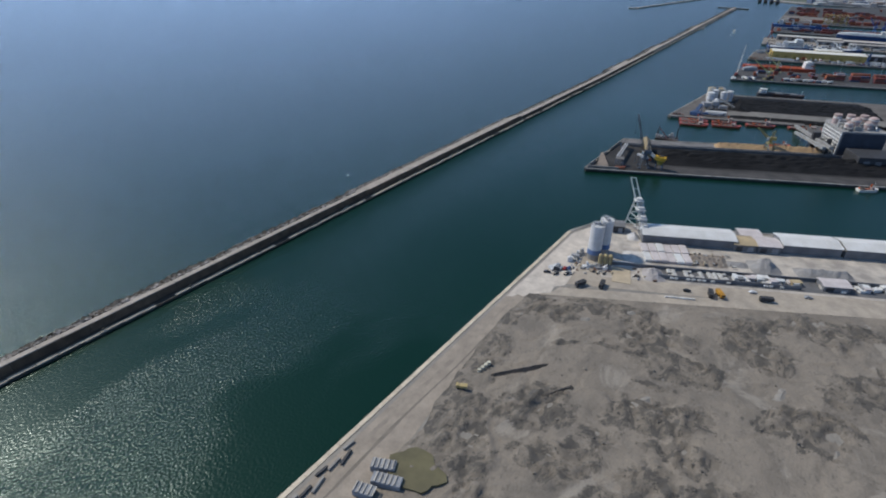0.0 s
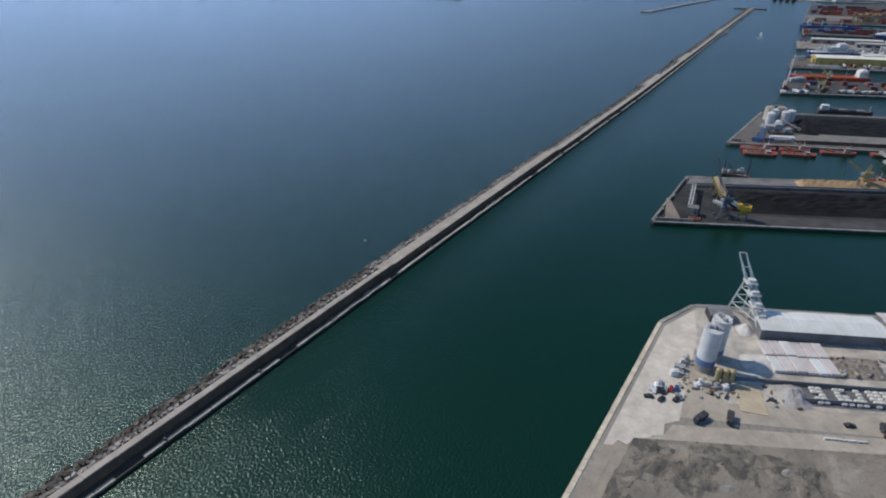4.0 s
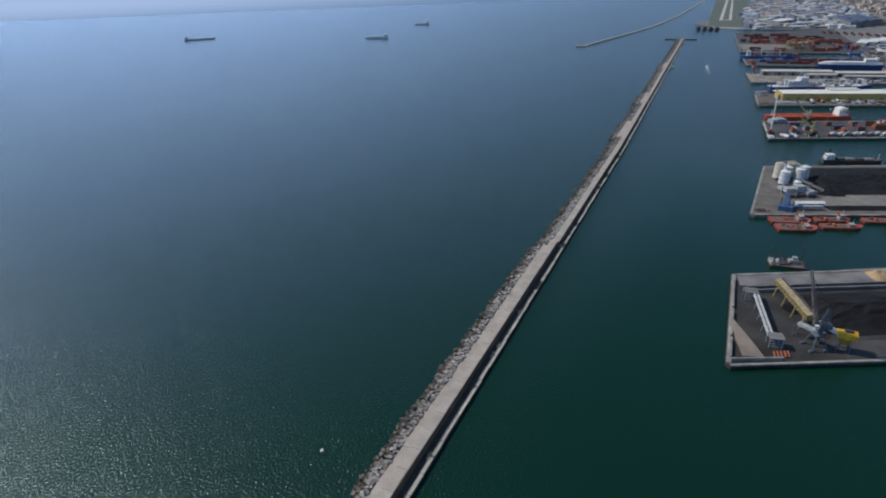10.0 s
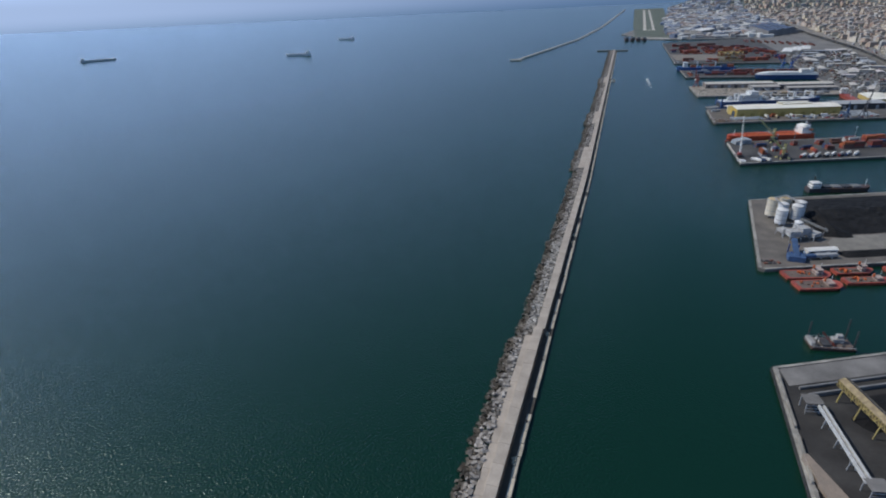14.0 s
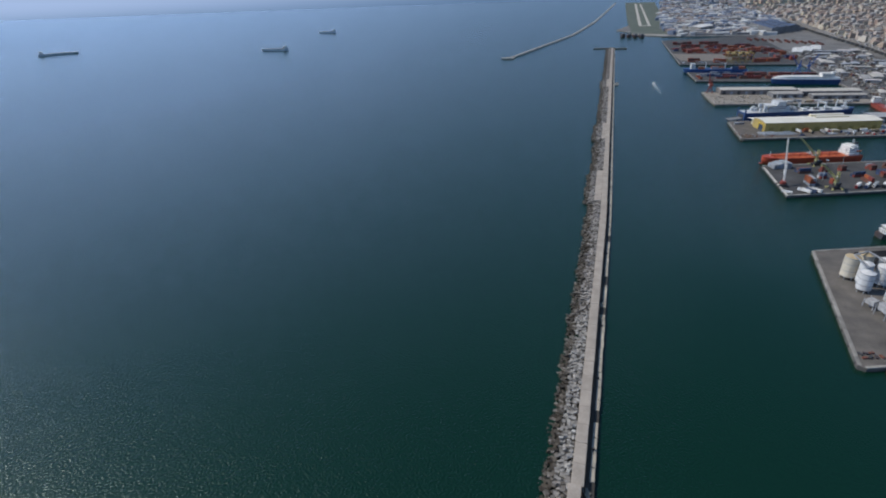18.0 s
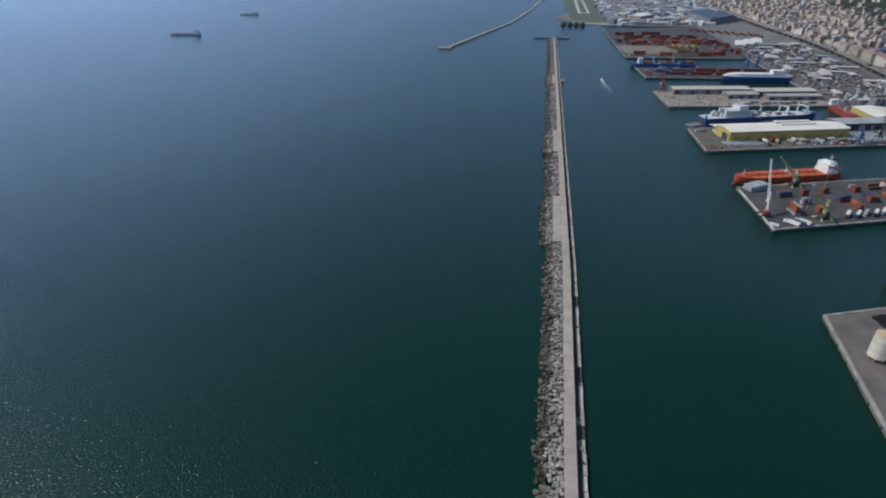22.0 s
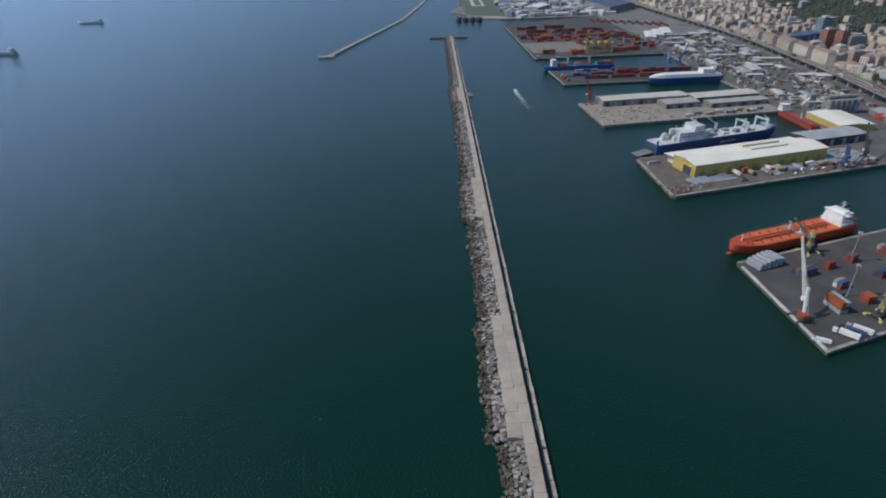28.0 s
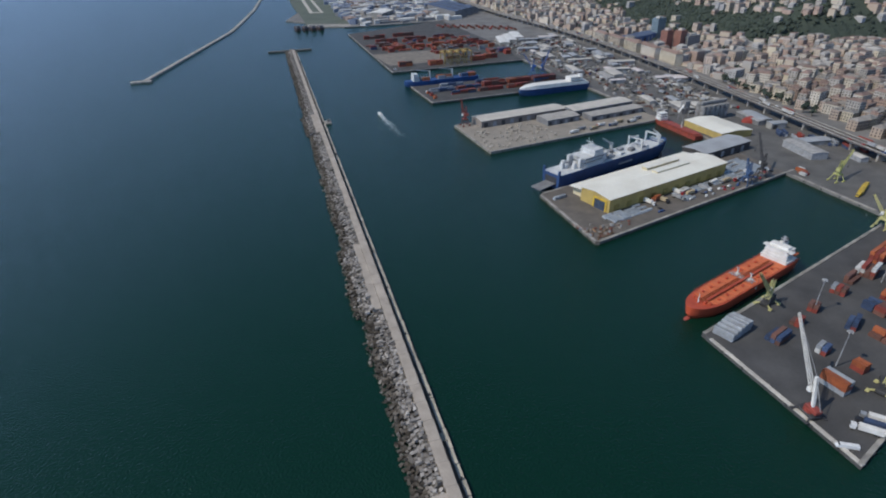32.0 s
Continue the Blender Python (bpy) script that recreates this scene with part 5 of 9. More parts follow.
# ---- containers, cranes and other harbour kit ----
CCOL = {
    "red": mat("container_red", (0.25, 0.05, 0.035), (0.16, 0.04, 0.032), rough=0.6, size=3, vary=0.2, bump=0.1),
    "orange": mat("container_orange", (0.37, 0.105, 0.04), (0.25, 0.075, 0.035), rough=0.6, size=3, vary=0.2, bump=0.1),
    "blue": mat("container_blue", (0.050, 0.078, 0.15), (0.038, 0.054, 0.098), rough=0.6, size=3, vary=0.25, bump=0.1),
    "white": mat("container_white", (0.52, 0.52, 0.51), (0.36, 0.36, 0.35), rough=0.6, size=3, vary=0.12, bump=0.1),
    "grey": mat("container_grey", (0.30, 0.32, 0.34), (0.21, 0.22, 0.24), rough=0.6, size=3, vary=0.2, bump=0.1),
    "brown": mat("container_brown", (0.16, 0.075, 0.055), (0.11, 0.06, 0.05), rough=0.6, size=3, vary=0.2, bump=0.1),
    "green": mat("container_green", (0.05, 0.16, 0.09), (0.04, 0.11, 0.07), rough=0.6, size=3, vary=0.2, bump=0.1),
}


def container_proto(colour, L):
    t = thing("container", ident(0, 0, -50), f"{colour} corrugated steel shipping container", "container", "containers on the piers")
    bm = B()
    rows = [(-L / 2, 1.22), (-L / 2 + 0.2, 1.22)]
    n = int(L / 1.2)
    for i in range(n):
        x = -L / 2 + 0.3 + i * (L - 0.6) / n
        rows += [(x, 1.14), (x + 0.5, 1.14), (x + 0.6, 1.2), (x + 1.0, 1.2)]
    rows += [(L / 2 - 0.2, 1.22), (L / 2, 1.22)]
    loft(bm, [[(x, -w, 0), (x, w, 0), (x, w, 2.58), (x, -w, 2.58)] for x, w in rows])
    part("body", bm, CCOL[colour], t)
    for s in (-1, 1):
        bm = B()
        box(bm, L / 2 + 0.06, s * 0.57, 0.15, 0.08, 1.05, 2.25)
        part("door", bm, CCOL[colour], t)
    return t


PROTO = {(c, L): container_proto(c, L) for c in CCOL for L in (12.2, 6.1)}
FAR_BOX = collections.defaultdict(lambda: ([], []))
BOX_F = ((0, 1, 2, 3), (0, 4, 5, 1), (1, 5, 6, 2), (2, 6, 7, 3), (3, 7, 4, 0))


def stack(pl, s, d, turn, rows, cols, high, colours, L=12.2, seed=0, z=2.5, far="", plain=False):
    """Containers side by side and on top of one another, with the top tier uneven."""
    r = random.Random(seed)
    base = pl.at(s, d, z, turn)
    for i in range(cols):
        for j in range(rows):
            n = high if r.random() < 0.6 else max(1, high - r.randint(0, 1))
            for k in range(n):
                if far:
                    v, f = FAR_BOX[(far, r.choice(colours))]
                    m = base @ pose((i - (cols - 1) / 2) * (L + 0.5), (j - (rows - 1) / 2) * 2.75, k * 2.62, 0, 0, r.uniform(-0.5, 0.5))
                    b = len(v)
                    v.extend(tuple(m @ Vector((x * L / 2, y * 1.2, h))) for h in (2.55, 0) for x, y in ((-1, -1), (1, -1), (1, 1), (-1, 1)))
                    f.extend(tuple(b + q for q in face) for face in BOX_F)
                    continue
                if plain:
                    c = r.choice(colours)
                    ob = new("container", PROTO[(c, L)].children[0].data)
                    ob.matrix_world = base @ pose((i - (cols - 1) / 2) * (L + 0.5), (j - (rows - 1) / 2) * 2.75, k * 2.62, 0, 0, r.uniform(-0.5, 0.5))
                    tagged(ob, f"{c} corrugated steel shipping container", "container", "containers on the piers")
                    continue
                copy_thing(PROTO[(r.choice(colours), L)], base @ pose((i - (cols - 1) / 2) * (L + 0.5), (j - (rows - 1) / 2) * 2.75, k * 2.62, 0, 0, r.uniform(-0.5, 0.5)))


def harbour_crane(m, paint, label, boom_to, h=16.0, group="harbour cranes", cab=None, boom=None):
    """A portal crane: four legs, bogies, slewing house, mast, lattice boom and stays; boom_to in the crane's own axes."""
    t = thing("harbour_crane", m, label, "crane", group)
    cab = cab or paint
    for x, y in ((-4, -4), (4, -4), (4, 4), (-4, 4)):
        bm = B()
        beam(bm, (x, y, 0.9), (x * 0.55, y * 0.55, h * 0.55), 0.6)
        part("leg", bm, paint, t)
        bm = B()
        box(bm, x, y, 0, 3.0, 1.2, 1.1, bevel=0.1)
        part("bogie", bm, paint, t)
    bm = B()
    box(bm, 0, 0, h * 0.55, 5.6, 5.6, 1.0, bevel=0.1)
    part("portal", bm, paint, t)
    bm = B()
    cyl(bm, 0, 0, h * 0.55 + 1.0, 1.6, h * 0.25, 12)
    part("slewing_column", bm, paint, t)
    to = Vector(boom_to)
    ang = math.degrees(math.atan2(to.y, to.x))
    back = Vector((math.cos(radians(ang)), math.sin(radians(ang)), 0))
    zt = h * 0.8 + 1.0
    bm = B()
    box(bm, -back.x * 1.8, -back.y * 1.8, zt, 5.8, 3.6, 3.0, ang, bevel=0.15)
    part("machinery_house", bm, cab, t)
    bm = B()
    box(bm, back.x * 2.6 - back.y * 1.6, back.y * 2.6 + back.x * 1.6, zt, 2.0, 1.6, 2.2, ang, bevel=0.1)
    op = part("operator_cab", bm, WHITE, t)
    bm = B()
    box(bm, back.x * 3.65 - back.y * 1.6, back.y * 3.65 + back.x * 1.6, zt + 0.8, 0.1, 1.3, 1.1, ang)
    part("cab_window", bm, GLASS, op)
    top = Vector((-back.x * 1.5, -back.y * 1.5, zt + 3.4 + h * 0.55))
    bm = B()
    lattice(bm, (-back.x * 0.5, -back.y * 0.5, zt + 3.2), top, 2.2, 0.28, 5, 1.2)
    part("mast", bm, paint, t)
    foot = Vector((back.x * 2.2, back.y * 2.2, zt + 1.2))
    bm = B()
    lattice(bm, foot, to, 1.9, 0.3, 12, 0.9)
    part("boom", bm, boom or paint, t)
    bm = B()
    pipe(bm, top, foot.lerp(to, 0.92), 0.1, 5)
    part("stay", bm, DARKSTEEL, t)
    bm = B()
    pipe(bm, top, Vector((-back.x * 5.2, -back.y * 5.2, zt + 3.2)), 0.14, 5)
    part("stay", bm, DARKSTEEL, t)
    bm = B()
    pipe(bm, to, (to.x, to.y, max(8.0, to.z - 16)), 0.08, 4)
    box(bm, to.x, to.y, max(6.8, to.z - 17.2), 0.8, 0.8, 1.2)
    part("hook", bm, DARKSTEEL, t)
    return t


def lamp_mast(m, h=22.0):
    t = thing("lamp_mast", m, "tall thin grey floodlight mast standing on the pier", "lamp mast", "floodlight masts")
    bm = B()
    cyl(bm, 0, 0, 0, 0.34, h, 8, 0.16)
    part("pole", bm, GREYSTEEL, t)
    bm = B()
    cyl(bm, 0, 0, h, 1.3, 0.25, 10)
    part("crown", bm, GREYSTEEL, t)
    for k in range(4):
        bm = B()
        box(bm, 1.1 * math.cos(k * 1.57), 1.1 * math.sin(k * 1.57), h - 0.6, 0.6, 0.5, 0.5)
        part("floodlight", bm, WHITE, t)
    return t


def lorry(m, cabm, bodym, label, L=12.0, group="lorries"):
    t = thing("lorry", m, label, "lorry", group)
    bm = B()
    box(bm, L / 2 + 0.6, 0, 1.2, L, 2.5, 2.6, bevel=0.06)
    part("trailer", bm, bodym, t)
    bm = B()
    box(bm, -1.2, 0, 0.6, 2.2, 2.4, 2.6, bevel=0.2)
    c = part("cab", bm, cabm, t)
    bm = B()
    box(bm, -2.33, 0, 1.9, 0.1, 2.0, 0.9)
    part("windscreen", bm, GLASS, c)
    bm = B()
    box(bm, L / 2 - 0.6, 0, 0.7, L + 2.6, 1.0, 0.4)
    part("chassis", bm, DARKSTEEL, t)
    for x in (-1.2, L - 1.0, L - 2.3):
        bm = B()
        pipe(bm, (x, -1.25, 0.5), (x, 1.25, 0.5), 0.5, 8)
        part("axle", bm, RUBBER, t)
    return t


# ---- coal pier ----
p = PIERS["pier_coal"]
edge_stones(p, P2.xy(2, -1), P2.xy(330, -1), step=9)
edge_stones(p, P2.xy(49, 95), P2.xy(1.0, 2), step=7, w=2.6, h=0.5)
edge_stones(p, P2.xy(330, 95), P2.xy(49, 95), step=9)
GRITTY = mat("gritty_apron", (0.235, 0.225, 0.218), (0.060, 0.057, 0.056), size=17, fine=1.2, spread=0.75)
bm = B()
prism(bm, [P2.xy(47, 80), P2.xy(330, 80), P2.xy(330, 93), P2.xy(51, 93)], 2.2, 2.54)
solo("pavement", bm, GRITTY, ident(0, 0), "grey gritty apron along the edges of the coal pier", "pavement", kind="structure")
bm = B()
prism(bm, [P2.xy(66, 3), P2.xy(330, 3), P2.xy(330, 17), P2.xy(66, 17)], 2.2, 2.54)
solo("pavement", bm, mat("coal_stained_apron", (0.085, 0.078, 0.075), (0.042, 0.040, 0.039), size=10, fine=1.2), ident(0, 0), "coal-stained apron in front of the heap", "pavement", kind="structure")
# parapet along the head, with recesses
for a, b in (((4.5, 5), (12.5, 21)), ((14, 24), (26.5, 48)), ((29, 53), (46, 87)), ((3.5, 3.0), (31, 2.2))):
    pa, pb = P2.xy(*a), P2.xy(*b)
    bm = B()
    beam(bm, (*pa, 3.45), (*pb, 3.45), 0.9, 2.4)
    solo("parapet", bm, mat("sooty_parapet", (0.36, 0.335, 0.30), (0.10, 0.095, 0.088), size=6, fine=0.8, spread=0.9), ident(0, 0), "pale concrete parapet wall at the head of the pier", "wall", "parapets")
bm = B()
loft(bm, [[(x, -w, 0), (x, v, 0), (x, v, z), (x, -w, z)] for x, z, w, v in ((0, 0.3, 6.0, 5.0), (14, 2.0, 2.2, 4.9), (30, 4.0, -2.6, 4.6))])
solo("concrete_ramp", bm, mat("stained_concrete", (0.33, 0.26, 0.205), (0.15, 0.13, 0.115), size=9, fine=0.8, spread=0.8), P2.at(17, 6, 2.5, 78), "pale rust-stained concrete ramp beside the parapet", "ramp")
for k in range(5):
    bm = B()
    pipe(bm, (-2.8, 0, 0.55), (2.8, 0, 0.55), 0.55, 10)
    solo("steel_pipe", bm, mat("rusted_orange", (0.34, 0.10, 0.045), (0.16, 0.065, 0.045), size=1.6, fine=0.4), P2.at(29 + 1.9 * k, 6.5, 2.54, 70), "rusty orange steel pipe lying on the coal pier", "pipe", "orange pipes")
# conveyors
t = thing("coal_conveyor", P2.at(62, 48, 2.5, -97), "long yellow enclosed coal conveyor on steel legs", "conveyor")
YG = mat("dusty_yellow_steel", (0.42, 0.335, 0.12), (0.25, 0.195, 0.085), rough=0.65, size=2.5, bump=0.15)
bm = B()
loft(bm, [[(x, -2.6, 7), (x, 2.6, 7), (x, 2.6, 10.4), (x, 0, 11.4), (x, -2.6, 10.4)] for x in (-21, 21)])
part("gallery", bm, YG, t)
for i in range(12):
    bm = B()
    box(bm, -19.5 + i * 3.55, -2.66, 7.3, 2.9, 0.12, 2.8)
    part("panel", bm, mat("rust_brown_panel", (0.13, 0.10, 0.05), (0.08, 0.06, 0.035), size=2), t)
    bm = B()
    beam(bm, (-20.9 + i * 3.55, -2.85, 7.4), (-19.5 + i * 3.55, -2.85, 10.0), 0.4, 0.25)
    beam(bm, (-19.5 + i * 3.55, -2.85, 10.0), (-18.1 + i * 3.55, -2.85, 7.4), 0.4, 0.25)
    part("brace", bm, YG, t)
bm = B()
beam(bm, (-21, 0.9, 11.5), (21, 0.9, 11.5), 0.7, 0.5)
part("ridge_duct", bm, DARKSTEEL, t)
for sgn in (-1, 1):
    bm = B()
    loft(bm, [[(x, 0.02 * sgn, 11.43), (x, 2.75 * sgn, 10.40), (x, 2.75 * sgn, 10.55), (x, 0.02 * sgn, 11.58)] for x in (-20.6, 20.6)])
    part("roof_sheet", bm, mat("dusty_tan_sheet", (0.34, 0.27, 0.16), (0.17, 0.13, 0.085), size=2.5, fine=0.6), t)
for x in (-17, -5, 7, 18):
    for y in (-2.4, 2.4):
        bm = B()
        beam(bm, (x, y * 1.5, 0), (x, y, 7.1), 0.5)
        part("leg", bm, YG, t)
t = thing("white_conveyor", P2.at(38, 37.5, 2.5, -108.5), "pale steel belt conveyor between two transfer sheds", "conveyor")
for y in (-1.0, 1.0):
    bm = B()
    beam(bm, (-22, y, 6.2), (22, y, 6.2), 0.9, 1.3)
    part("girder", bm, mat("pale_steel", (0.52, 0.52, 0.52), (0.38, 0.38, 0.38), rough=0.5, size=3), t)
for x in (-14, -2, 10):
    bm = B()
    beam(bm, (x, -1.6, 0), (x, -0.9, 5.8), 0.4)
    beam(bm, (x, 1.6, 0), (x, 0.9, 5.8), 0.4)
    beam(bm, (x, -1.2, 3), (x, 1.2, 3), 0.3)
    part("trestle", bm, GREYSTEEL, t)
for s, d in ((44, 63), (33, 15)):
    t = thing("transfer_shed", P2.at(s, d, 2.5, -15), "grey open steel transfer shed on the coal pier", "shed", "transfer sheds")
    for x in (-4, 4):
        for y in (-3.5, 3.5):
            bm = B()
            beam(bm, (x * 0.8, y * 0.8, 0), (x * 0.8, y * 0.8, 6.5), 0.4)
            part("post", bm, GREYSTEEL, t)
    bm = B()
    loft(bm, [[(x, -3.4, 6.5), (x, 3.4, 6.5), (x, 3.4, 6.75), (x, 0, 7.3), (x, -3.4, 6.75)] for x in (-3.8, 3.8)])
    part("roof", bm, GRITTY, t)
    for k in range(3):
        bm = B()
        beam(bm, (-3.2, -2.8, 1.5 + 1.7 * k), (3.2, -2.8, 1.5 + 1.7 * k), 0.3)
        part("rail", bm, GREYSTEEL, t)
BLUEGREY = mat("blue_grey_steel", (0.125, 0.145, 0.17), (0.075, 0.085, 0.10), rough=0.55, size=3, bump=0.1)
harbour_crane(P2.at(54, 12.5, 2.5), BLUEGREY, "blue-grey grab crane with rusty red lattice boom on the coal pier", (-12, 3, 47), 15, boom=mat("rust_lattice", (0.30, 0.25, 0.235), (0.17, 0.10, 0.09), rough=0.7, size=3))
AMBER = mat("amber_house", (0.62, 0.36, 0.03), (0.5, 0.28, 0.03), rough=0.5, size=3)
t = thing("grab_hoist", P2.at(67, 9.5, 2.5, -25), "amber hoist house with blunt yellow hopper on grey legs", "hoist")
for x in (-3, 3):
    for y in (-2.4, 2.4):
        bm = B()
        beam(bm, (x, y, 0), (x * 0.8, y * 0.8, 5), 0.6)
        part("leg", bm, BLUEGREY, t)
bm = B()
cyl(bm, 0, 0, 4.4, 2.2, 4.2, 12, 3.6)
part("hopper", bm, mat("olive_hopper", (0.36, 0.28, 0.05), (0.24, 0.19, 0.05), rough=0.6, size=3), t)
bm = B()
loft(bm, [[(x, -3, 8.6), (x, 3, 8.6), (x, 3, 11.2), (x, 0.5, 12.4), (x, -3, 11.2)] for x in (-4.5, 4.5)])
part("house", bm, AMBER, t)
bm = B()
box(bm, 0.5, 0, 12.0, 4, 2.4, 0.8, bevel=0.1)
part("roof_hatch", bm, DARKSTEEL, t)
for y in (-1.6, 1.6):
    bm = B()
    beam(bm, (-4, y, 10), (-13, y * 1.3, 14.5), 1.0, 1.3)
    part("arm", bm, WHITE, t)
t = thing("grab_hopper", P2.at(53, 19.5, 2.5, -60), "long pale grey hopper gantry beside the grab crane", "hopper")
bm = B()
box(bm, 1.5, 0, 7, 14, 3.0, 2.2, bevel=0.3)
part("trough", bm, GREYSTEEL, t)
bm = B()
box(bm, 9.5, 0, 7.1, 3.0, 2.6, 1.9, bevel=0.2)
part("end_cap", bm, ORANGE, t, "orange end of the trough")
for x in (-6, 6):
    for y in (-1.8, 1.8):
        bm = B()
        beam(bm, (x, y, 0), (x, y, 7.2), 0.5)
        part("leg", bm, BLUEGREY, t)
spoil_heap("coal_heap", P2.at(185, 44, 2.5), 230, 46, 8, COAL, "very long black heap of coal on the pier", ridge=0.93, seed=51, n=22)
spoil_heap("coal_heap", P2.at(68, 52, 2.5, 20), 20, 13, 2.0, COAL, "low black heap of coal under the conveyor", ridge=0.4, seed=52)
for d, h in ((71, 2.2), (77, 1.4)):
    bm = B()
    box(bm, 130, 0, 0, 260, 1.0, h)
    solo("retaining_wall", bm, WALLGREY, P2.at(50, d, 2.5), "long dark retaining wall beside the coal heap", "wall", "retaining walls")
TANHEAP = mat("tan_ore", (0.42, 0.28, 0.15), (0.33, 0.22, 0.125), size=7, fine=0.9, bump=0.4)
spoil_heap("ore_heap", P2.at(161, 86, 2.5), 50, 15, 4.6, TANHEAP, "long tan heap of ore along the pier edge", ridge=0.85, seed=53)
spoil_heap("ore_heap", P2.at(213, 86, 2.5), 48, 15, 4.6, TANHEAP, "long tan heap of ore along the pier edge", ridge=0.85, seed=54)
harbour_crane(P2.at(187, 86, 2.5), YG, "dusty yellow crane standing among the ore heaps", (-13, 6, 20), 11)
spoil_heap("rubble_bank", P2.at(150, 97, 0.2, 2), 48, 8, 2.2, mat("brown_rubble", (0.3, 0.25, 0.2)), "bank of brown rubble at the foot of the pier", ridge=0.8, seed=55)
# the power station at the root of the pier
t = thing("boiler_house", P2.at(243, 74, 2.5, 0), "large pale boiler house with ribbed walls", "power station")
RIBWALL = mat("pale_ribbed_wall", (0.33, 0.32, 0.295), (0.22, 0.215, 0.205), size=6, fine=0.8)
bm = B()
box(bm, 20, 18, 0, 40, 34, 24, bevel=0.3)
part("outer_wall", bm, RIBWALL, t)
for i in range(9):
    bm = B()
    box(bm, 2 + i * 4.4, 0.6, 0.5, 0.7, 0.6, 23)
    part("rib", bm, WHITE, t)
bm = B()
box(bm, 20, 18, 24, 41, 35, 0.8)
GREYROOF0 = mat("dusty_roof", (0.36, 0.35, 0.34), (0.24, 0.235, 0.23), size=5, fine=0.8)
part("roof", bm, GREYROOF0, t)
# thin dark panel that paints the shade on the south wall
bm = B()
box(bm, 20, 0.2, 0, 38, 0.5, 23.4, bevel=0.1)
part("dark_cladding", bm, mat("south_shade_blue", (0.05, 0.06, 0.08), (0.035, 0.04, 0.055), rough=0.5, size=6), t)
for k in range(7):
    bm = B()
    box(bm, -0.45, 18, 2.6 + 3.1 * k, 1.0, 34.4, 0.6)
    part("storey_ledge", bm, WHITE, t)
    bm = B()
    box(bm, -0.06, 18, 0.9 + 3.1 * k, 0.2, 32, 1.3)
    part("window_strip", bm, WALLGREY, t)
for k in range(8):
    bm = B()
    box(bm, -0.3, 1.6 + 4.7 * k, 0, 0.7, 0.7, 24)
    part("pilaster", bm, WHITE, t)
PINK = mat("pink_render", (0.48, 0.36, 0.33), (0.36, 0.28, 0.26), size=3)
for k, (x, y, r, h) in enumerate(((8, 10, 3.2, 6), (16, 16, 4.0, 8), (25, 11, 3.4, 6.5), (33, 19, 4.2, 9), (22, 24, 3.2, 7))):
    bm = B()
    cyl(bm, x, y, 24.8, r, h, 14)
    cyl(bm, x, y, 24.8 + h, r, 1.2, 14, r * 0.45)
    st = part("roof_tank", bm, PINK, t)
    bm = B()
    cyl(bm, x, y, 24.8 + h * 0.8, r + 0.08, 1.0, 14)
    part("white_ring", bm, WHITE, st)
for k in range(5):
    bm = B()
    pipe(bm, (3 + 7 * k, 6, 26.5), (9 + 7 * k, 20 + 3 * (k % 2), 27.5), 0.7, 8)
    part("roof_pipe", bm, WHITE, t)
rq = random.Random(17)
for i in range(16):
    bm = B()
    box(bm, 3 + rq.uniform(0, 34), 4 + rq.uniform(0, 22), 24.8, rq.uniform(2, 7), rq.uniform(2, 6), rq.uniform(1.2, 5), bevel=0.15)
    part("roof_plant", bm, rq.choice((GREYSTEEL, WHITE, WALLGREY, RIBWALL)), t)
for i in range(8):
    bm = B()
    x = rq.uniform(-9, -2)
    box(bm, x, rq.uniform(4, 32), 0, rq.uniform(3, 7), rq.uniform(3, 8), rq.uniform(4, 16), bevel=0.15)
    part("annex", bm, rq.choice((GREYSTEEL, DARKSTEEL, WALLGREY, RIBWALL)), t)
for i in range(3):
    bm = B()
    cyl(bm, 6 + i * 12, 30, 24.8, 3.6, 9, 14)
    st = part("stack", bm, mat("pink_render", (0.48, 0.36, 0.33), (0.36, 0.28, 0.26), size=3), t)
    bm = B()
    cyl(bm, 6 + i * 12, 30, 30, 3.68, 1.6, 14)
    part("white_ring", bm, WHITE, st)
t = thing("turbine_hall", P2.at(248, 44, 2.5), "dark slab-sided turbine hall beside the coal heap", "power station")
bm = B()
box(bm, 20, 8, 0, 46, 26, 12, bevel=0.3)
part("outer_wall", bm, DARKSTEEL, t)
for i in range(4):
    bm = B()
    box(bm, 4 + i * 10, -5.2, 0.5, 5, 0.5, 8)
    part("panel", bm, WALLGREY, t)
for k, (s0, d0, s1, d1, z1) in enumerate(((246, 172, 229, 58, 13), (236, 146, 224, 60, 12))):
    t = thing("inclined_conveyor", ident(0, 0), "pale enclosed conveyor gallery sloping up to the power station", "conveyor", "inclined galleries")
    a, b = Vector((*P2.xy(s0, d0), 4)), Vector((*P2.xy(s1, d1), 2.5 + z1))
    bm = B()
    beam(bm, a, b, 3.0, 2.8)
    part("gallery", bm, RIBWALL, t)
    for f in (0.25, 0.5, 0.75):
        c = a.lerp(b, f)
        bm = B()
        beam(bm, (c.x - 1, c.y, 1.0), (c.x, c.y, c.z - 1), 0.6)
        part("trestle", bm, GREYSTEEL, t)
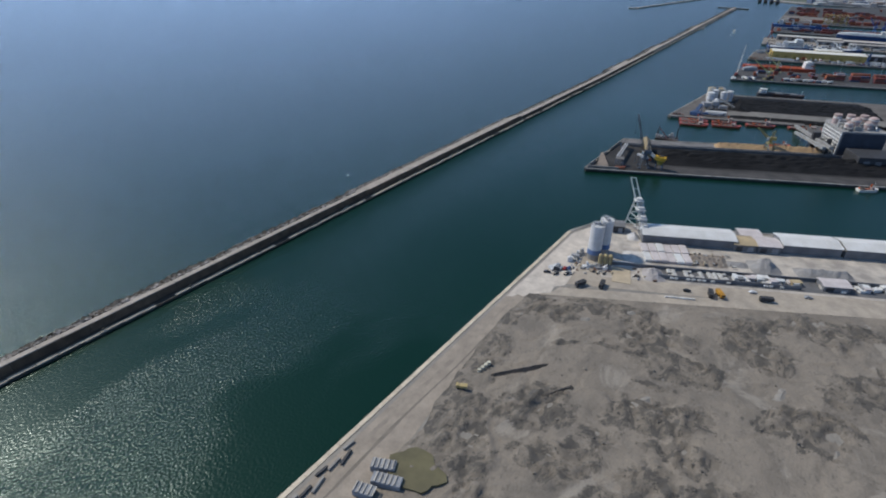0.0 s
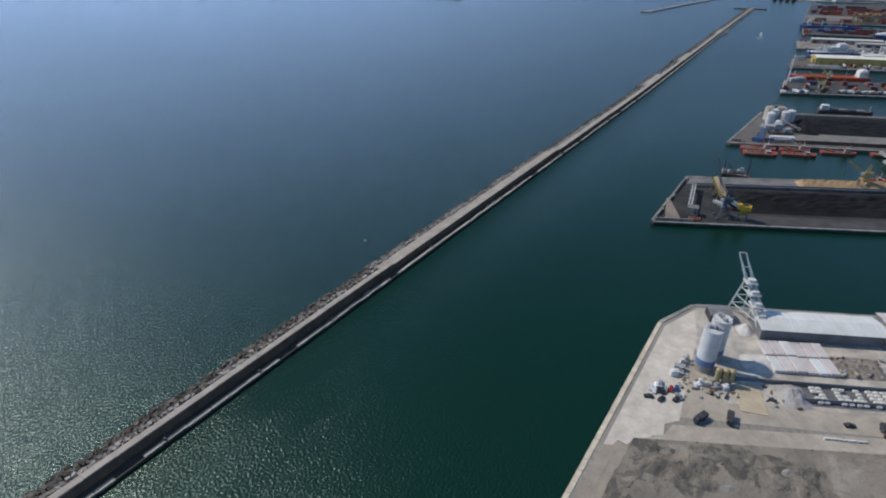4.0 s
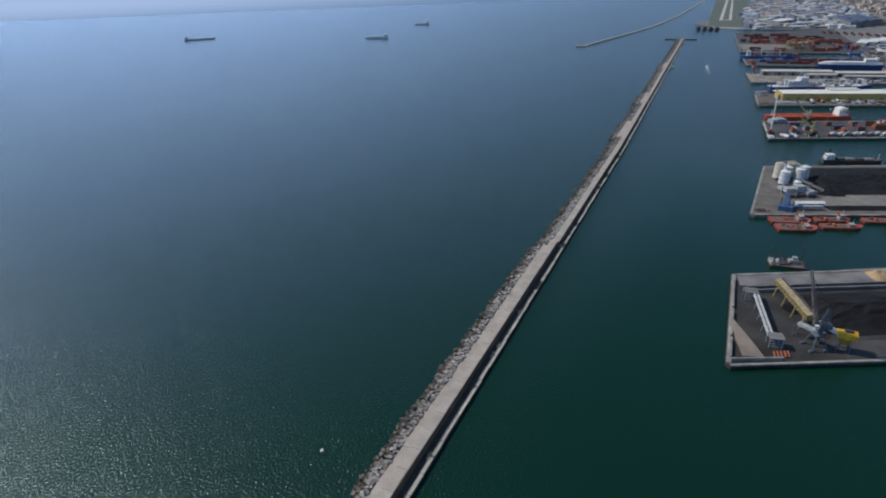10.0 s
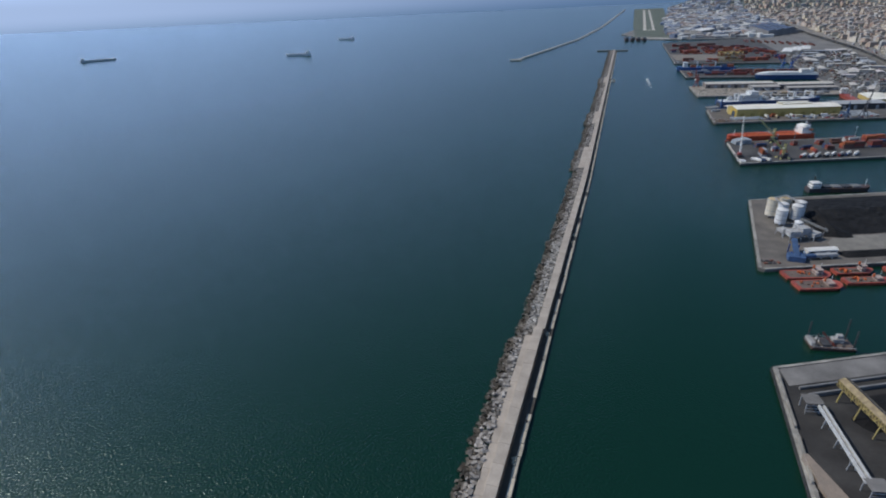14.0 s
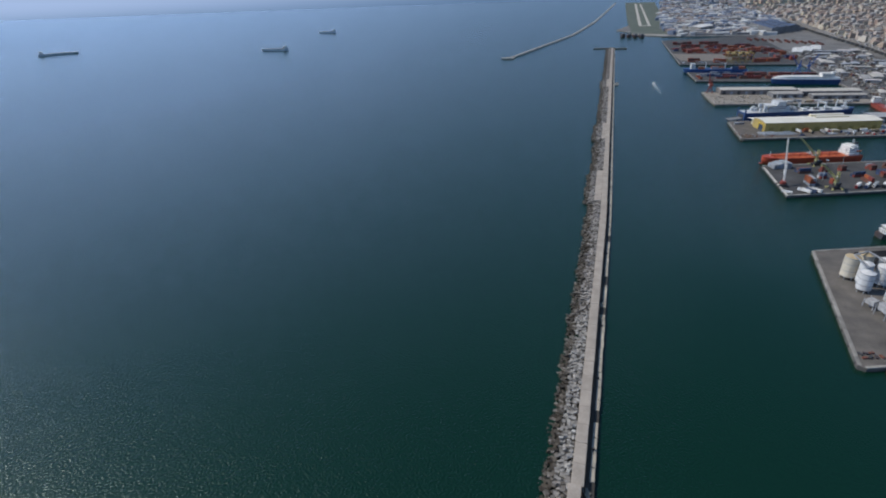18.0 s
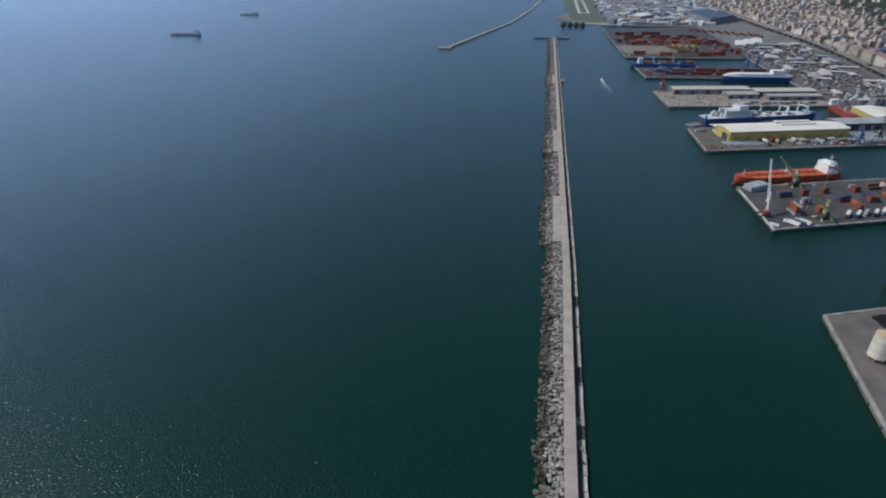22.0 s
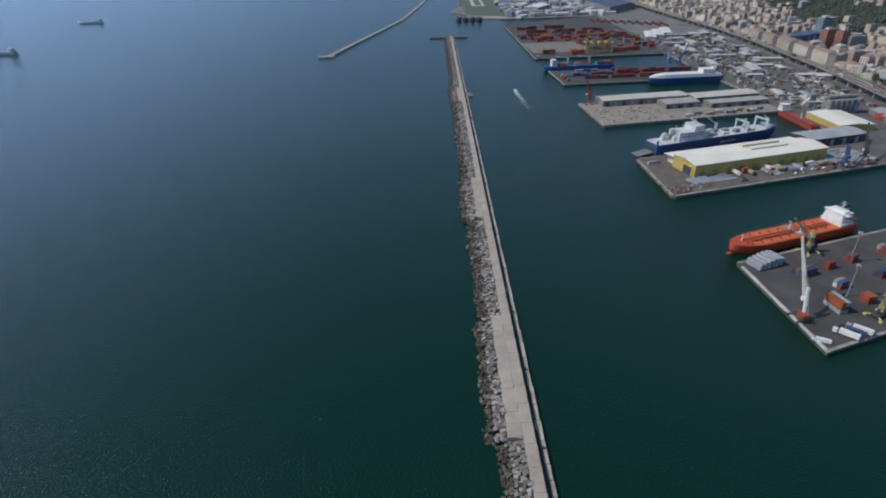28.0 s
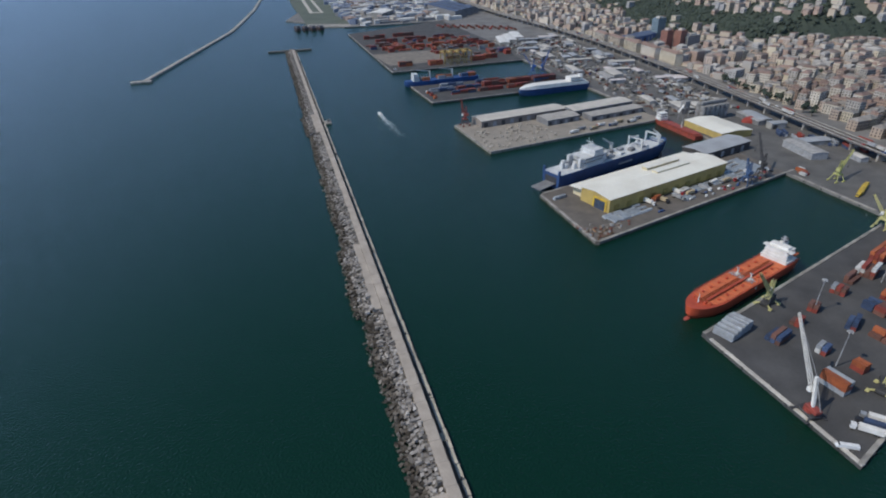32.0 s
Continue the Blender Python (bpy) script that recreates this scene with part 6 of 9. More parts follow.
for s, d, r, h in ((276, 160, 6.5, 12), (290, 150, 6, 12), (272, 130, 7, 8), (292, 120, 6.5, 9)):
    t = thing("storage_tank", P2.at(s, d, 2.5), "pale cylindrical storage tank at the power station", "tank", "storage tanks")
    bm = B()
    cyl(bm, 0, 0, 0, r, h, 22)
    part("shell", bm, mat("dull_tank", (0.42, 0.41, 0.39), (0.30, 0.29, 0.28), size=4), t)
    bm = B()
    cyl(bm, 0, 0, h, r, 1.4, 22, r * 0.3)
    part("roof", bm, GREYROOF0, t)
bm = B()
prism(bm, [P2.xy(238, 95.2), P2.xy(400, 95.2), P2.xy(400, 190), P2.xy(262, 190)], -6, 2.5)
solo("pavement", bm, mat("sooty_concrete", (0.15, 0.145, 0.14), (0.08, 0.078, 0.076), size=8, fine=1.0), ident(0, 0), "grey concrete ground round the power station", "pavement", kind="structure")
# ---- boats between the piers ----


def work_barge(m, L, W, label, rim, deckm):
    t = thing("work_barge", m, label, "barge", "work barges")
    bm = B()
    loft(bm, [[(x, -W / 2 * k, -1), (x, W / 2 * k, -1), (x, W / 2, 1.6), (x, -W / 2, 1.6)] for x, k in ((-L / 2, 0.8), (-L / 2 + 2, 1), (L / 2 - 2, 1), (L / 2, 0.8))])
    part("hull", bm, rim, t)
    bm = B()
    box(bm, 0, 0, 1.5, L - 1.4, W - 1.4, 0.2)
    part("deck", bm, deckm, t)
    return t


bt = work_barge(ident(-113, 587, 0, 8), 22.5, 11.5, "dark work barge with tall steel legs beside the coal pier", RUSTHULL, DECK)
for x in (-9.6, 9.6):
    for y in (-4.9, 4.9):
        bm = B()
        cyl(bm, x, y, -2, 0.4, 15 + (x + y) * 0.15, 8)
        part("spud_leg", bm, DARKSTEEL, bt)
bm = B()
box(bm, 4, 1.5, 1.7, 6, 4, 2.8, bevel=0.2)
box(bm, 4.6, 1.5, 4.5, 3, 2.6, 2.2, bevel=0.15)
part("cabin", bm, GREYROOF0, bt)
bm = B()
loft(bm, [[(x, -w, 1.6), (x, w, 1.6), (x, w * 0.9, z), (x, -w * 0.9, z)] for x, w, z in ((-11.2, 4.2, 4.0), (-8.4, 4.6, 3.4))])
part("bow_house", bm, GREYROOF0, bt)
rb = random.Random(41)
for k in range(12):
    bm = B()
    box(bm, rb.uniform(-7.5, 8.5), rb.uniform(-4.2, 4.2), 1.68, rb.uniform(0.8, 3.0), rb.uniform(0.6, 1.6), rb.uniform(0.4, 1.6), rb.uniform(0, 90), bevel=0.06)
    part("deck_gear", bm, (DARKSTEEL, RUSTHULL, WALLGREY, SILOWHITE)[k % 4], bt)
for y in (-5.5, 5.5):
    bm = B()
    beam(bm, (-10.5, y, 2.7), (10.5, y, 2.7), 0.12)
    for k in range(8):
        beam(bm, (-10.5 + 3 * k, y, 1.6), (-10.5 + 3 * k, y, 2.7), 0.1)
    part("rail", bm, SILOWHITE, bt)
bm = B()
box(bm, -3, -1, 1.7, 5, 6, 1.2, bevel=0.2)
part("winch", bm, DARKSTEEL, bt)
bm = B()
lattice(bm, (1, -3, 2), (-8, -5, 12), 1.0, 0.18, 7, 0.5)
part("boom", bm, REDPAINT, bt)


def workboat(m, L, W, hullm, label, deckh=2, seed=0):
    t = thing("workboat", m, label, "boat", "workboats at the silo pier")
    part("hull", hull_bm(L, W, 2.0, draft=1, bow=0.28, sheer=0.5), hullm, t)
    bm = B()
    box(bm, L * 0.42, 0, 1.75, L * 0.7, W * 0.78, 0.32)
    part("deck", bm, DECK, t)
    bm = B()
    deckhouse(bm, L * 0.72, 0, 2.05, L * 0.13, W * 0.48, deckh, 2.1)
    h = part("deckhouse", bm, mat("weathered_white", (0.46, 0.40, 0.37), (0.26, 0.16, 0.13), size=2, fine=0.4), t)
    bm = B()
    window_band(bm, L * 0.72, 0, 2.05, L * 0.13, W * 0.48, deckh, 2.1, 1.6)
    part("windows", bm, GLASS, h)
    bm = B()
    cyl(bm, L * 0.62, 0, 2 + deckh * 2.3, 0.7, 2.2, 8)
    part("funnel", bm, ORANGE, t)
    bm = B()
    cyl(bm, L * 0.76, 0, 2 + deckh * 2.3, 0.12, 4, 6)
    part("mast", bm, WHITE, t)
    bm = B()
    rg = random.Random(int(L * 100 + W * 7))
    for k in range(4):
        box(bm, L * rg.uniform(0.10, 0.58), rg.uniform(-0.28, 0.28) * W, 2.06, rg.uniform(1.0, 4.2), rg.uniform(0.7, 1.6), rg.uniform(0.5, 1.7), rg.uniform(0, 90), bevel=0.08)
    part("deck_gear", bm, ORANGE, t, kind="stuff")
    bm = B()
    for k in range(9):
        box(bm, L * rg.uniform(0.08, 0.60), rg.uniform(-0.3, 0.3) * W, 2.06, rg.uniform(0.5, 2.4), rg.uniform(0.4, 1.2), rg.uniform(0.3, 1.3), rg.uniform(0, 90), bevel=0.05)
    part("deck_stores", bm, mat("sooty_gear", (0.16, 0.12, 0.10), (0.05, 0.045, 0.042), size=1.5, fine=0.4), t, kind="stuff")
    return t


SHIPRED = mat("workboat_red", (0.35, 0.070, 0.048), (0.19, 0.050, 0.040), rough=0.55, size=4, bump=0.1)
workboat(P3.at(12, -7.5, 0, -4), 31, 12.5, SHIPRED, "red workboat with orange gear moored at the silo pier", 2)
workboat(P3.at(11, -22.5, 0, -3), 30, 13, SHIPRED, "red workboat with orange gear moored outside another", 1)
workboat(P3.at(48, -6.5, 0, -3), 26, 9, SHIPRED, "red tug moored at the silo pier", 2)
workboat(P3.at(46, -20, 0, -3), 30, 9, SHIPRED, "slender red launch moored outside the tug", 1)
workboat(P3.at(84, -8, 0, -3), 30, 9, SHIPRED, "long red workboat moored at the silo pier", 2)
workboat(P3.at(128, -7, 0, -3), 34, 9, mat("old_red_hull", (0.26, 0.07, 0.05), (0.18, 0.06, 0.05), size=4), "long rusty workboat moored at the silo pier", 1)
workboat(P2.at(226, -7, 0, 5), 16, 6, WHITE, "small white boat moored under the coal pier", 1)
workboat(P2.at(196, 103, 0, 0), 18, 7, ORANGE, "bright orange boat moored behind the ore heaps", 1)

# ---- silo pier ----
p = PIERS["pier_silos"]
edge_stones(p, P3.xy(3, 0), P3.xy(250, 0), step=9)
edge_stones(p, P3.xy(63, 131.5), P3.xy(0.3, 3), step=8, w=2.0)
edge_stones(p, P3.xy(250, 134), P3.xy(64, 131.7), step=9)
CREAM_SILO = mat("cream_silo", (0.60, 0.54, 0.43), (0.48, 0.43, 0.35), rough=0.6, size=5, bump=0.1)
SILOS = ((57, 73.5, 4.3, 14), (59.5, 91, 4.6, 16.5), (63, 82.5, 3.9, 15.5), (73, 79, 4.3, 14.5), (72.5, 95, 4.6, 15.5), (81.5, 88, 4.3, 14), (61, 57, 3.2, 9.5))
for k, (s, d, r, h) in enumerate(SILOS):
    t = thing("grain_silo", P3.at(s, d, 2.5, 30 * k), "pale cylindrical grain silo with a railed roof", "silo", "grain silos")
    for a in range(6):
        bm = B()
        beam(bm, (r * 0.85 * math.cos(a * 1.047), r * 0.85 * math.sin(a * 1.047), 0), (r * 0.85 * math.cos(a * 1.047), r * 0.85 * math.sin(a * 1.047), 2.6), 0.5)
        part("leg", bm, GREYSTEEL, t)
    bm = B()
    cyl(bm, 0, 0, 2.4, r, h - 2.4, 24)
    part("drum", bm, CREAM_SILO if k in (1, 4) else SILOWHITE, t, smooth=False)
    bm = B()
    cyl(bm, 0, 0, h, r, 1.2, 24, r * 0.25)
    part("roof", bm, TANROOF if k in (1, 4) else SILOWHITE, t)
    for z in (h * 0.4, h * 0.7, h - 0.5):
        bm = B()
        cyl(bm, 0, 0, z, r + 0.12, 0.3, 24)
        part("band", bm, GREYSTEEL, t)
    bm = B()
    beam(bm, (r + 0.2, -0.4, 0), (r + 0.2, -0.4, h + 1), 0.14)
    beam(bm, (r + 0.2, 0.4, 0), (r + 0.2, 0.4, h + 1), 0.14)
    part("ladder", bm, GREYSTEEL, t)
for a, b in (((57, 73.5), (59.5, 91)), ((73, 79), (72.5, 95)), ((59.5, 91), (72.5, 95))):
    bm = B()
    beam(bm, (*P3.xy(*a), 20.0), (*P3.xy(*b), 20.0), 0.9, 0.8)
    solo("silo_gallery", bm, GREYSTEEL, ident(0, 0), "slim grey conveyor gallery across the silo tops", "gallery", "silo galleries")
LOADBLUE = mat("loader_blue", (0.055, 0.105, 0.21), (0.04, 0.07, 0.14), rough=0.6, size=3)
t = thing("ship_loader", P3.at(33, 14, 2.5, 66), "blue inclined ship loader on the silo pier", "loader")
for y in (-3, 3):
    bm = B()
    beam(bm, (-3, y, 0), (0, y, 5), 0.8)
    part("leg", bm, BLUE, t)
    bm = B()
    beam(bm, (11, y, 0), (10, y, 6.6), 0.8)
    part("leg", bm, BLUE, t)
bm = B()
beam(bm, (-5, 0, 3.5), (15, 0, 9.0), 3.4, 2.0)
part("gallery", bm, LOADBLUE, t)
bm = B()
box(bm, -3, 0, 0, 8, 11, 4.2, bevel=0.2)
part("hopper_house", bm, LOADBLUE, t)
t = thing("quay_conveyor", P3.at(38, 11.5, 2.5), "low blue and grey conveyor along the quay edge", "conveyor")
for k in range(3):
    bm = B()
    box(bm, 4 + 8 * k, 0, 1.6, 7.8, 3.4, 2.2, bevel=0.15)
    part("section", bm, LOADBLUE if k == 0 else GREYSTEEL, t)
    bm = B()
    box(bm, 4 + 8 * k, 0, 0, 0.6, 3.0, 1.7)
    part("trestle", bm, GREYSTEEL, t)
for k, (s, d, L, W, H) in enumerate(((49, 44, 9, 8, 9), (58, 46, 8, 8, 10.5), (48, 55, 6, 6, 6), (66, 44, 10, 7, 6))):
    t = thing("process_tower", P3.at(s, d, 2.5, 8 * k), "grey-white steel process tower beside the silos", "tower", "process towers")
    for x in (-L / 2, L / 2):
        for y in (-W / 2, W / 2):
            bm = B()
            beam(bm, (x, y, 0), (x, y, H), 0.45)
            part("post", bm, GREYSTEEL, t)
    bm = B()
    box(bm, 0, 0, H * 0.45, L * 0.9, W * 0.9, H * 0.5, bevel=0.2)
    part("cladding", bm, mat("dusty_cladding", (0.40, 0.40, 0.40), (0.25, 0.25, 0.26), size=3, fine=0.8), t)
    bm = B()
    cyl(bm, 0, 0, 0.8, 0.6, H * 0.4, 10, min(L, W) * 0.4)
    part("cone", bm, GREYSTEEL, t)
t = thing("inclined_conveyor", ident(0, 0), "white conveyor gallery sloping down from the process towers", "conveyor")
bm = B()
beam(bm, (*P3.xy(66, 62), 12), (*P3.xy(82, 51), 5.5), 1.7, 1.5)
part("gallery", bm, RIBWALL, t)
bm = B()
beam(bm, (*P3.xy(80, 52), 2.5), (*P3.xy(80, 51.5), 8), 0.5)
part("trestle", bm, GREYSTEEL, t)
shed("white_shed", P3.at(44, 19, 2.5), 22, 5, 4.0, 0.6, ROOFW, SILOWHITE, "narrow white shed on the silo pier", "", 3)
spoil_heap("coal_heap", P3.at(167, 87, 2.5, 0), 158, 80, 6, COAL, "broad black heap of coal behind the silos", ridge=0.94, seed=61, n=22)
bm = B()
prism(bm, [P3.xy(70, 22), P3.xy(250, 22), P3.xy(250, 46), P3.xy(84, 46), P3.xy(72, 36)], 2.2, 2.54)
solo("road", bm, mat("dusty_pier_road", (0.24, 0.225, 0.20), (0.13, 0.122, 0.112), size=7, fine=1.0, spread=0.8), ident(0, 0), "pale dusty road between the coal heaps of the pier", "road", kind="structure")
spoil_heap("coal_heap", P3.at(150, 15.5, 2.5, 0), 164, 12, 2.4, COAL, "long low black coal heap along the pier", ridge=0.93, seed=62, n=16)
spoil_heap("coal_heap", P3.at(90, 60, 2.5, 75), 34, 26, 3.6, COAL, "black tongue of coal running out towards the silos", ridge=0.5, seed=63)
for k in range(7):
    bm = B()
    box(bm, 0, 0, 0, 2.8, 1.4, 1.0, bevel=0.1)
    solo("scrap_bale", bm, (mat("rusty_scrap", (0.22, 0.075, 0.05), (0.11, 0.06, 0.05), size=1.5, fine=0.4), DARKSTEEL, RUSTHULL)[k % 3], P3.at(8 + 3.2 * (k % 4), 8 + 3.6 * (k // 4), 2.52, 30 * k), "small rusty bale at the corner of the silo pier", "bale", "bales on the silo pier")
t = thing("coaster", P3.at(131, 152, 0, -5), "dark coaster with white wheelhouse moored at the silo pier", "ship")
part("hull", hull_bm(57, 10, 4.2, bow=0.16, sheer=0.3), RUSTHULL, t)
bm = B()
deckhouse(bm, 6, 0, 4.2, 8, 7.4, 2)
h = part("superstructure", bm, WHITE, t)
bm = B()
window_band(bm, 6, 0, 4.2, 8, 7.4, 2)
part("windows", bm, GLASS, h)
for k in range(4):
    bm = B()
    box(bm, 17 + 9 * k, 0, 4.2, 8, 7, 1.5, bevel=0.2)
    part("hatch_cover", bm, WALLGREY if k % 2 else DARKSTEEL, t)
bm = B()
cyl(bm, 5, 0, 12, 0.9, 4, 10)
part("funnel", bm, DARKSTEEL, t)
bm = B()
cyl(bm, 53, 0, 4.2, 0.2, 7, 6)
part("mast", bm, WHITE, t)

# ---- container pier with the orange tanker ----
p = PIERS["pier_containers"]
edge_stones(p, P4.xy(0, 0), P4.xy(250, 0), step=8, w=2.0)
edge_stones(p, P4.xy(26, 83), P4.xy(0, 0), step=6.5, w=1.9, h=0.3, stone=PALE_CONCRETE)
edge_stones(p, P4.xy(250, 82), P4.xy(62, 87), step=8, w=2.0)
edge_stones(p, P4.xy(62, 87), P4.xy(28, 88.3), step=8, w=2.0)
for k in range(6):
    bm = B()
    box(bm, 0, 0, 0, 2.7, 11.5, 7.2 - 0.7 * abs(3.4 - k), bevel=0.35, tilt=(0, 8))
    solo("steel_hatch", bm, CCOL["grey"], P4.at(33.5 + 3.3 * k, 79.5, 2.5, 1), "tall stack of grey ribbed steel hatch covers", "steel stack", "hatch covers on the pier")
stack(P4, 55, 61.5, 0, 3, 1, 2, ("brown", "grey", "red", "blue"), seed=1)
stack(P4, 76, 61.5, 0, 2, 1, 2, ("red", "brown"), 6.1, seed=2)
stack(P4, 97, 62, 8, 2, 1, 2, ("red", "brown"), 6.1, seed=3)
stack(P4, 127, 61, 4, 3, 1, 2, ("red", "grey", "red", "brown"), 6.1, seed=4)
stack(P4, 148, 62, 0, 2, 1, 2, ("brown", "red"), seed=5)
stack(P4, 164, 60, 4, 4, 1, 3, ("red", "brown", "white"), seed=6)
stack(P4, 194, 62, 0, 3, 2, 3, ("red", "brown", "orange"), seed=7)
stack(P4, 224, 60, 0, 3, 2, 3, ("red", "brown", "orange"), seed=8)
stack(P4, 62, 42, 0, 2, 1, 2, ("grey", "blue", "red", "white"), 6.1, seed=9)
stack(P4, 99, 42.5, 10, 2, 2, 2, ("blue", "red", "blue"), 6.1, seed=10)
stack(P4, 39, 27, 80, 2, 1, 3, ("orange", "red", "orange", "grey"), seed=11)
stack(P4, 62, 25, 80, 2, 1, 2, ("orange", "red"), 6.1, seed=12)
stack(P4, 124, 40, 80, 3, 2, 2, ("red", "brown", "orange", "blue"), 6.1, seed=13)
stack(P4, 152, 40, 0, 3, 2, 3, ("red", "orange", "brown"), seed=14)
stack(P4, 185, 40, 0, 3, 2, 3, ("red", "brown", "blue"), seed=15)
stack(P4, 216, 38, 0, 3, 2, 3, ("brown", "red", "blue"), seed=16)
stack(P4, 97, 27, 80, 2, 2, 2, ("brown", "red", "orange"), 6.1, seed=17)
rnd = random.Random(3)
for k in range(11):
    lorry(P4.at((19, 24, 29)[k] if k < 3 else 74 + 8.5 * (k - 3), 10 if k < 3 else 9 + (k % 2) * 1.2, 2.5, -66 if k < 3 else 38), CARCOLS[k % 5], (WHITE, CCOL["blue"] if k < 3 else WHITE, GREYSTEEL if k > 3 else WHITE)[k % 3], "articulated lorry with long trailer parked on the pier", 9.5)
car(P4.at(5.6, 7, 2.5, 130), CARCOLS[0], "white van parked at the pier head", van=True)
car(P4.at(7.8, 4.5, 2.5, 130), CARCOLS[0], "white van parked at the pier head", van=True)
for s, d in ((95, 61), (56, 33), (160, 50), (215, 52)):
    lamp_mast(P4.at(s, d, 2.5))
CRY = mat("crane_yellow", (0.54, 0.50, 0.22), (0.38, 0.35, 0.16), rough=0.55, size=3, bump=0.1)


def slim_crane(m, paint, label, boom_to, h=17.0):
    """A wheeled quay crane: dark carriage on four outriggers, slender lattice tower, cab, boom and stays."""
    t = thing("quay_crane", m, label, "crane", "quay cranes")
    bm = B()
    box(bm, 0, 0, 1.0, 9, 4.4, 1.8, bevel=0.2)
    part("carriage", bm, DARKSTEEL, t)
    for x in (-5, 5):
        for y in (-4.5, 4.5):
            bm = B()
            beam(bm, (x * 0.7, y * 0.4, 1.7), (x, y, 1.0), 0.7)
            part("outrigger", bm, paint, t)
            bm = B()
            box(bm, x, y, 0, 2.0, 1.6, 1.1, bevel=0.1)
            part("outrigger_foot", bm, paint, t)
    for k in range(4):
        bm = B()
        pipe(bm, (-3.3 + 2.2 * k, -2.0, 0.8), (-3.3 + 2.2 * k, 2.0, 0.8), 0.8, 10)
        part("axle", bm, RUBBER, t)
    to = Vector(boom_to)
    flat = Vector((to.x, to.y, 0)).normalized()
    ang = math.degrees(math.atan2(flat.y, flat.x))
    bm = B()
    box(bm, -flat.x * 2, -flat.y * 2, 2.8, 7.5, 4.0, 2.6, ang, bevel=0.2)
    part("machinery_house", bm, DARKSTEEL, t)
    bm = B()
    lattice(bm, flat * 0.5 + Vector((0, 0, 4.5)), flat * 0.2 + Vector((0, 0, h)), 2.4, 0.36, 5, 1.6)
    part("tower", bm, paint, t)
    bm = B()
    box(bm, flat.x * 2.2, flat.y * 2.2, h * 0.62, 1.8, 1.8, 2.2, ang, bevel=0.15)
    part("operator_cab", bm, WHITE, t)
    foot = flat * 1.6 + Vector((0, 0, h * 0.6))
    bm = B()
    lattice(bm, foot, to, 1.7, 0.3, 14, 0.8)
    part("boom", bm, paint, t)
    for q in (foot.lerp(to, 0.93), -flat * 5 + Vector((0, 0, 5.4))):
        bm = B()
        pipe(bm, flat * 0.2 + Vector((0, 0, h)), q, 0.12, 5)
        part("stay", bm, DARKSTEEL, t)
    bm = B()
    pipe(bm, to, (to.x, to.y, to.z - 9), 0.09, 4)
    part("hoist_rope", bm, DARKSTEEL, t)
    bm = B()
    box(bm, to.x, to.y, to.z - 10, 0.8, 0.8, 1.1, bevel=0.1)
    part("hook_block", bm, DARKSTEEL, t)
    return t


slim_crane(P4.at(82, 81, 2.5), CRY, "pale yellow wheeled quay crane beside the orange tanker", (-24, -1, 31))
slim_crane(P4.at(54, 12, 2.5), CRY, "pale yellow wheeled quay crane with a long boom", (-27, -12, 29))
harbour_crane(P4.at(243, 80, 2.5), CRY, "yellow-green portal crane at the inner quay", (-4, 10, 24), 12)
# the white mobile harbour crane
t = thing("mobile_crane", P4.at(12, 26.5, 2.5, 66), "white mobile harbour crane with red carriage and tall lattice boom", "crane")
bm = B()
box(bm, 0, 0, 0.8, 9, 5.5, 1.4, bevel=0.2)
part("carriage", bm, DARKSTEEL, t)
for x in (-4.6, 4.6):
    for y in (-4.6, 4.6):
        bm = B()
        beam(bm, (x * 0.7, y * 0.5, 1.3), (x, y, 0.8), 0.6)
        box(bm, x, y, 0, 1.8, 1.8, 0.4)
        part("outrigger", bm, DARKSTEEL, t)
bm = B()
cyl(bm, 0, 0, 2.2, 2.6, 1.3, 16)
box(bm, -1.5, 0, 3.5, 6.4, 3.6, 2.0, bevel=0.2)
part("slewing_house", bm, mat("faded_red", (0.30, 0.06, 0.045), (0.20, 0.05, 0.04), rough=0.6, size=3), t)
bm = B()
beam(bm, (-1, 0, 5), (2.5, 0, 20), 1.3, 1.2)
part("tower", bm, WHITE, t)
bm = B()
box(bm, 3.2, 0, 11, 2.2, 2.2, 2.4, bevel=0.2)
part("operator_cab", bm, WHITE, t)
bm = B()
lattice(bm, (1.8, 0, 12), (20.5, 1, 42.5), 1.5, 0.2, 18, 0.7)
part("boom", bm, WHITE, t)
bm = B()
pipe(bm, (2.5, 0, 20), (19.8, 0.9, 41.4), 0.12, 5)
part("stay", bm, GREYSTEEL, t)
bm = B()
pipe(bm, (2.5, 0, 20), (-5, 0, 5.8), 0.16, 5)
part("stay", bm, GREYSTEEL, t)
# the tanker
TANKO = mat("tanker_orange", (0.50, 0.085, 0.036), (0.33, 0.055, 0.03), rough=0.55, size=9, fine=0.7, bump=0.1)
TANKD = mat("tanker_deck", (0.60, 0.165, 0.07), (0.42, 0.105, 0.05), rough=0.75, size=5, fine=0.6, spread=0.7)
t = thing("oil_tanker", P4.at(141, 99.8, 0, 178.5) @ Matrix.Diagonal((0.91, 0.95, 0.84, 1)), "orange oil tanker with white bridge moored at the pier", "ship")
part("hull", hull_bm(116, 20, 9, draft=2, bow=0.24, flare=0.3, sheer=0.12), TANKO, t)
bm = B()
loft(bm, [[(x, -w, 9.02), (x, w, 9.02), (x, w, 9.2), (x, -w, 9.2)] for x, w in ((2, 9.0), (86, 9.3), (97, 7.8), (106, 4.8))])
part("deck", bm, TANKD, t)
bm = B()
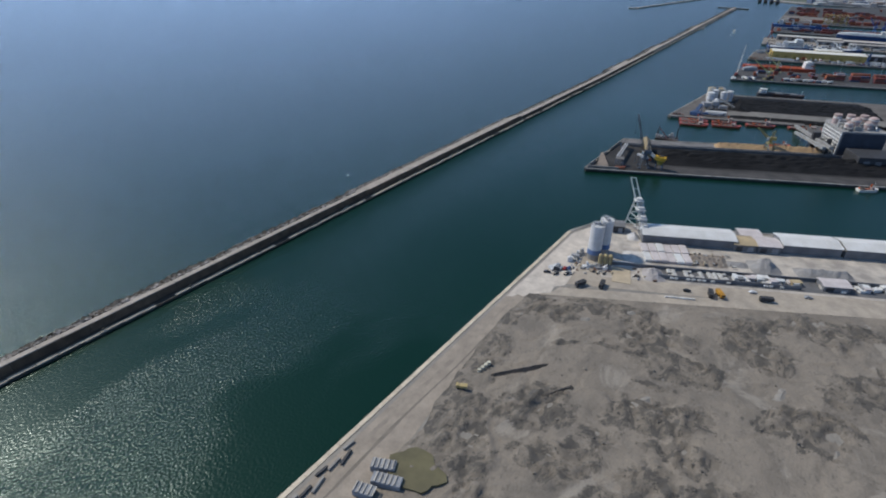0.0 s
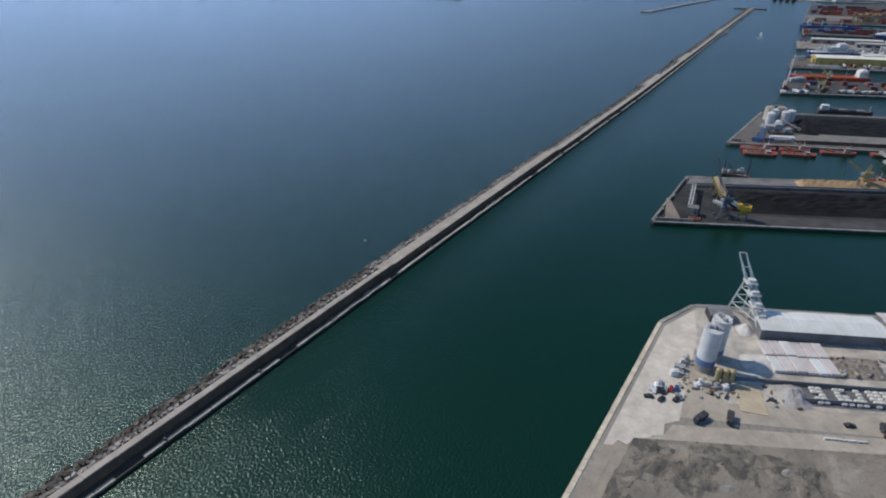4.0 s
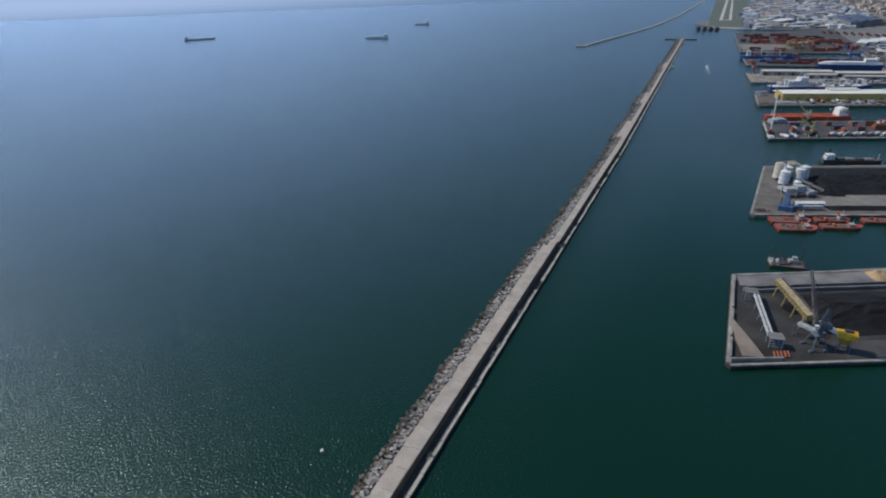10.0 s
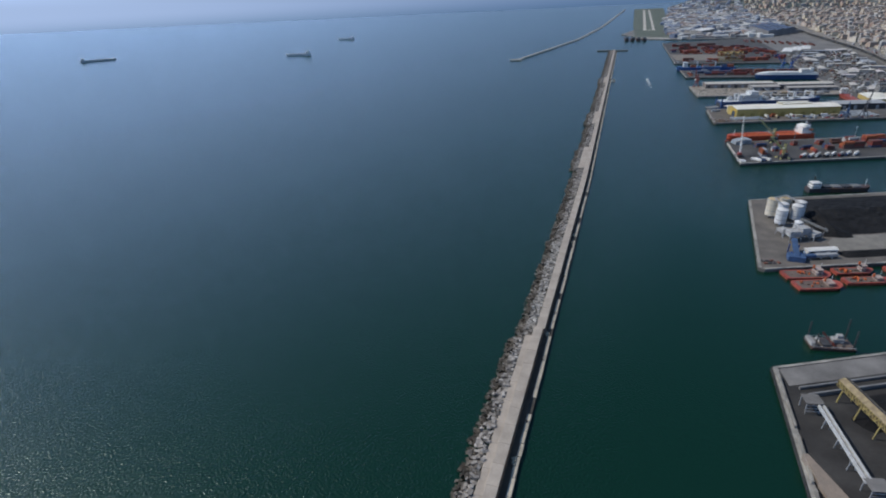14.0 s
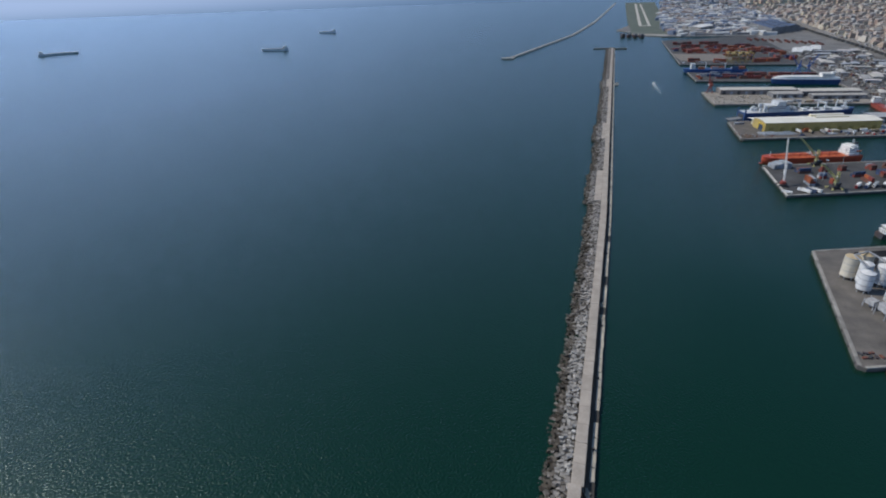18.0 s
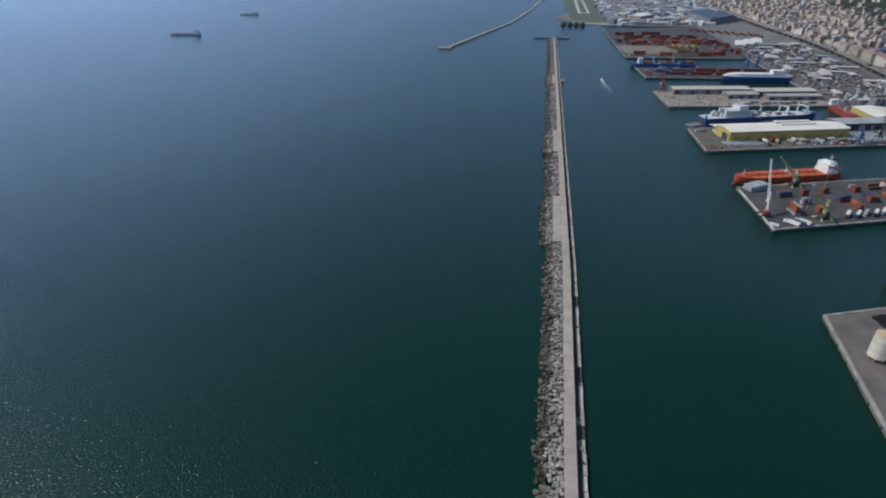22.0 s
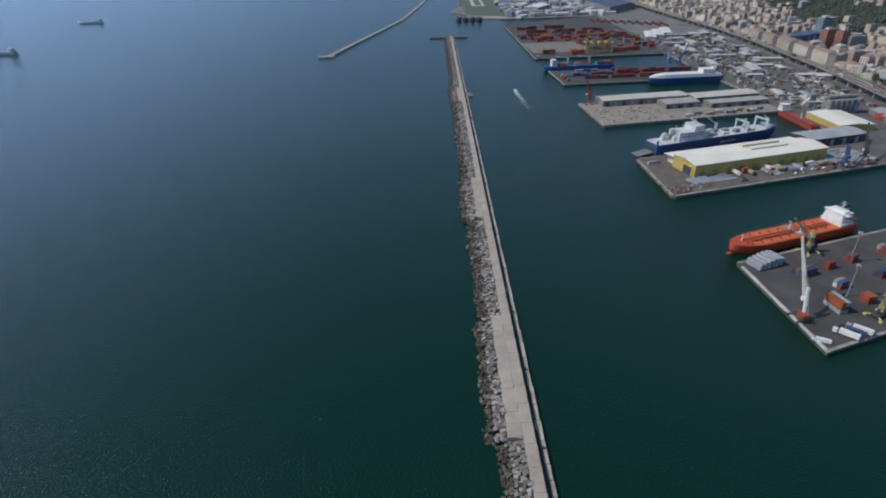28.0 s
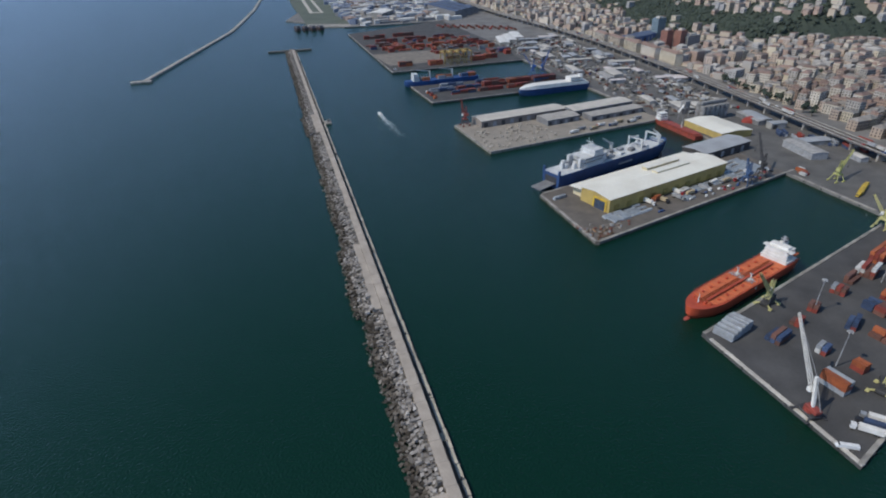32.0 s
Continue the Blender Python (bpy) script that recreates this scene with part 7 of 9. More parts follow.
for s in (-1, 1):
    for x0 in range(0, 96, 4):
        beam(bm, (x0 + 1, s * 9.8, 9), (x0 + 1, s * 9.8, 10.2), 0.14)
    beam(bm, (1, s * 9.8, 10.2), (97, s * 9.8, 10.2), 0.16)
part("railing", bm, TANKO, t)
for y in (-1.2, 0, 1.2):
    bm = B()
    pipe(bm, (22, y, 10.2), (104, y, 10.2), 0.32, 8)
    part("cargo_pipe", bm, mat("rust_red_pipe", (0.36, 0.08, 0.03)), t)
bm = B()
box(bm, 62, 2.4, 10.9, 78, 1.4, 0.25)
for k in range(14):
    beam(bm, (24 + 6 * k, 2.4, 9.2), (24 + 6 * k, 2.4, 11), 0.2)
part("catwalk", bm, TANKO, t)
for x in range(26, 100, 9):
    bm = B()
    box(bm, x, 0, 9.2, 0.5, 17, 0.5)
    part("deck_frame", bm, TANKD, t)
    for y in (-5.5, 5.5):
        bm = B()
        cyl(bm, x + 4, y, 9.2, 0.9, 1.1, 10)
        part("tank_hatch", bm, TANKO, t)
for y in (-2, 2, 5):
    bm = B()
    pipe(bm, (57 + y * 0.5, -8.2, 10.6), (57 + y * 0.5, 8.2, 10.6), 0.25, 6)
    part("manifold", bm, GREYSTEEL, t)
for x, y in ((55, 4.5), (55, -4.5)):
    bm = B()
    cyl(bm, x, y, 9.2, 0.5, 6, 8)
    beam(bm, (x, y, 15), (x + 2.6, y, 16.2), 0.6)
    box(bm, x, y, 9.2, 3.0, 2.4, 1.2, bevel=0.1)
    part("deck_crane", bm, WHITE, t)
bm = B()
deckhouse(bm, 11.5, 0, 9, 13, 17.5, 1, 2.8)
deckhouse(bm, 11.5, 0, 11.8, 12, 15.5, 3, 2.7, 0.7)
house = part("bridge_house", bm, WHITE, t)
bm = B()
box(bm, 14.2, 0, 18.6, 4.2, 20, 0.9, bevel=0.2)
box(bm, 12.0, 0, 19.5, 6.0, 12.5, 2.2, bevel=0.4)
part("bridge_wing", bm, WHITE, house)
bm = B()
window_band(bm, 11.5, 0, 11.8, 11.2, 14.7, 3, 2.7)
part("windows", bm, GLASS, house)
bm = B()
box(bm, 4.6, -1.5, 11.8, 4, 4.4, 9.5, bevel=0.4)
fun = part("funnel", bm, WHITE, t)
bm = B()
box(bm, 4.6, -1.5, 21.3, 3.8, 4.2, 2.6, bevel=0.3)
part("funnel_top", bm, DARKSTEEL, fun)
bm = B()
cyl(bm, 9.5, 0, 21.5, 0.9, 6.5, 8, 0.4)
box(bm, 9.5, 0, 25, 1.6, 4.4, 0.4)
box(bm, 9.5, 0, 27, 1.2, 2.6, 0.4)
part("radar_mast", bm, GREYSTEEL, t)
bm = B()
cyl(bm, 107, 0, 10, 0.35, 7, 8, 0.2)
part("fore_mast", bm, WHITE, t)
for s in (-1, 1):
    bm = B()
    box(bm, 6, s * 8.2, 14, 6, 1.8, 1.6, bevel=0.3)
    part("lifeboat", bm, ORANGE, t)
    bm = B()
    box(bm, 103, s * 2.6, 9.2, 2.4, 1.6, 1.4, bevel=0.2)
    part("windlass", bm, TANKO, t)
bm = B()
bmesh.ops.create_uvsphere(bm, u_segments=12, v_segments=8, radius=1.6, matrix=pose(115.5, 0, 0.2) @ Matrix.Diagonal((2.0, 1, 0.9, 1)))
part("bulbous_bow", bm, SHIPRED, t)

# ---- pier with the yellow warehouse ----
p = PIERS["pier_warehouse"]
edge_stones(p, P5.xy(2, 0), P5.xy(250, 0), step=8, w=2.0)
edge_stones(p, P5.xy(21, 89), P5.xy(-0.5, 2), step=7, w=2.2)
edge_stones(p, P5.xy(250, 88), P5.xy(25, 91), step=9)
CREAMROOF = mat("cream_sheet_roof", (0.72, 0.70, 0.63), (0.63, 0.60, 0.53), rough=0.6, size=20, fine=1.0, bump=0.1)
MUSTARD = mat("mustard_wall", (0.47, 0.345, 0.11), (0.35, 0.26, 0.095), rough=0.65, size=9, fine=0.8, bump=0.12)
t = thing("yellow_warehouse", P5.at(42, 30, 2.5, -0.3), "long warehouse with mustard-yellow walls and cream sheet roof", "warehouse")
WL, WH = 146.0, 11.5
bm = B()
loft(bm, [[(x, 0, 0), (x, 32, 0), (x, 32, WH), (x, 16, WH + 1.9), (x, 0, WH)] for x in (0, WL)])
part("outer_wall", bm, MUSTARD, t)
bm = B()
box(bm, WL / 2 + 1.5, 39, 0, WL - 6, 14, 8.2)
part("lean_to", bm, mat("cream_wall", (0.58, 0.50, 0.33), (0.47, 0.41, 0.28), size=9), t)
for y0, z0, y1, z1 in ((-0.7, WH + 0.05, 16, WH + 2.1), (32.7, WH + 0.05, 16, WH + 2.1), (46.5, 8.2, 31.5, 9.6)):
    bm = B()
    loft(bm, [[(x, y0, z0), (x, y1, z1), (x, y1, z1 + 0.3), (x, y0, z0 + 0.3)] for x in (-0.8, WL + 0.8)])
    for i in range(30):
        x = -0.6 + i * (WL + 1.2) / 29
        beam(bm, (x, y0, z0 + 0.32), (x, y1, z1 + 0.32), 0.14)
    part("roof", bm, CREAMROOF, t)
for i in range(2):
    bm = B()
    y = 17 + 11 * i
    loft(bm, [[(x, y - 3, WH + 1.2), (x, y + 3, WH + 1.2), (x, y + 3, WH + 3.4), (x, y, WH + 4.0), (x, y - 3, WH + 3.4)] for x in (70, 112)])
    part("roof_lantern", bm, mat("cream_wall", (0.58, 0.50, 0.33)), t)
    bm = B()
    loft(bm, [[(x, y - 3.3, WH + 3.45), (x, y, WH + 4.1), (x, y + 3.3, WH + 3.45), (x, y, WH + 4.35)] for x in (69.5, 112.5)])
    part("lantern_roof", bm, CREAMROOF, t)
bm = B()
box(bm, -0.15, 10, 0, 0.5, 13, 7.5)
part("gateway", bm, mat("blue_black_gate", (0.05, 0.075, 0.12), (0.025, 0.03, 0.04), size=3), t, "blue-black panel filling the gateway in the end wall")
for x in (3.5, 16.7):
    bm = B()
    box(bm, -0.4, x, 0, 0.9, 1.6, 9.4)
    part("gate_post", bm, YELLOW, t)
bm = B()
box(bm, -0.4, 10, 8.2, 0.9, 13, 1.4)
part("lintel", bm, YELLOW, t)
for i in range(10):
    bm = B()
    box(bm, 8 + i * 14.4, -0.1, 0, 5.5, 0.4, 5.6)
    part("door", bm, mat("dull_mustard_door", (0.33, 0.25, 0.07), (0.24, 0.18, 0.06), size=3), t)
GREYROOF = mat("grey_sheet_roof", (0.34, 0.35, 0.37), (0.27, 0.28, 0.295), rough=0.55, size=14, fine=0.9, bump=0.1)
shed("grey_shed", P5.at(200, 72, 2.5, -1), 70, 26, 8.5, 1.6, GREYROOF, DARKSTEEL, "long open shed with grey sheet roof", "", 9, category="shed")
# steel bundles in long grey rows
STEELB = mat("steel_bundle", (0.41, 0.44, 0.465), (0.28, 0.30, 0.32), rough=0.45, metal=0.15, size=3, fine=0.4, vary=0.15, bump=0.2)
rnd = random.Random(31)
bun = []
for L in (6.0, 9.0, 12.0):
    bm = B()
    outline = [(-1.35, 0.0), (1.35, 0.0)]
    for cy, cz, a0, a1 in ((1.0, 0.36, -40, 70), (0.66, 0.94, 10, 90), (0.0, 0.98, 25, 155), (-0.66, 0.94, 90, 170), (-1.0, 0.36, 110, 220)):
        outline += [(cy + 0.36 * math.cos(radians(a0 + (a1 - a0) * q / 3)), cz + 0.36 * math.sin(radians(a0 + (a1 - a0) * q / 3))) for q in range(4)]
    loft(bm, [[(x, yy, zz) for yy, zz in outline] for x in (-L / 2, -L / 2 + 0.3, L / 2 - 0.3, L / 2)])
    bun.append(mesh_of("steel_bundle", bm, STEELB))


def bundles(pl, s0, s1, d0, d1, turn=0.0, sx=12.6, sy=3.0):
    s = s0
    while s < s1:
        d = d0
        while d < d1:
            if rnd.random() < 0.92:
                ob = new("steel_bundle", rnd.choice(bun[1:]))
                ob.matrix_world = pl.at(s + rnd.uniform(-0.5, 0.5), d, 2.5, turn + rnd.uniform(-2, 2))
                tagged(ob, "bundle of grey steel bars lying on the pier", "steel bundle", "steel bundles")
            d += sy
        s += sx


bundles(P5, 38, 78, 16.5, 27.8, sx=10.5, sy=2.75)
bundles(P5, 140, 182, 19, 27)
bundles(P5, 190, 240, 16, 48)
bundles(P5, 118, 128, 12, 20)
TIMBER = mat("sawn_timber", (0.24, 0.15, 0.09), (0.13, 0.085, 0.06), size=1.5, fine=0.3, vary=0.3)
bm = B()
pipe(bm, (-2.6, 0, 0.28), (2.6, 0, 0.28), 0.28, 6)
log_me = mesh_of("log", bm, TIMBER)
for k in range(9):
    t = thing("timber_stack", P5.at(5 + 6.5 * (k % 3) + rnd.uniform(-1, 1), 5 + 5.0 * (k // 3) + rnd.uniform(-1.5, 1.5), 2.5, rnd.uniform(-40, 80)), "small untidy stack of brown timber on the pier head", "timber stack", "timber stacks")
    for y, z in ((-0.6, 0), (0, 0), (0.6, 0), (-0.2, 0.48)):
        ob = new("log", log_me)
        ob.parent = t
        ob.matrix_basis = pose(rnd.uniform(-0.6, 0.6), y, z, 0, 0, rnd.uniform(-8, 8))
# scrap and dunnage strewn between the stacks
PALESCRAP = mat("pale_dunnage", (0.30, 0.265, 0.225), (0.17, 0.15, 0.13), size=1.5, fine=0.4, vary=0.35)
RUSTSCRAP = mat("rusty_scrap", (0.20, 0.11, 0.075), (0.10, 0.07, 0.055), size=1.5, fine=0.4, vary=0.35)
scrap = []
for L, W, H, mtl in ((3.2, 1.1, 0.5, PALESCRAP), (1.8, 1.4, 0.9, PALESCRAP), (4.2, 0.5, 0.4, RUSTSCRAP), (2.2, 1.6, 0.7, RUSTSCRAP), (1.4, 1.2, 1.2, CCOL["grey"])):
    bm = B()
    box(bm, 0, 0, 0, L, W, H, bevel=0.06)
    box(bm, 0.2 * L, 0.1, H - 0.02, L * 0.5, W * 0.6, H * 0.6, 20, bevel=0.05)
    scrap.append(mesh_of("scrap_pile", bm, mtl))
for k in range(44):
    ob = new("scrap_pile", scrap[k % 5])
    u = rnd.random()
    ob.matrix_world = P5.at(3 + 30 * u ** 1.3 + (rnd.uniform(0, 22) if k % 3 == 0 else 0), 4 + rnd.uniform(0, 13) + (30 * rnd.random() if u < 0.25 else 0), 2.5, rnd.uniform(0, 180))
    tagged(ob, "small pile of scrap and dunnage on the pier head", "scrap pile", "scrap piles")
for k in range(9):
    lorry(P5.at(84 + 12 * k + rnd.uniform(-3, 3), 21 - (k % 3) * 3.6, 2.5, rnd.choice((0, 5, 90, 178))), CARCOLS[k % 5], (WHITE, TANROOF, GREYSTEEL)[k % 3], "lorry parked beside the yellow warehouse", 9.0)
for k in range(26):
    copy_thing(cars[k % 5], P5.at(70 + rnd.uniform(0, 160), 4 + rnd.uniform(0, 8), 2.5, rnd.choice((0, 90, 15))))
stack(P5, 92, 26, 0, 2, 1, 2, ("brown", "orange"), 6.1, seed=41)
stack(P5, 126, 25, 8, 2, 1, 1, ("white",), seed=42)
stack(P5, 30, 74, 0, 1, 2, 1, ("grey", "white"), 6.1, seed=43)
harbour_crane(P5.at(183, 5, 2.5), mat("loader_blue", (0.055, 0.105, 0.21)), "blue portal crane on the quay of the warehouse pier", (3, 5, 22), 12)
harbour_crane(P5.at(207, 7, 2.5), DARKSTEEL, "dark portal crane with long grey boom", (18, 20, 33), 14)
# the blue ro-ro ship
NAVY = mat("navy_hull", (0.030, 0.072, 0.19), (0.022, 0.050, 0.125), rough=0.5, size=10, fine=0.8, bump=0.08)
SHIPW = mat("ship_white_grey", (0.58, 0.59, 0.59), (0.44, 0.45, 0.46), rough=0.5, size=5, bump=0.1)
t = thing("cargo_ferry", P5.at(44, 102, 0, 2.5), "navy blue ro-ro cargo ship with white superstructure and stern ramp", "ship")
part("hull", hull_bm(158, 22, 13, draft=2, bow=0.2, sheer=0.1, stern=0.97), NAVY, t)
bm = B()
loft(bm, [[(x, -w, 13.02), (x, w, 13.02), (x, w, 13.3), (x, -w, 13.3)] for x, w in ((1, 10.3), (124, 10.6), (142, 8.2), (150, 5.0))])
part("weather_deck", bm, SHIPW, t)
bm = B()
deckhouse(bm, 44, 0, 13.3, 26, 19, 3, 2.8, 1.2)
deckhouse(bm, 50, 0, 21.7, 12, 17, 2, 2.6, 0.8)
h = part("superstructure", bm, SHIPW, t)
bm = B()
window_band(bm, 44, 0, 13.3, 25, 18.4, 3, 2.8)
part("windows", bm, GLASS, h)
for y in (-7, 7):
    bm = B()
    box(bm, 29, y, 13.3, 5, 3, 9, bevel=0.4)
    part("funnel", bm, SHIPW, t)
for x in (84, 122, 146):
    bm = B()
    cyl(bm, x, 6 if x < 140 else 0, 13.3, 1.3, 9 if x < 140 else 8, 10)
    box(bm, x, 0, 13.3, 3.4, 15, 2.6, bevel=0.3)
    part("deck_crane_post", bm, SHIPW, t)
    bm = B()
    lattice(bm, (x, 6 if x < 140 else 0, 21), (x - 17 if x < 140 else x - 4, 3, 31 if x < 90 else 25), 1.2, 0.25, 8, 0.6)
    part("deck_crane_jib", bm, SHIPW, t)
for k in range(8):
    bm = B()
    box(bm, 66 + 7.2 * k, (-4 if k % 2 else 4), 13.3, 6, 5, 1.6 + (k % 3) * 0.7, bevel=0.2)
    part("deck_cargo", bm, (SHIPW, GREYSTEEL, WALLGREY)[k % 3], t)
bm = B()
loft(bm, [[(x, -6, z), (x, 6, z), (x, 6, z + 0.7), (x, -6, z + 0.7)] for x, z in ((1, 4.5), (-18, 2.7))])
part("stern_ramp", bm, WALLGREY, t)
bm = B()
box(bm, 0.2, 0, 3.0, 0.8, 14, 7.5)
part("stern_door", bm, DARKSTEEL, t)
for y in (-9.6, 9.6):
    bm = B()
    beam(bm, (0.5, y, 6), (0.5, y, 17.5), 1.6, 1.6)
    part("stern_tower", bm, NAVY, t)
bm = B()
for k in range(9):
    box(bm, 78 + k * 2.2, -10.93, 6.5, 1.3, 0.12, 1.6)
part("hull_marking", bm, SHIPW, t, "row of pale bars on the hull side")

for x in (112, 138):
    for y in (-8, 8):
        bm = B()
        box(bm, x, y, 13.3, 1.5, 1.5, 9.5, bevel=0.15)
        part("goalpost", bm, SHIPW, t)
    bm = B()
    box(bm, x, 0, 22.0, 1.3, 18, 1.2, bevel=0.1)
    part("crossbeam", bm, SHIPW, t)
rq = random.Random(91)
for k in range(14):
    bm = B()
    box(bm, 60 + rq.uniform(0, 20) if k < 9 else 8 + rq.uniform(0, 18), rq.uniform(-8, 8), 13.3, rq.uniform(1.5, 5), rq.uniform(1.5, 4), rq.uniform(2, 7), bevel=0.2)
    part("deck_fitting", bm, (SHIPW, SHIPW, GREYSTEEL)[k % 3], t)
for x, h in ((47, 36), (52, 33), (29, 27)):
    bm = B()
    cyl(bm, x, 2, 20, 0.35, h - 20, 8, 0.2)
    box(bm, x, 2, h - 4, 0.5, 6, 0.5)
    part("aerial_mast", bm, SHIPW, t)
# ---- pier with the pale sheds ----
p = PIERS["pier_sheds"]
edge_stones(p, P6.xy(0, 0), P6.xy(235, 0), step=9)
edge_stones(p, P6.xy(10, 105), P6.xy(0, 0), step=9)
edge_stones(p, P6.xy(235, 103), P6.xy(10, 105), step=10)
OLDROOF = mat("weathered_pale_roof", (0.50, 0.47, 0.43), (0.38, 0.36, 0.33), size=12, fine=1.0)
shed("goods_shed", P6.at(33, 91, 2.5, -1.5), 118, 25, 8, 1.6, OLDROOF, mat("brown_shed_wall", (0.26, 0.22, 0.19), (0.18, 0.16, 0.145), size=5), "long goods shed with weathered pale roof", "", 10, side=-1)
shed("goods_shed", P6.at(104, 58, 2.5, 0), 46, 24, 6.5, 1.2, mat("grey_brown_roof", (0.36, 0.34, 0.315), (0.28, 0.265, 0.25), size=9), WALLGREY, "low goods shed with grey-brown roof", "", 6)
shed("goods_shed", P6.at(152, 72, 2.5, 0), 92, 26, 8, 1.5, OLDROOF, WALLGREY, "long goods shed with weathered pale roof", "", 9)
shed("goods_shed", P6.at(160, 44, 2.5, 0), 80, 18, 6, 1.0, mat("grey_brown_roof", (0.36, 0.34, 0.315)), WALLGREY, "low goods shed with grey-brown roof", "", 8)
STONE = mat("quarry_stone", (0.38, 0.345, 0.295), (0.26, 0.235, 0.205), size=2, fine=0.4, vary=0.35)
bms = []
rnd = random.Random(66)
for k in range(4):
    bm = B()
    box(bm, 0, 0, 0, 2.0 + 0.5 * k, 1.4 + 0.3 * (k % 2), 0.7 + 0.2 * k, bevel=0.12)
    bms.append(mesh_of("stone_block", bm, STONE))
for k in range(210):
    s, d = rnd.uniform(5, 96), rnd.uniform(5, 70)
    if noise.noise((s * 0.07, d * 0.09, 1)) < -0.12 or d > 6 + s * 0.9 + 58:
        continue
    ob = new("stone_block", rnd.choice(bms))
    ob.matrix_world = P6.at(s, d, 2.5, rnd.uniform(0, 90))
    tagged(ob, "rough pale quarry stone block on the pier", "stone block", "stone blocks on the pier")
harbour_crane(P6.at(21, 98, 2.5), mat("rust_red_crane", (0.20, 0.04, 0.03), (0.14, 0.035, 0.03), rough=0.6, size=3), "rust-red portal crane at the head of the pier", (-3, 4, 32), 14)
for k in range(8):
    lorry(P6.at(110 + 14 * k, 8 + 6 * (k % 2), 2.5, rnd.uniform(-5, 5)), CARCOLS[k % 5], (WHITE, GREYSTEEL, TANROOF)[k % 3], "lorry parked along the shed pier", 9)

# ---- pier with containers and ro-ro ships ----
p = PIERS["pier_ro_ro"]
edge_stones(p, P7.xy(0, 0), P7.xy(235, 0), step=10)
edge_stones(p, P7.xy(1, 107), P7.xy(0, 0), step=10)
for i, (s, d, c, n, h, cols) in enumerate(((36, 60, 3, 4, 2, ("blue", "blue", "grey")), (78, 58, 3, 4, 2, ("blue", "red", "brown")), (120, 58, 3, 4, 3, ("red", "brown", "red")), (162, 58, 3, 4, 3, ("red", "brown", "orange")), (205, 56, 3, 4, 3, ("red", "blue", "brown")), (60, 34, 3, 3, 2, ("brown", "red", "blue")), (104, 34, 3, 3, 2, ("red", "brown", "red")), (150, 34, 3, 3, 2, ("red", "orange", "brown")), (60, 84, 3, 3, 2, ("blue", "blue", "grey")), (120, 84, 3, 3, 2, ("blue", "red", "brown")))):
    stack(P7, s, d, 0, n, c, h, cols, seed=70 + i, far="" if d < 40 or i < 2 else "pier", plain=True)
for k in range(6):
    stack(P7, 12 + 2 * (k % 2), 22 + 8 * k, 30, 1, 1, 1, ("orange", "white", "red"), 6.1, seed=90 + k, plain=True)
harbour_crane(P7.at(205, 92, 2.5), BLUE, "blue portal crane behind the container stacks", (-14, 8, 34), 16)
harbour_crane(P7.at(222, 90, 2.5), BLUE, "blue portal crane behind the container stacks", (16, 10, 36), 16)
t = thing("car_carrier_ship", P7.at(240, -10, 0, 180), "white and blue car carrier with a rounded bow", "ship")
part("hull", hull_bm(112, 19, 9, bow=0.22, sheer=0.05), NAVY, t)
bm = B()
loft(bm, [[(x, -w, 9), (x, w, 9), (x, w * 0.96, z), (x, -w * 0.96, z)] for x, w, z in ((2, 9.3, 12), (40, 9.4, 14), (86, 9.2, 14), (98, 7.4, 13.2), (107, 3.8, 11.5), (111, 1.0, 10))])
part("car_deck", bm, WHITE, t)
bm = B()
deckhouse(bm, 22, 0, 14, 20, 16, 2, 2.7, 1.0)
h = part("superstructure", bm, WHITE, t)
bm = B()
window_band(bm, 22, 0, 14, 19.4, 15.4, 2)
part("windows", bm, GLASS, h)
bm = B()
box(bm, 12, 0, 14, 6, 5, 8, bevel=0.5)
part("funnel", bm, WHITE, t)
t = thing("container_ship", P7.at(117, 119, 0, 180), "blue container ship with white cranes and loaded deck", "ship")
part("hull", hull_bm(122, 19, 8, bow=0.16), mat("mid_blue_hull", (0.03, 0.09, 0.25), (0.025, 0.06, 0.17), size=8), t)
bm = B()
deckhouse(bm, 112 - 8, 0, 8, 9, 15, 4)
part("superstructure", bm, SHIPW, t)
for x in (40, 78):
    bm = B()
    cyl(bm, x, -6, 8, 1.2, 12, 10)
    part("crane_post", bm, SHIPW, t)
    bm = B()
    lattice(bm, (x, -6, 19), (x + 22, -5, 23), 1.4, 0.3, 8, 0.7)
    part("crane_jib", bm, SHIPW, t)
r = random.Random(12)
for x in range(4, 92, 13):
    if abs(x + 6 - 40) < 5 or abs(x + 6 - 78) < 5:
        continue
    for j in range(5):
        bm = B()
        box(bm, x + 6, -6.0 + 3 * j, 8, 12, 2.5, 2.6 * r.randint(1, 2), bevel=0.05)
        part("deck_container", bm, CCOL[r.choice(("red", "blue", "brown", "orange", "grey"))], t)

# ---- container terminal ----
p = PIERS["pier_terminal"]
edge_stones(p, P8.xy(0, 0), P8.xy(250, 0), step=12)
edge_stones(p, (-142, 2050), P8.xy(0, 0), step=12)
edge_stones(p, (-148, 2300), (-142, 2050), step=14)
bm = B()
prism(bm, [P8.xy(10, 60), P8.xy(120, 60), P8.xy(150, 180), P8.xy(6, 190)], 2.2, 2.54)
solo("pavement", bm, mat("tan_concrete", (0.23, 0.20, 0.17), (0.15, 0.135, 0.118), size=10), ident(0, 0), "tan concrete apron of the container terminal", "pavement", kind="structure")


RTGPAINT = mat("faded_crane_yellow", (0.40, 0.29, 0.10), (0.28, 0.20, 0.08), rough=0.6, size=4)


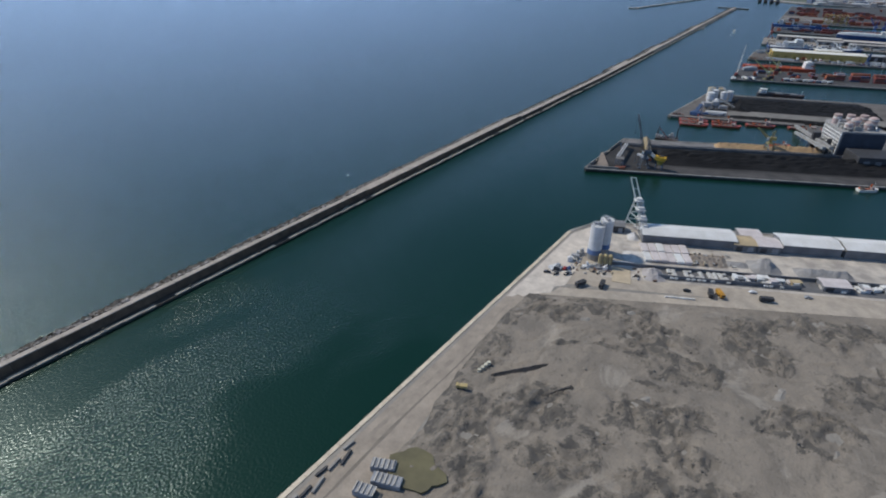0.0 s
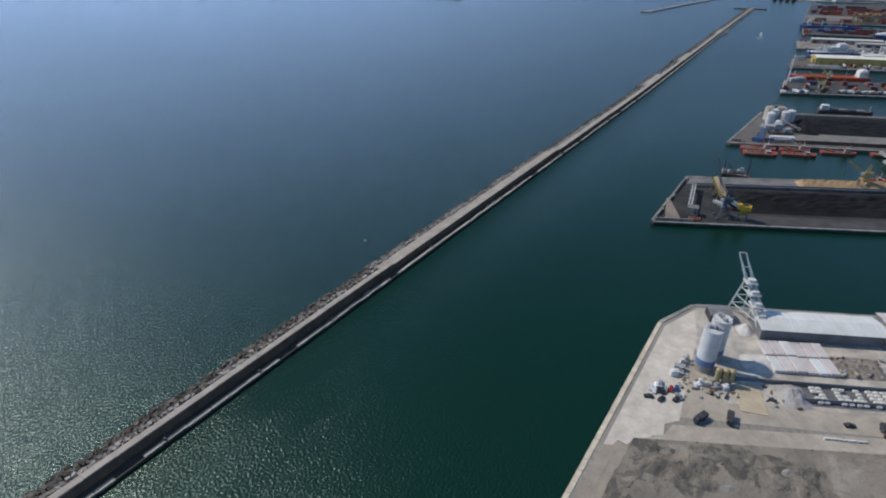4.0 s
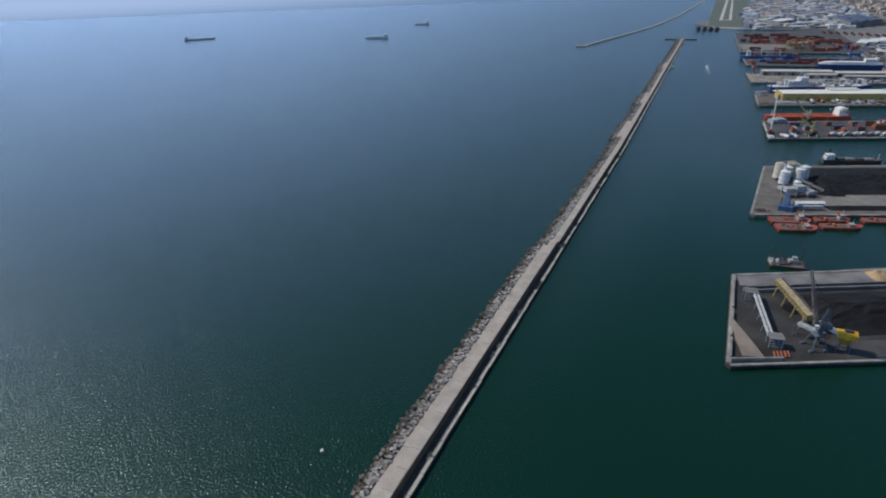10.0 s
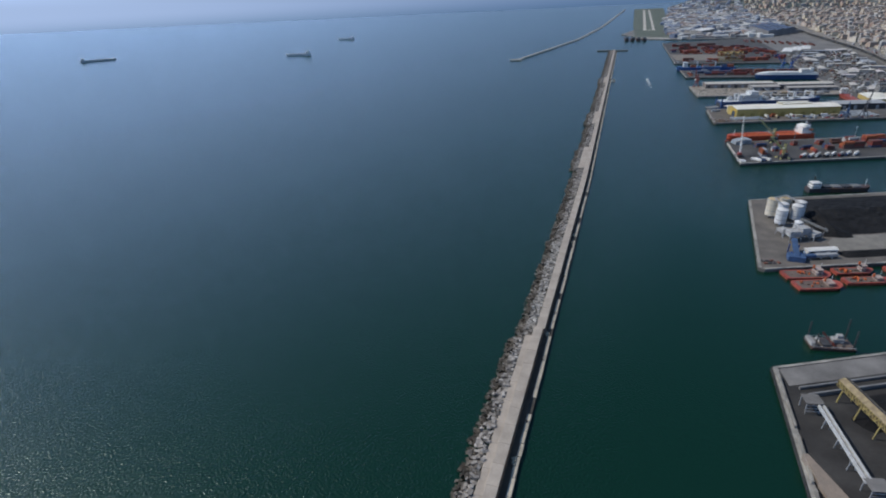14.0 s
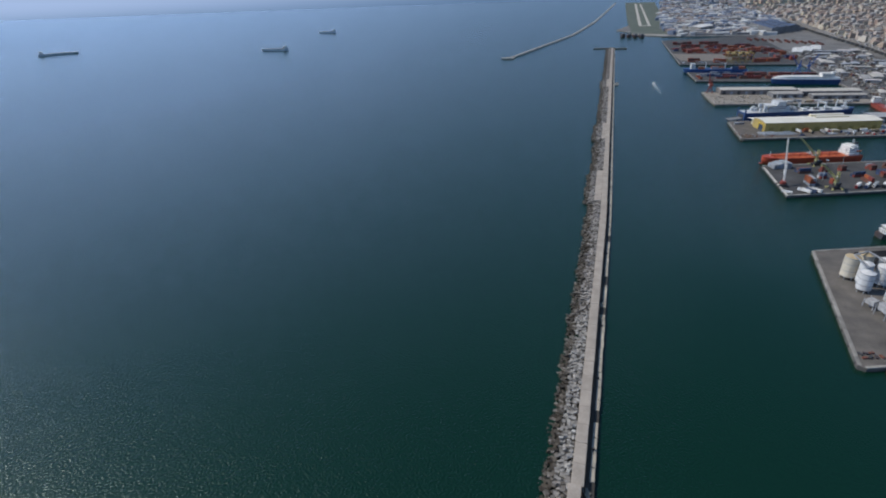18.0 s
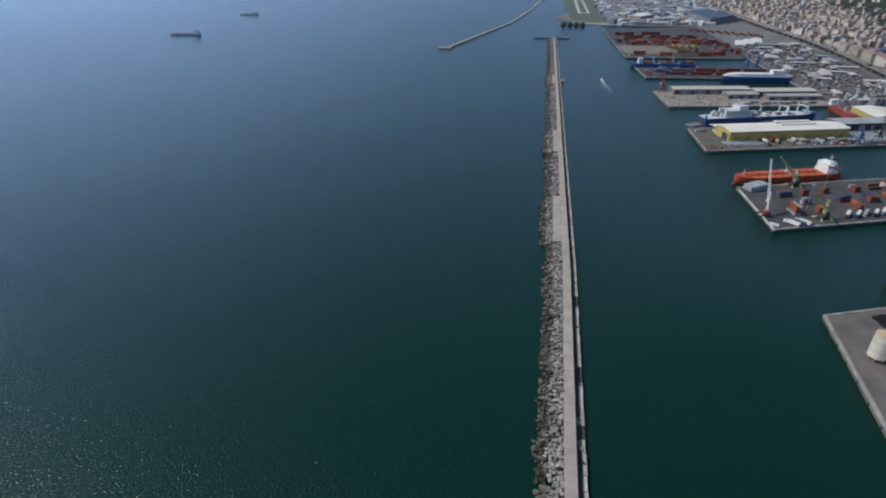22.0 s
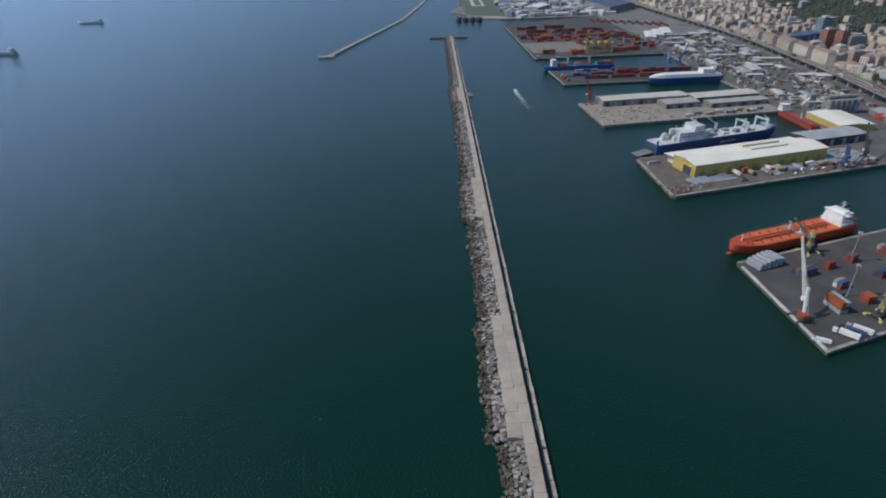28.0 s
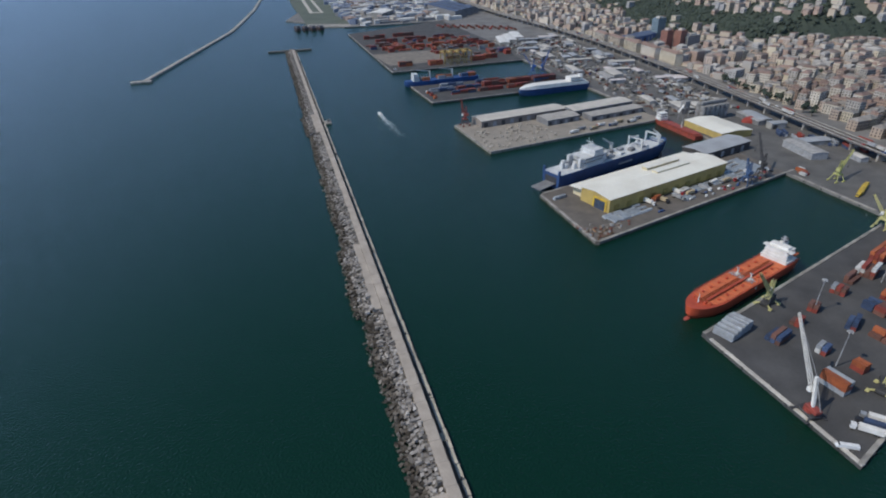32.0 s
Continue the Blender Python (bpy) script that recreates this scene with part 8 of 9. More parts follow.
def rtg_crane(m, label="yellow rubber-tyred gantry crane over container stacks"):
    t = thing("gantry_crane", m, label, "crane", "gantry cranes")
    for x in (-5, 5):
        for y in (-12, 12):
            bm = B()
            beam(bm, (x, y, 0), (x, y, 20), 1.3)
            part("leg", bm, RTGPAINT, t)
    for x in (-5, 5):
        bm = B()
        beam(bm, (x, -13, 20.5), (x, 13, 20.5), 1.6)
        part("girder", bm, RTGPAINT, t)
    for y in (-12, 12):
        bm = B()
        beam(bm, (-5, y, 5), (5, y, 5), 1.0)
        part("sill", bm, RTGPAINT, t)
        bm = B()
        beam(bm, (-5, y, 14), (5, y, 14), 0.8)
        part("sill", bm, RTGPAINT, t)
    bm = B()
    box(bm, 0, 3, 20.8, 8, 5, 2.4, bevel=0.2)
    part("trolley", bm, RTGPAINT, t)
    return t


g = rtg_crane(P8.at(108, 32, 2.5))
for s in (122, 136, 150):
    copy_thing(g, P8.at(s, 32, 2.5))
for i, (s, d, c, n, h, cols) in enumerate(((36, 46, 2, 4, 3, ("red", "orange", "brown")), (90, 34, 2, 5, 3, ("orange", "red")), (175, 40, 2, 5, 3, ("orange", "red")), (205, 50, 2, 5, 3, ("orange", "red", "brown")), (60, 225, 3, 4, 3, ("red", "orange")), (115, 225, 2, 4, 3, ("orange", "red")), (160, 230, 2, 4, 3, ("red", "orange")), (205, 235, 2, 4, 3, ("red", "orange")), (245, 240, 2, 4, 3, ("red", "brown")), (70, 330, 4, 3, 3, ("brown", "red")), (140, 335, 4, 3, 3, ("brown", "red")), (210, 340, 4, 3, 3, ("brown", "red", "blue")), (58, 400, 4, 3, 3, ("brown", "red")), (130, 405, 4, 3, 3, ("brown", "red")))):
    stack(P8, s, d, 0, n, c, h, cols, seed=120 + i, far="terminal")
rk = random.Random(808)
for d in range(75, 330, 22):
    for s in range(22, 262, 29):
        if (s < 135 and d < 200) or rk.random() < 0.3:
            continue
        stack(P8, s + rk.uniform(-4, 4), d + rk.uniform(-3, 3), rk.choice((0, 0, 90)), rk.randint(2, 4), rk.randint(1, 2), rk.randint(1, 3), rk.choice((("red", "orange"), ("brown", "red"), ("grey", "brown"), ("blue", "red"))), seed=2000 + s + d, far="terminal")
car(P8.at(8, 20, 2.5), CARCOLS[0], "white van on the terminal quay", van=True)
# far works beyond the terminal
shed("works_hall", pose(-30, 2600, 2.5, 0, 0, 60), 110, 50, 14, 3, ROOFW, RIBWALL, "large works hall with pale roof beyond the terminal", "far works", 6)
BLUEROOF = mat("blue_sheet_roof", (0.085, 0.115, 0.185), (0.06, 0.08, 0.13), rough=0.6, size=20)
for k in range(3):
    shed("rolling_mill", pose(205 + 34 * k, 2480 + 40 * k, 2.5, 0, 0, 93), 270, 30, 18, 4, BLUEROOF, WALLGREY, "very long blue-roofed rolling mill hall", "far works", 8)
for k in range(3):
    shed("terminal_shed", pose(140 + 26 * k, 1960 + 25 * k, 2.5, 0, 0, 75), 90, 22, 7, 1.2, ROOFW, RIBWALL, "long white-roofed terminal shed", "terminal sheds", 6)
rnd = random.Random(77)
for i in range(10):
    for j in range(3):
        stack(Plan(100 + 17 * i, 2300 - 14 * i + 22 * j, 85), 0, 0, 0, 2, 1, 2, ("brown", "red", "brown"), seed=300 + i * 3 + j, far="terminal")

# ---- inner quays between piers and motorway ----
SHORE = mat("shore_asphalt", (0.13, 0.125, 0.12), (0.085, 0.082, 0.08), size=18, fine=1.5)
bm = B()
prism(bm, [(115.2, 1100), (232, 1100), (262, 1500), (296, 1820), (300, 2040), (140, 2040), (115.2, 1820)], 2.2, 2.52)
solo("pavement", bm, SHORE, ident(0, 0), "dark asphalt yards behind the piers", "pavement", kind="structure")
t = thing("shore_quay", ident(0, 0), "stone edge of the inner harbour basins", "quay", kind="structure")
for a, b in ((1115, 1195), (1300, 1382), (1490, 1585), (1690, 1808)):
    edge_stones(t, (115, b), (115, a), step=9, w=2.4)
# yellow and white transit shed beside the red ship
shed("transit_shed", pose(144, 1298, 2.5, 0, 0, 92), 58, 40, 7.0, 1.6, CREAMROOF, MUSTARD, "broad transit shed with cream roof and yellow walls", "", 6)
GREYTANK = mat("grey_tank", (0.27, 0.265, 0.26), (0.16, 0.158, 0.155), size=4)
for k in range(12):
    t = thing("tall_silo", pose(152 + 6.9 * (k % 6), 1364 + 7.4 * (k // 6) + 0.8 * (k % 6), 2.5), "tall grey concrete grain silo in a bank behind the quay", "silo", "bank of grey silos")
    bm = B()
    cyl(bm, 0, 0, 0, 3.3, 17 + 2 * (k // 6), 16)
    part("shaft", bm, GREYTANK, t)
    bm = B()
    cyl(bm, 0, 0, 17 + 2 * (k // 6), 3.45, 0.6, 16)
    part("cap", bm, GREYROOF0, t)
bm = B()
box(bm, 17.5, 3.5, 21.6, 38, 5, 2.6, bevel=0.2)
solo("silo_gallery", bm, GREYTANK, pose(152, 1364, 0, 0, 0, 6), "long pale gallery across the tops of the grey silos", "gallery")
t = thing("elevator_tower", pose(136, 1376, 2.5, 0, 0, 4), "grey steel grain elevator tower at the quay edge", "tower")
for x in (-4, 4):
    for y in (-4, 4):
        bm = B()
        beam(bm, (x, y, 0), (x * 0.8, y * 0.8, 22), 0.6)
        part("post", bm, GREYSTEEL, t)
bm = B()
box(bm, 0, 0, 15, 7.5, 7.5, 8, bevel=0.2)
part("cladding", bm, GREYTANK, t)
bm = B()
beam(bm, (0, 0, 20), (-14, -6, 12), 1.6)
part("spout", bm, WHITE, t)
t = thing("red_tanker", pose(108, 1312, 0, 0, 0, 90), "orange-red coaster with white bridge moored at the inner quay", "ship")
part("hull", hull_bm(76, 11, 4.8, bow=0.2, sheer=0.4), SHIPRED, t)
bm = B()
deckhouse(bm, 66, 0, 5.5, 9, 10, 3)
h = part("superstructure", bm, WHITE, t)
bm = B()
window_band(bm, 66, 0, 5.5, 8.6, 9.6, 3)
part("windows", bm, GLASS, h)
bm = B()
loft(bm, [[(x, -5, 5.52), (x, 5, 5.52), (x, 5, 5.8), (x, -5, 5.8)] for x in (3, 56)])
part("deck", bm, SHIPRED, t)
bm = B()
cyl(bm, 30, 0, 5.8, 0.4, 6, 8)
part("mast", bm, WHITE, t)
bm = B()
bmesh.ops.create_uvsphere(bm, u_segments=16, v_segments=8, radius=9, matrix=pose(0, 0, 0) @ Matrix.Diagonal((1.3, 0.9, 0.75, 1)))
solo("dome_store", bm, mat("dark_red_dome", (0.28, 0.045, 0.035), (0.2, 0.04, 0.03), size=4), pose(203, 1342, 2.0), "dark red domed store behind the quay", "dome")
for k in range(6):
    stack(Plan(196 + 7 * k, 1290 - 14 * k, 65), 0, 0, 0, 3, 1, 2, ("blue", "grey", "red", "blue"), seed=200 + k, plain=True)
harbour_crane(pose(139, 1172, 2.5), mat("lime_crane", (0.46, 0.46, 0.16), (0.34, 0.34, 0.14), rough=0.6, size=3), "lime-yellow portal crane on the inner quay", (21, 9, 23), 11)
for k in range(3):
    stack(Plan(125 + 3 * k, 1192 + 5 * k, 95), 0, 0, 0, 2, 1, 1, ("orange", "white", "red"), 6.1, seed=220 + k, plain=True)
for k in range(5):
    lorry(pose(126 + 5 * k, 1140 + 3 * k, 2.5, 0, 0, 20), YELLOW, YELLOW, "yellow works lorry on the inner quay", 7)
# yards crowded with lorries, trailers, huts and stores
YARDC = (mat("dull_white_sheet", (0.44, 0.43, 0.41), (0.27, 0.265, 0.255), size=4), GREYSTEEL, CCOL["white"], WALLGREY, CCOL["brown"], OLDROOF, CCOL["grey"])
protos = [lorry(pose(0, 0, -60), CARCOLS[k % 5], YARDC[k], "lorry with box trailer parked in the harbour yard", 9.0, "yard lorries") for k in range(7)]
rnd = random.Random(99)
for k in range(120):
    y = rnd.uniform(1380, 2020)
    x = rnd.uniform(150, 232 + (y - 1380) * 0.08)
    copy_thing(protos[k % 7], pose(x, y, 2.52, 0, 0, rnd.choice((12, 100, 8, 95)) + rnd.uniform(-4, 4)))
for k in range(60):
    y = rnd.uniform(1180, 2040)
    x = rnd.uniform(140, 225 + (y - 1180) * 0.08)
    if 1260 < y < 1390 and x < 200:
        continue
    L, W, H = rnd.uniform(12, 46), rnd.uniform(8, 17), rnd.uniform(4, 7)
    shed("store_shed", pose(x, y, 2.5, 0, 0, rnd.choice((80, 82, -8))), L, W, H, 0.9, rnd.choice((GREYROOF, OLDROOF, PINKROOF, GREYROOF, OLDROOF, GREYROOF0)), rnd.choice((WALLGREY, RIBWALL, GREYSTEEL)), "harbour store shed in the crowded yards", "store sheds", 2, ribs=False)

clut = [[] for _ in range(5)], [[] for _ in range(5)]
rk = random.Random(55)
for k in range(900):
    y = rk.uniform(1395, 2040)
    x = rk.uniform(128, 238 + (y - 1380) * 0.085)
    i = rk.choice((0, 1, 1, 2, 3, 4))
    L, W, H = rk.uniform(2.5, 12), rk.uniform(1.8, 3.6), rk.uniform(1.0, 3.4)
    m = pose(x, y, 2.4, 0, 0, rk.choice((82, 80, -9, 12)) + rk.uniform(-4, 4))
    v, f = clut[0][i], clut[1][i]
    b = len(v)
    v.extend(tuple(m @ Vector((sx * L / 2, sy * W / 2, h))) for h in (H, 0) for sx, sy in ((-1, -1), (1, -1), (1, 1), (-1, 1)))
    f.extend(tuple(b + q for q in face) for face in BOX_F)
CLUTTER = (mat("dull_white_sheet", (0.44, 0.43, 0.41), (0.27, 0.265, 0.255), size=4), mat("dark_goods", (0.17, 0.165, 0.16), (0.09, 0.088, 0.086), size=4), mat("dusty_tan_goods", (0.32, 0.28, 0.22), (0.22, 0.195, 0.16), size=4), CCOL["brown"], GREYROOF0)
for i in range(5):
    me = bpy.data.meshes.new("yard_goods")
    me.from_pydata(clut[0][i], [], clut[1][i])
    me.materials.append(CLUTTER[i])
    tagged(new("yard_goods", me), "trailers, crates and goods crowding the harbour yards", "goods", kind="stuff")

# ---- the elevated motorway and the railway ----
MW = [(150, 880), (206, 1180), (238, 1380), (270, 1580), (300, 1850), (312, 2053), (309, 2500), (330, 3000)]


def along(pts, w0, w1, z0, z1, bm):
    rings = []
    for i, (x, y) in enumerate(pts):
        a, b = pts[max(0, i - 1)], pts[min(len(pts) - 1, i + 1)]
        d = Vector((b[0] - a[0], b[1] - a[1], 0)).normalized()
        nrm = Vector((d.y, -d.x, 0))
        l, r = Vector((x, y, 0)) + nrm * w0, Vector((x, y, 0)) + nrm * w1
        rings.append([(l.x, l.y, z0), (r.x, r.y, z0), (r.x, r.y, z1), (l.x, l.y, z1)])
    loft(bm, rings)


t = thing("motorway", ident(0, 0), "raised motorway on concrete piers between harbour and town", "motorway", kind="structure")
bm = B()
along(MW, 2, 17, 11.2, 12.4, bm)
part("carriageway", bm, mat("motorway_asphalt", (0.135, 0.120, 0.110), (0.095, 0.086, 0.080), size=20), t)
for a, b in ((2, 2.5), (9.2, 9.8), (16.5, 17)):
    bm = B()
    along(MW, a, b, 12.4, 13.3, bm)
    part("parapet", bm, CONCRETE, t)
bm = B()
box(bm, 0, 0, 0, 2.2, 9, 9.4)
pm = mesh_of("pier_column", bm, CONCRETE)
for i in range(len(MW) - 1):
    a, b = Vector((*MW[i], 0)), Vector((*MW[i + 1], 0))
    d = (b - a)
    n = int(d.length / 32)
    for k in range(n):
        c = a + d * ((k + 0.5) / n)
        nrm = Vector((d.y, -d.x, 0)).normalized()
        ob = new("pier_column", pm)
        ob.parent = t
        ob.matrix_basis = pose(c.x + nrm.x * 9.5, c.y + nrm.y * 9.5, 2.0, 0, 0, math.degrees(math.atan2(d.y, d.x)))
t = thing("railway", ident(0, 0), "railway lines with brown ballast beside the motorway", "railway", kind="structure")
bm = B()
along(MW, 22, 44, 2.0, 2.9, bm)
part("ballast", bm, mat("brown_ballast", (0.20, 0.165, 0.145), (0.14, 0.12, 0.11), size=9, fine=0.8), t)
for k in range(10):
    bm = B()
    along(MW, 24 + 2 * k, 24.15 + 2 * k, 2.9, 3.05, bm)
    part("rail", bm, DARKSTEEL, t)
trn = None
for k in range(22):
    f = k / 22
    y = 1160 + 640 * f
    i = max(j for j in range(len(MW)) if MW[j][1] <= y)
    u = (y - MW[i][1]) / (MW[i + 1][1] - MW[i][1])
    x = MW[i][0] + (MW[i + 1][0] - MW[i][0]) * u
    ang = math.degrees(math.atan2(MW[i + 1][1] - MW[i][1], MW[i + 1][0] - MW[i][0]))
    if trn is None:
        trn = thing("rail_wagon", pose(0, 0, -70), "red-brown covered rail wagon on the railway", "wagon", "rail wagons")
        bm = B()
        loft(bm, [[(x2, -1.4, 1.0), (x2, 1.4, 1.0), (x2, 1.4, 3.4), (x2, 0, 4.0), (x2, -1.4, 3.4)] for x2 in (-9, 9)])
        part("body", bm, CCOL["red"], trn)
        for x2 in (-6, 6):
            bm = B()
            box(bm, x2, 0, 0, 3.4, 2.0, 1.0, bevel=0.1)
            part("bogie", bm, DARKSTEEL, trn)
    if rnd.random() < 0.75:
        off = 26 + 4 * (k % 4)
        copy_thing(trn, pose(x + math.sin(radians(ang)) * off, y - math.cos(radians(ang)) * off, 3.05, 0, 0, ang))
# traffic on the motorway
for k in range(60):
    y = rnd.uniform(1100, 2400)
    i = max(j for j in range(len(MW)) if MW[j][1] <= y)
    u = (y - MW[i][1]) / (MW[i + 1][1] - MW[i][1])
    x = MW[i][0] + (MW[i + 1][0] - MW[i][0]) * u
    ang = math.degrees(math.atan2(MW[i + 1][1] - MW[i][1], MW[i + 1][0] - MW[i][0]))
    off = rnd.choice((4.5, 7.5, 11.5, 14.5))
    src = protos[k % 7] if k % 3 == 0 else cars[k % 5]
    copy_thing(src, pose(x + math.sin(radians(ang)) * off, y - math.cos(radians(ang)) * off, 12.4, 0, 0, ang))

# ---- the town ----
WALLC = [(0.459, 0.392, 0.316), (0.415, 0.329, 0.267), (0.524, 0.476, 0.41), (0.458, 0.372, 0.315), (0.378, 0.35, 0.321), (0.542, 0.476, 0.371), (0.393, 0.288, 0.241), (0.36, 0.35, 0.345)]
ROOFC = [(0.271, 0.192, 0.162), (0.259, 0.236, 0.215), (0.196, 0.158, 0.141), (0.32, 0.3, 0.28), (0.225, 0.157, 0.133), (0.225, 0.215, 0.205)]
wallm = [mat(f"render_wall_{i}", c, tuple(v * 0.8 for v in c), size=8, fine=1.0, vary=0.22) for i, c in enumerate(WALLC)]
roofm = [mat(f"town_roof_{i}", c, tuple(v * 0.75 for v in c), size=6, fine=0.8, vary=0.25) for i, c in enumerate(ROOFC)]
WIN = mat("town_window", (0.045, 0.05, 0.055), (0.03, 0.032, 0.035), rough=0.25, size=4, bump=0)


def apartment(k):
    """A block of flats: body, cornice, tiled or flat roof, roof huts, window rows."""
    r = random.Random(500 + k)
    L, W, fl = r.uniform(9, 24), r.uniform(8, 13), r.choice((2, 3, 3, 4, 4, 5, 6))
    H = fl * 3.3 + 1.5
    t = thing("apartment_block", pose(0, 0, -90), "old apartment block with plastered walls in the harbour town", "apartment block", "town blocks")
    bm = B()
    box(bm, 0, 0, 0, L, W, H)
    body = part("outer_wall", bm, wallm[k % len(wallm)], t)
    bm = B()
    box(bm, 0, 0, H - 0.35, L + 0.7, W + 0.7, 0.4)
    part("cornice", bm, wallm[(k + 3) % len(wallm)], t)
    bm = B()
    if k % 3:
        loft(bm, [[(-L / 2 + i, -W / 2 - 0.3 + j, H + 0.1), (L / 2 - i, -W / 2 - 0.3 + j, H + 0.1), (L / 2 - i, W / 2 + 0.3 - j, H + 0.1), (-L / 2 + i, W / 2 + 0.3 - j, H + 0.1)] if not i else [(-L / 2 + i, -W / 2 + j, H + 2.6), (L / 2 - i, -W / 2 + j, H + 2.6), (L / 2 - i, W / 2 - j, H + 2.6), (-L / 2 + i, W / 2 - j, H + 2.6)] for i, j in ((0, 0), (W * 0.3, W * 0.42))])
    else:
        box(bm, 0, 0, H + 0.05, L, W, 0.3)
        box(bm, L * 0.2, 0, H + 0.3, 4, 5, 2.6)
        box(bm, -L * 0.25, W * 0.1, H + 0.3, 3, 3, 1.8)
    part("roof", bm, roofm[k % len(roofm)], t)
    bm = B()
    for f in range(fl):
        z = 1.6 + f * 3.3
        n = int(L / 2.9)
        for i in range(n):
            x = -L / 2 + L * (i + 0.5) / n
            for s in (-1, 1):
                box(bm, x, s * W / 2, z, 1.2, 0.16, 1.7)
        n = int(W / 2.9)
        for i in range(n):
            y = -W / 2 + W * (i + 0.5) / n
            for s in (-1, 1):
                box(bm, s * L / 2, y, z, 0.16, 1.2, 1.7)
    part("glazing", bm, WIN, t, kind="stuff")
    return t


blocks = [apartment(k) for k in range(16)]


def motor_x(y):
    i = max(j for j in range(len(MW) - 1) if MW[j][1] <= y)
    u = (y - MW[i][1]) / (MW[i + 1][1] - MW[i][1])
    return MW[i][0] + (MW[i + 1][0] - MW[i][0]) * u


def hill_z(x, y):
    """The wooded slopes behind the town."""
    if y < 1694:
        base = 811 + (1694 - y) * 0.6
    elif y < 1768:
        base = 811 - (y - 1694) * 3.0
    elif y < 1938:
        base = 588 - (y - 1768) * 0.4
    else:
        base = 520 + (y - 1938) * 0.25
    base += 25 * noise.noise((x * 0.012, y * 0.012, 3))
    rise = (x - base) * 0.34
    if rise <= 0:
        return 0.0
    return min(rise, 190 + 0.06 * rise) * (0.8 + 0.35 * noise.noise((x * 0.004, y * 0.004, 0)))


def far_hill_z(x, y):
    """The long ridge that closes the coast."""
    u = min(1.0, max(0.0, (y - 3900 - 90 * noise.noise((x * 0.004, 2, 1))) / 700))
    v = min(1.0, max(0.0, (x + 40) / 500))
    return (60 + 110 * v) * u * u * (3 - 2 * u) * v ** 0.5 * (0.85 + 0.5 * noise.noise((x * 0.003, y * 0.004, 6)))


far_v, far_f, win_v, win_f, rf_v, rf_f = [], [], [], [], [], []


def far_block(x, y, z, L, W, H, ang):
    m = pose(x, y, z, 0, 0, ang)
    b = len(far_v)
    far_v.extend(tuple(m @ Vector((sx * L / 2, sy * W / 2, h))) for h in (-6, H) for sx, sy in ((-1, -1), (1, -1), (1, 1), (-1, 1)))
    far_f.extend(tuple(b + i for i in q) for q in ((0, 1, 5, 4), (1, 2, 6, 5), (2, 3, 7, 6), (3, 0, 4, 7)))
    b = len(rf_v)
    rf_v.extend(tuple(m @ Vector((sx * (L / 2 + 0.4), sy * (W / 2 + 0.4), H))) for sx, sy in ((-1, -1), (1, -1), (1, 1), (-1, 1)))
    k = 0.5 if (int(x * 7 + y) % 3) else 0.98
    hh = 2.4 if k < 0.9 else 0.5
    rf_v.extend(tuple(m @ Vector((sx * L / 2 * k, sy * W / 2 * (0.25 if k < 0.9 else k), H + hh))) for sx, sy in ((-1, -1), (1, -1), (1, 1), (-1, 1)))
    rf_f.extend(tuple(b + i for i in q) for q in ((4, 5, 6, 7), (0, 1, 5, 4), (1, 2, 6, 5), (2, 3, 7, 6), (3, 0, 4, 7)))
    for f in range(int(H / 3.4)):
        z0 = 1.4 + f * 3.4
        for sgn, half, other, ax in ((-1, W / 2, L, 0), (-1, L / 2, W, 1)):
            n = max(2, int(other / 4.2))
            for i in range(n):
                u = -other / 2 + other * (i + 0.5) / n
                c = [(u - 0.7, sgn * (half + 0.08)), (u + 0.7, sgn * (half + 0.08))]
                if ax:
                    c = [(q, p2) for p2, q in c]
                b = len(win_v)
                win_v.extend(tuple(m @ Vector((px, py, zz))) for zz in (z0, z0 + 1.7) for px, py in c)
                win_f.append((b, b + 1, b + 3, b + 2))


rnd = random.Random(2024)
near = 0
y = 1010.0
while y < 3000:
    x = motor_x(y) + 66
    step = 17 if y < 1900 else 20
    while x < (1450 if y < 2200 else 1250):
        px, py = x + rnd.uniform(-5.5, 5.5), y + rnd.uniform(-5.5, 5.5)
        hz = hill_z(px, py)
        dens = 0.9 if hz <= 0 else (0.22 if hz < 12 else (0.03 if hz < 42 else (0.7 if hz < 75 else 0.16)))
        if noise.noise((px * 0.009, py * 0.009, 5)) > 0.42:
            dens *= 0.25
        if 388 < px < 500 and 1755 < py < 1935:
            dens = 0
        if rnd.random() < dens:
            ang = 14 + 30 * noise.noise((px * 0.006, py * 0.006, 9)) + rnd.choice((0, 0, 90)) + rnd.uniform(-7, 7)
            if px < motor_x(y) + 300 and 1060 < py < 1720 and near < 300:
                b = copy_thing(blocks[rnd.randrange(16)], pose(px, py, 2.4, 0, 0, ang))
                near += 1
            else:
                far_block(px, py, 2.4 + hz, rnd.uniform(8, 22), rnd.uniform(7, 14), rnd.choice((5, 6, 8, 9, 11, 13, 16, 20)) * (1 if hz < 5 else 0.75), ang)
        x += step
    y += step


# thinner building further up the coast
y = 3010.0
while y < 4650:
    x = 350 + (y - 3000) * 0.02
    while x < 1250:
        px, py = x + rnd.uniform(-9, 9), y + rnd.uniform(-9, 9)
        if rnd.random() < (0.75 if hill_z(px, py) <= 0 else 0.12):
            far_block(px, py, 2.4 + max(hill_z(px, py), far_hill_z(px, py)), rnd.uniform(12, 26), rnd.uniform(10, 17), rnd.choice((8, 11, 14, 18)), 14 + rnd.choice((0, 90)) + rnd.uniform(-8, 8))
        x += 29
    y += 31


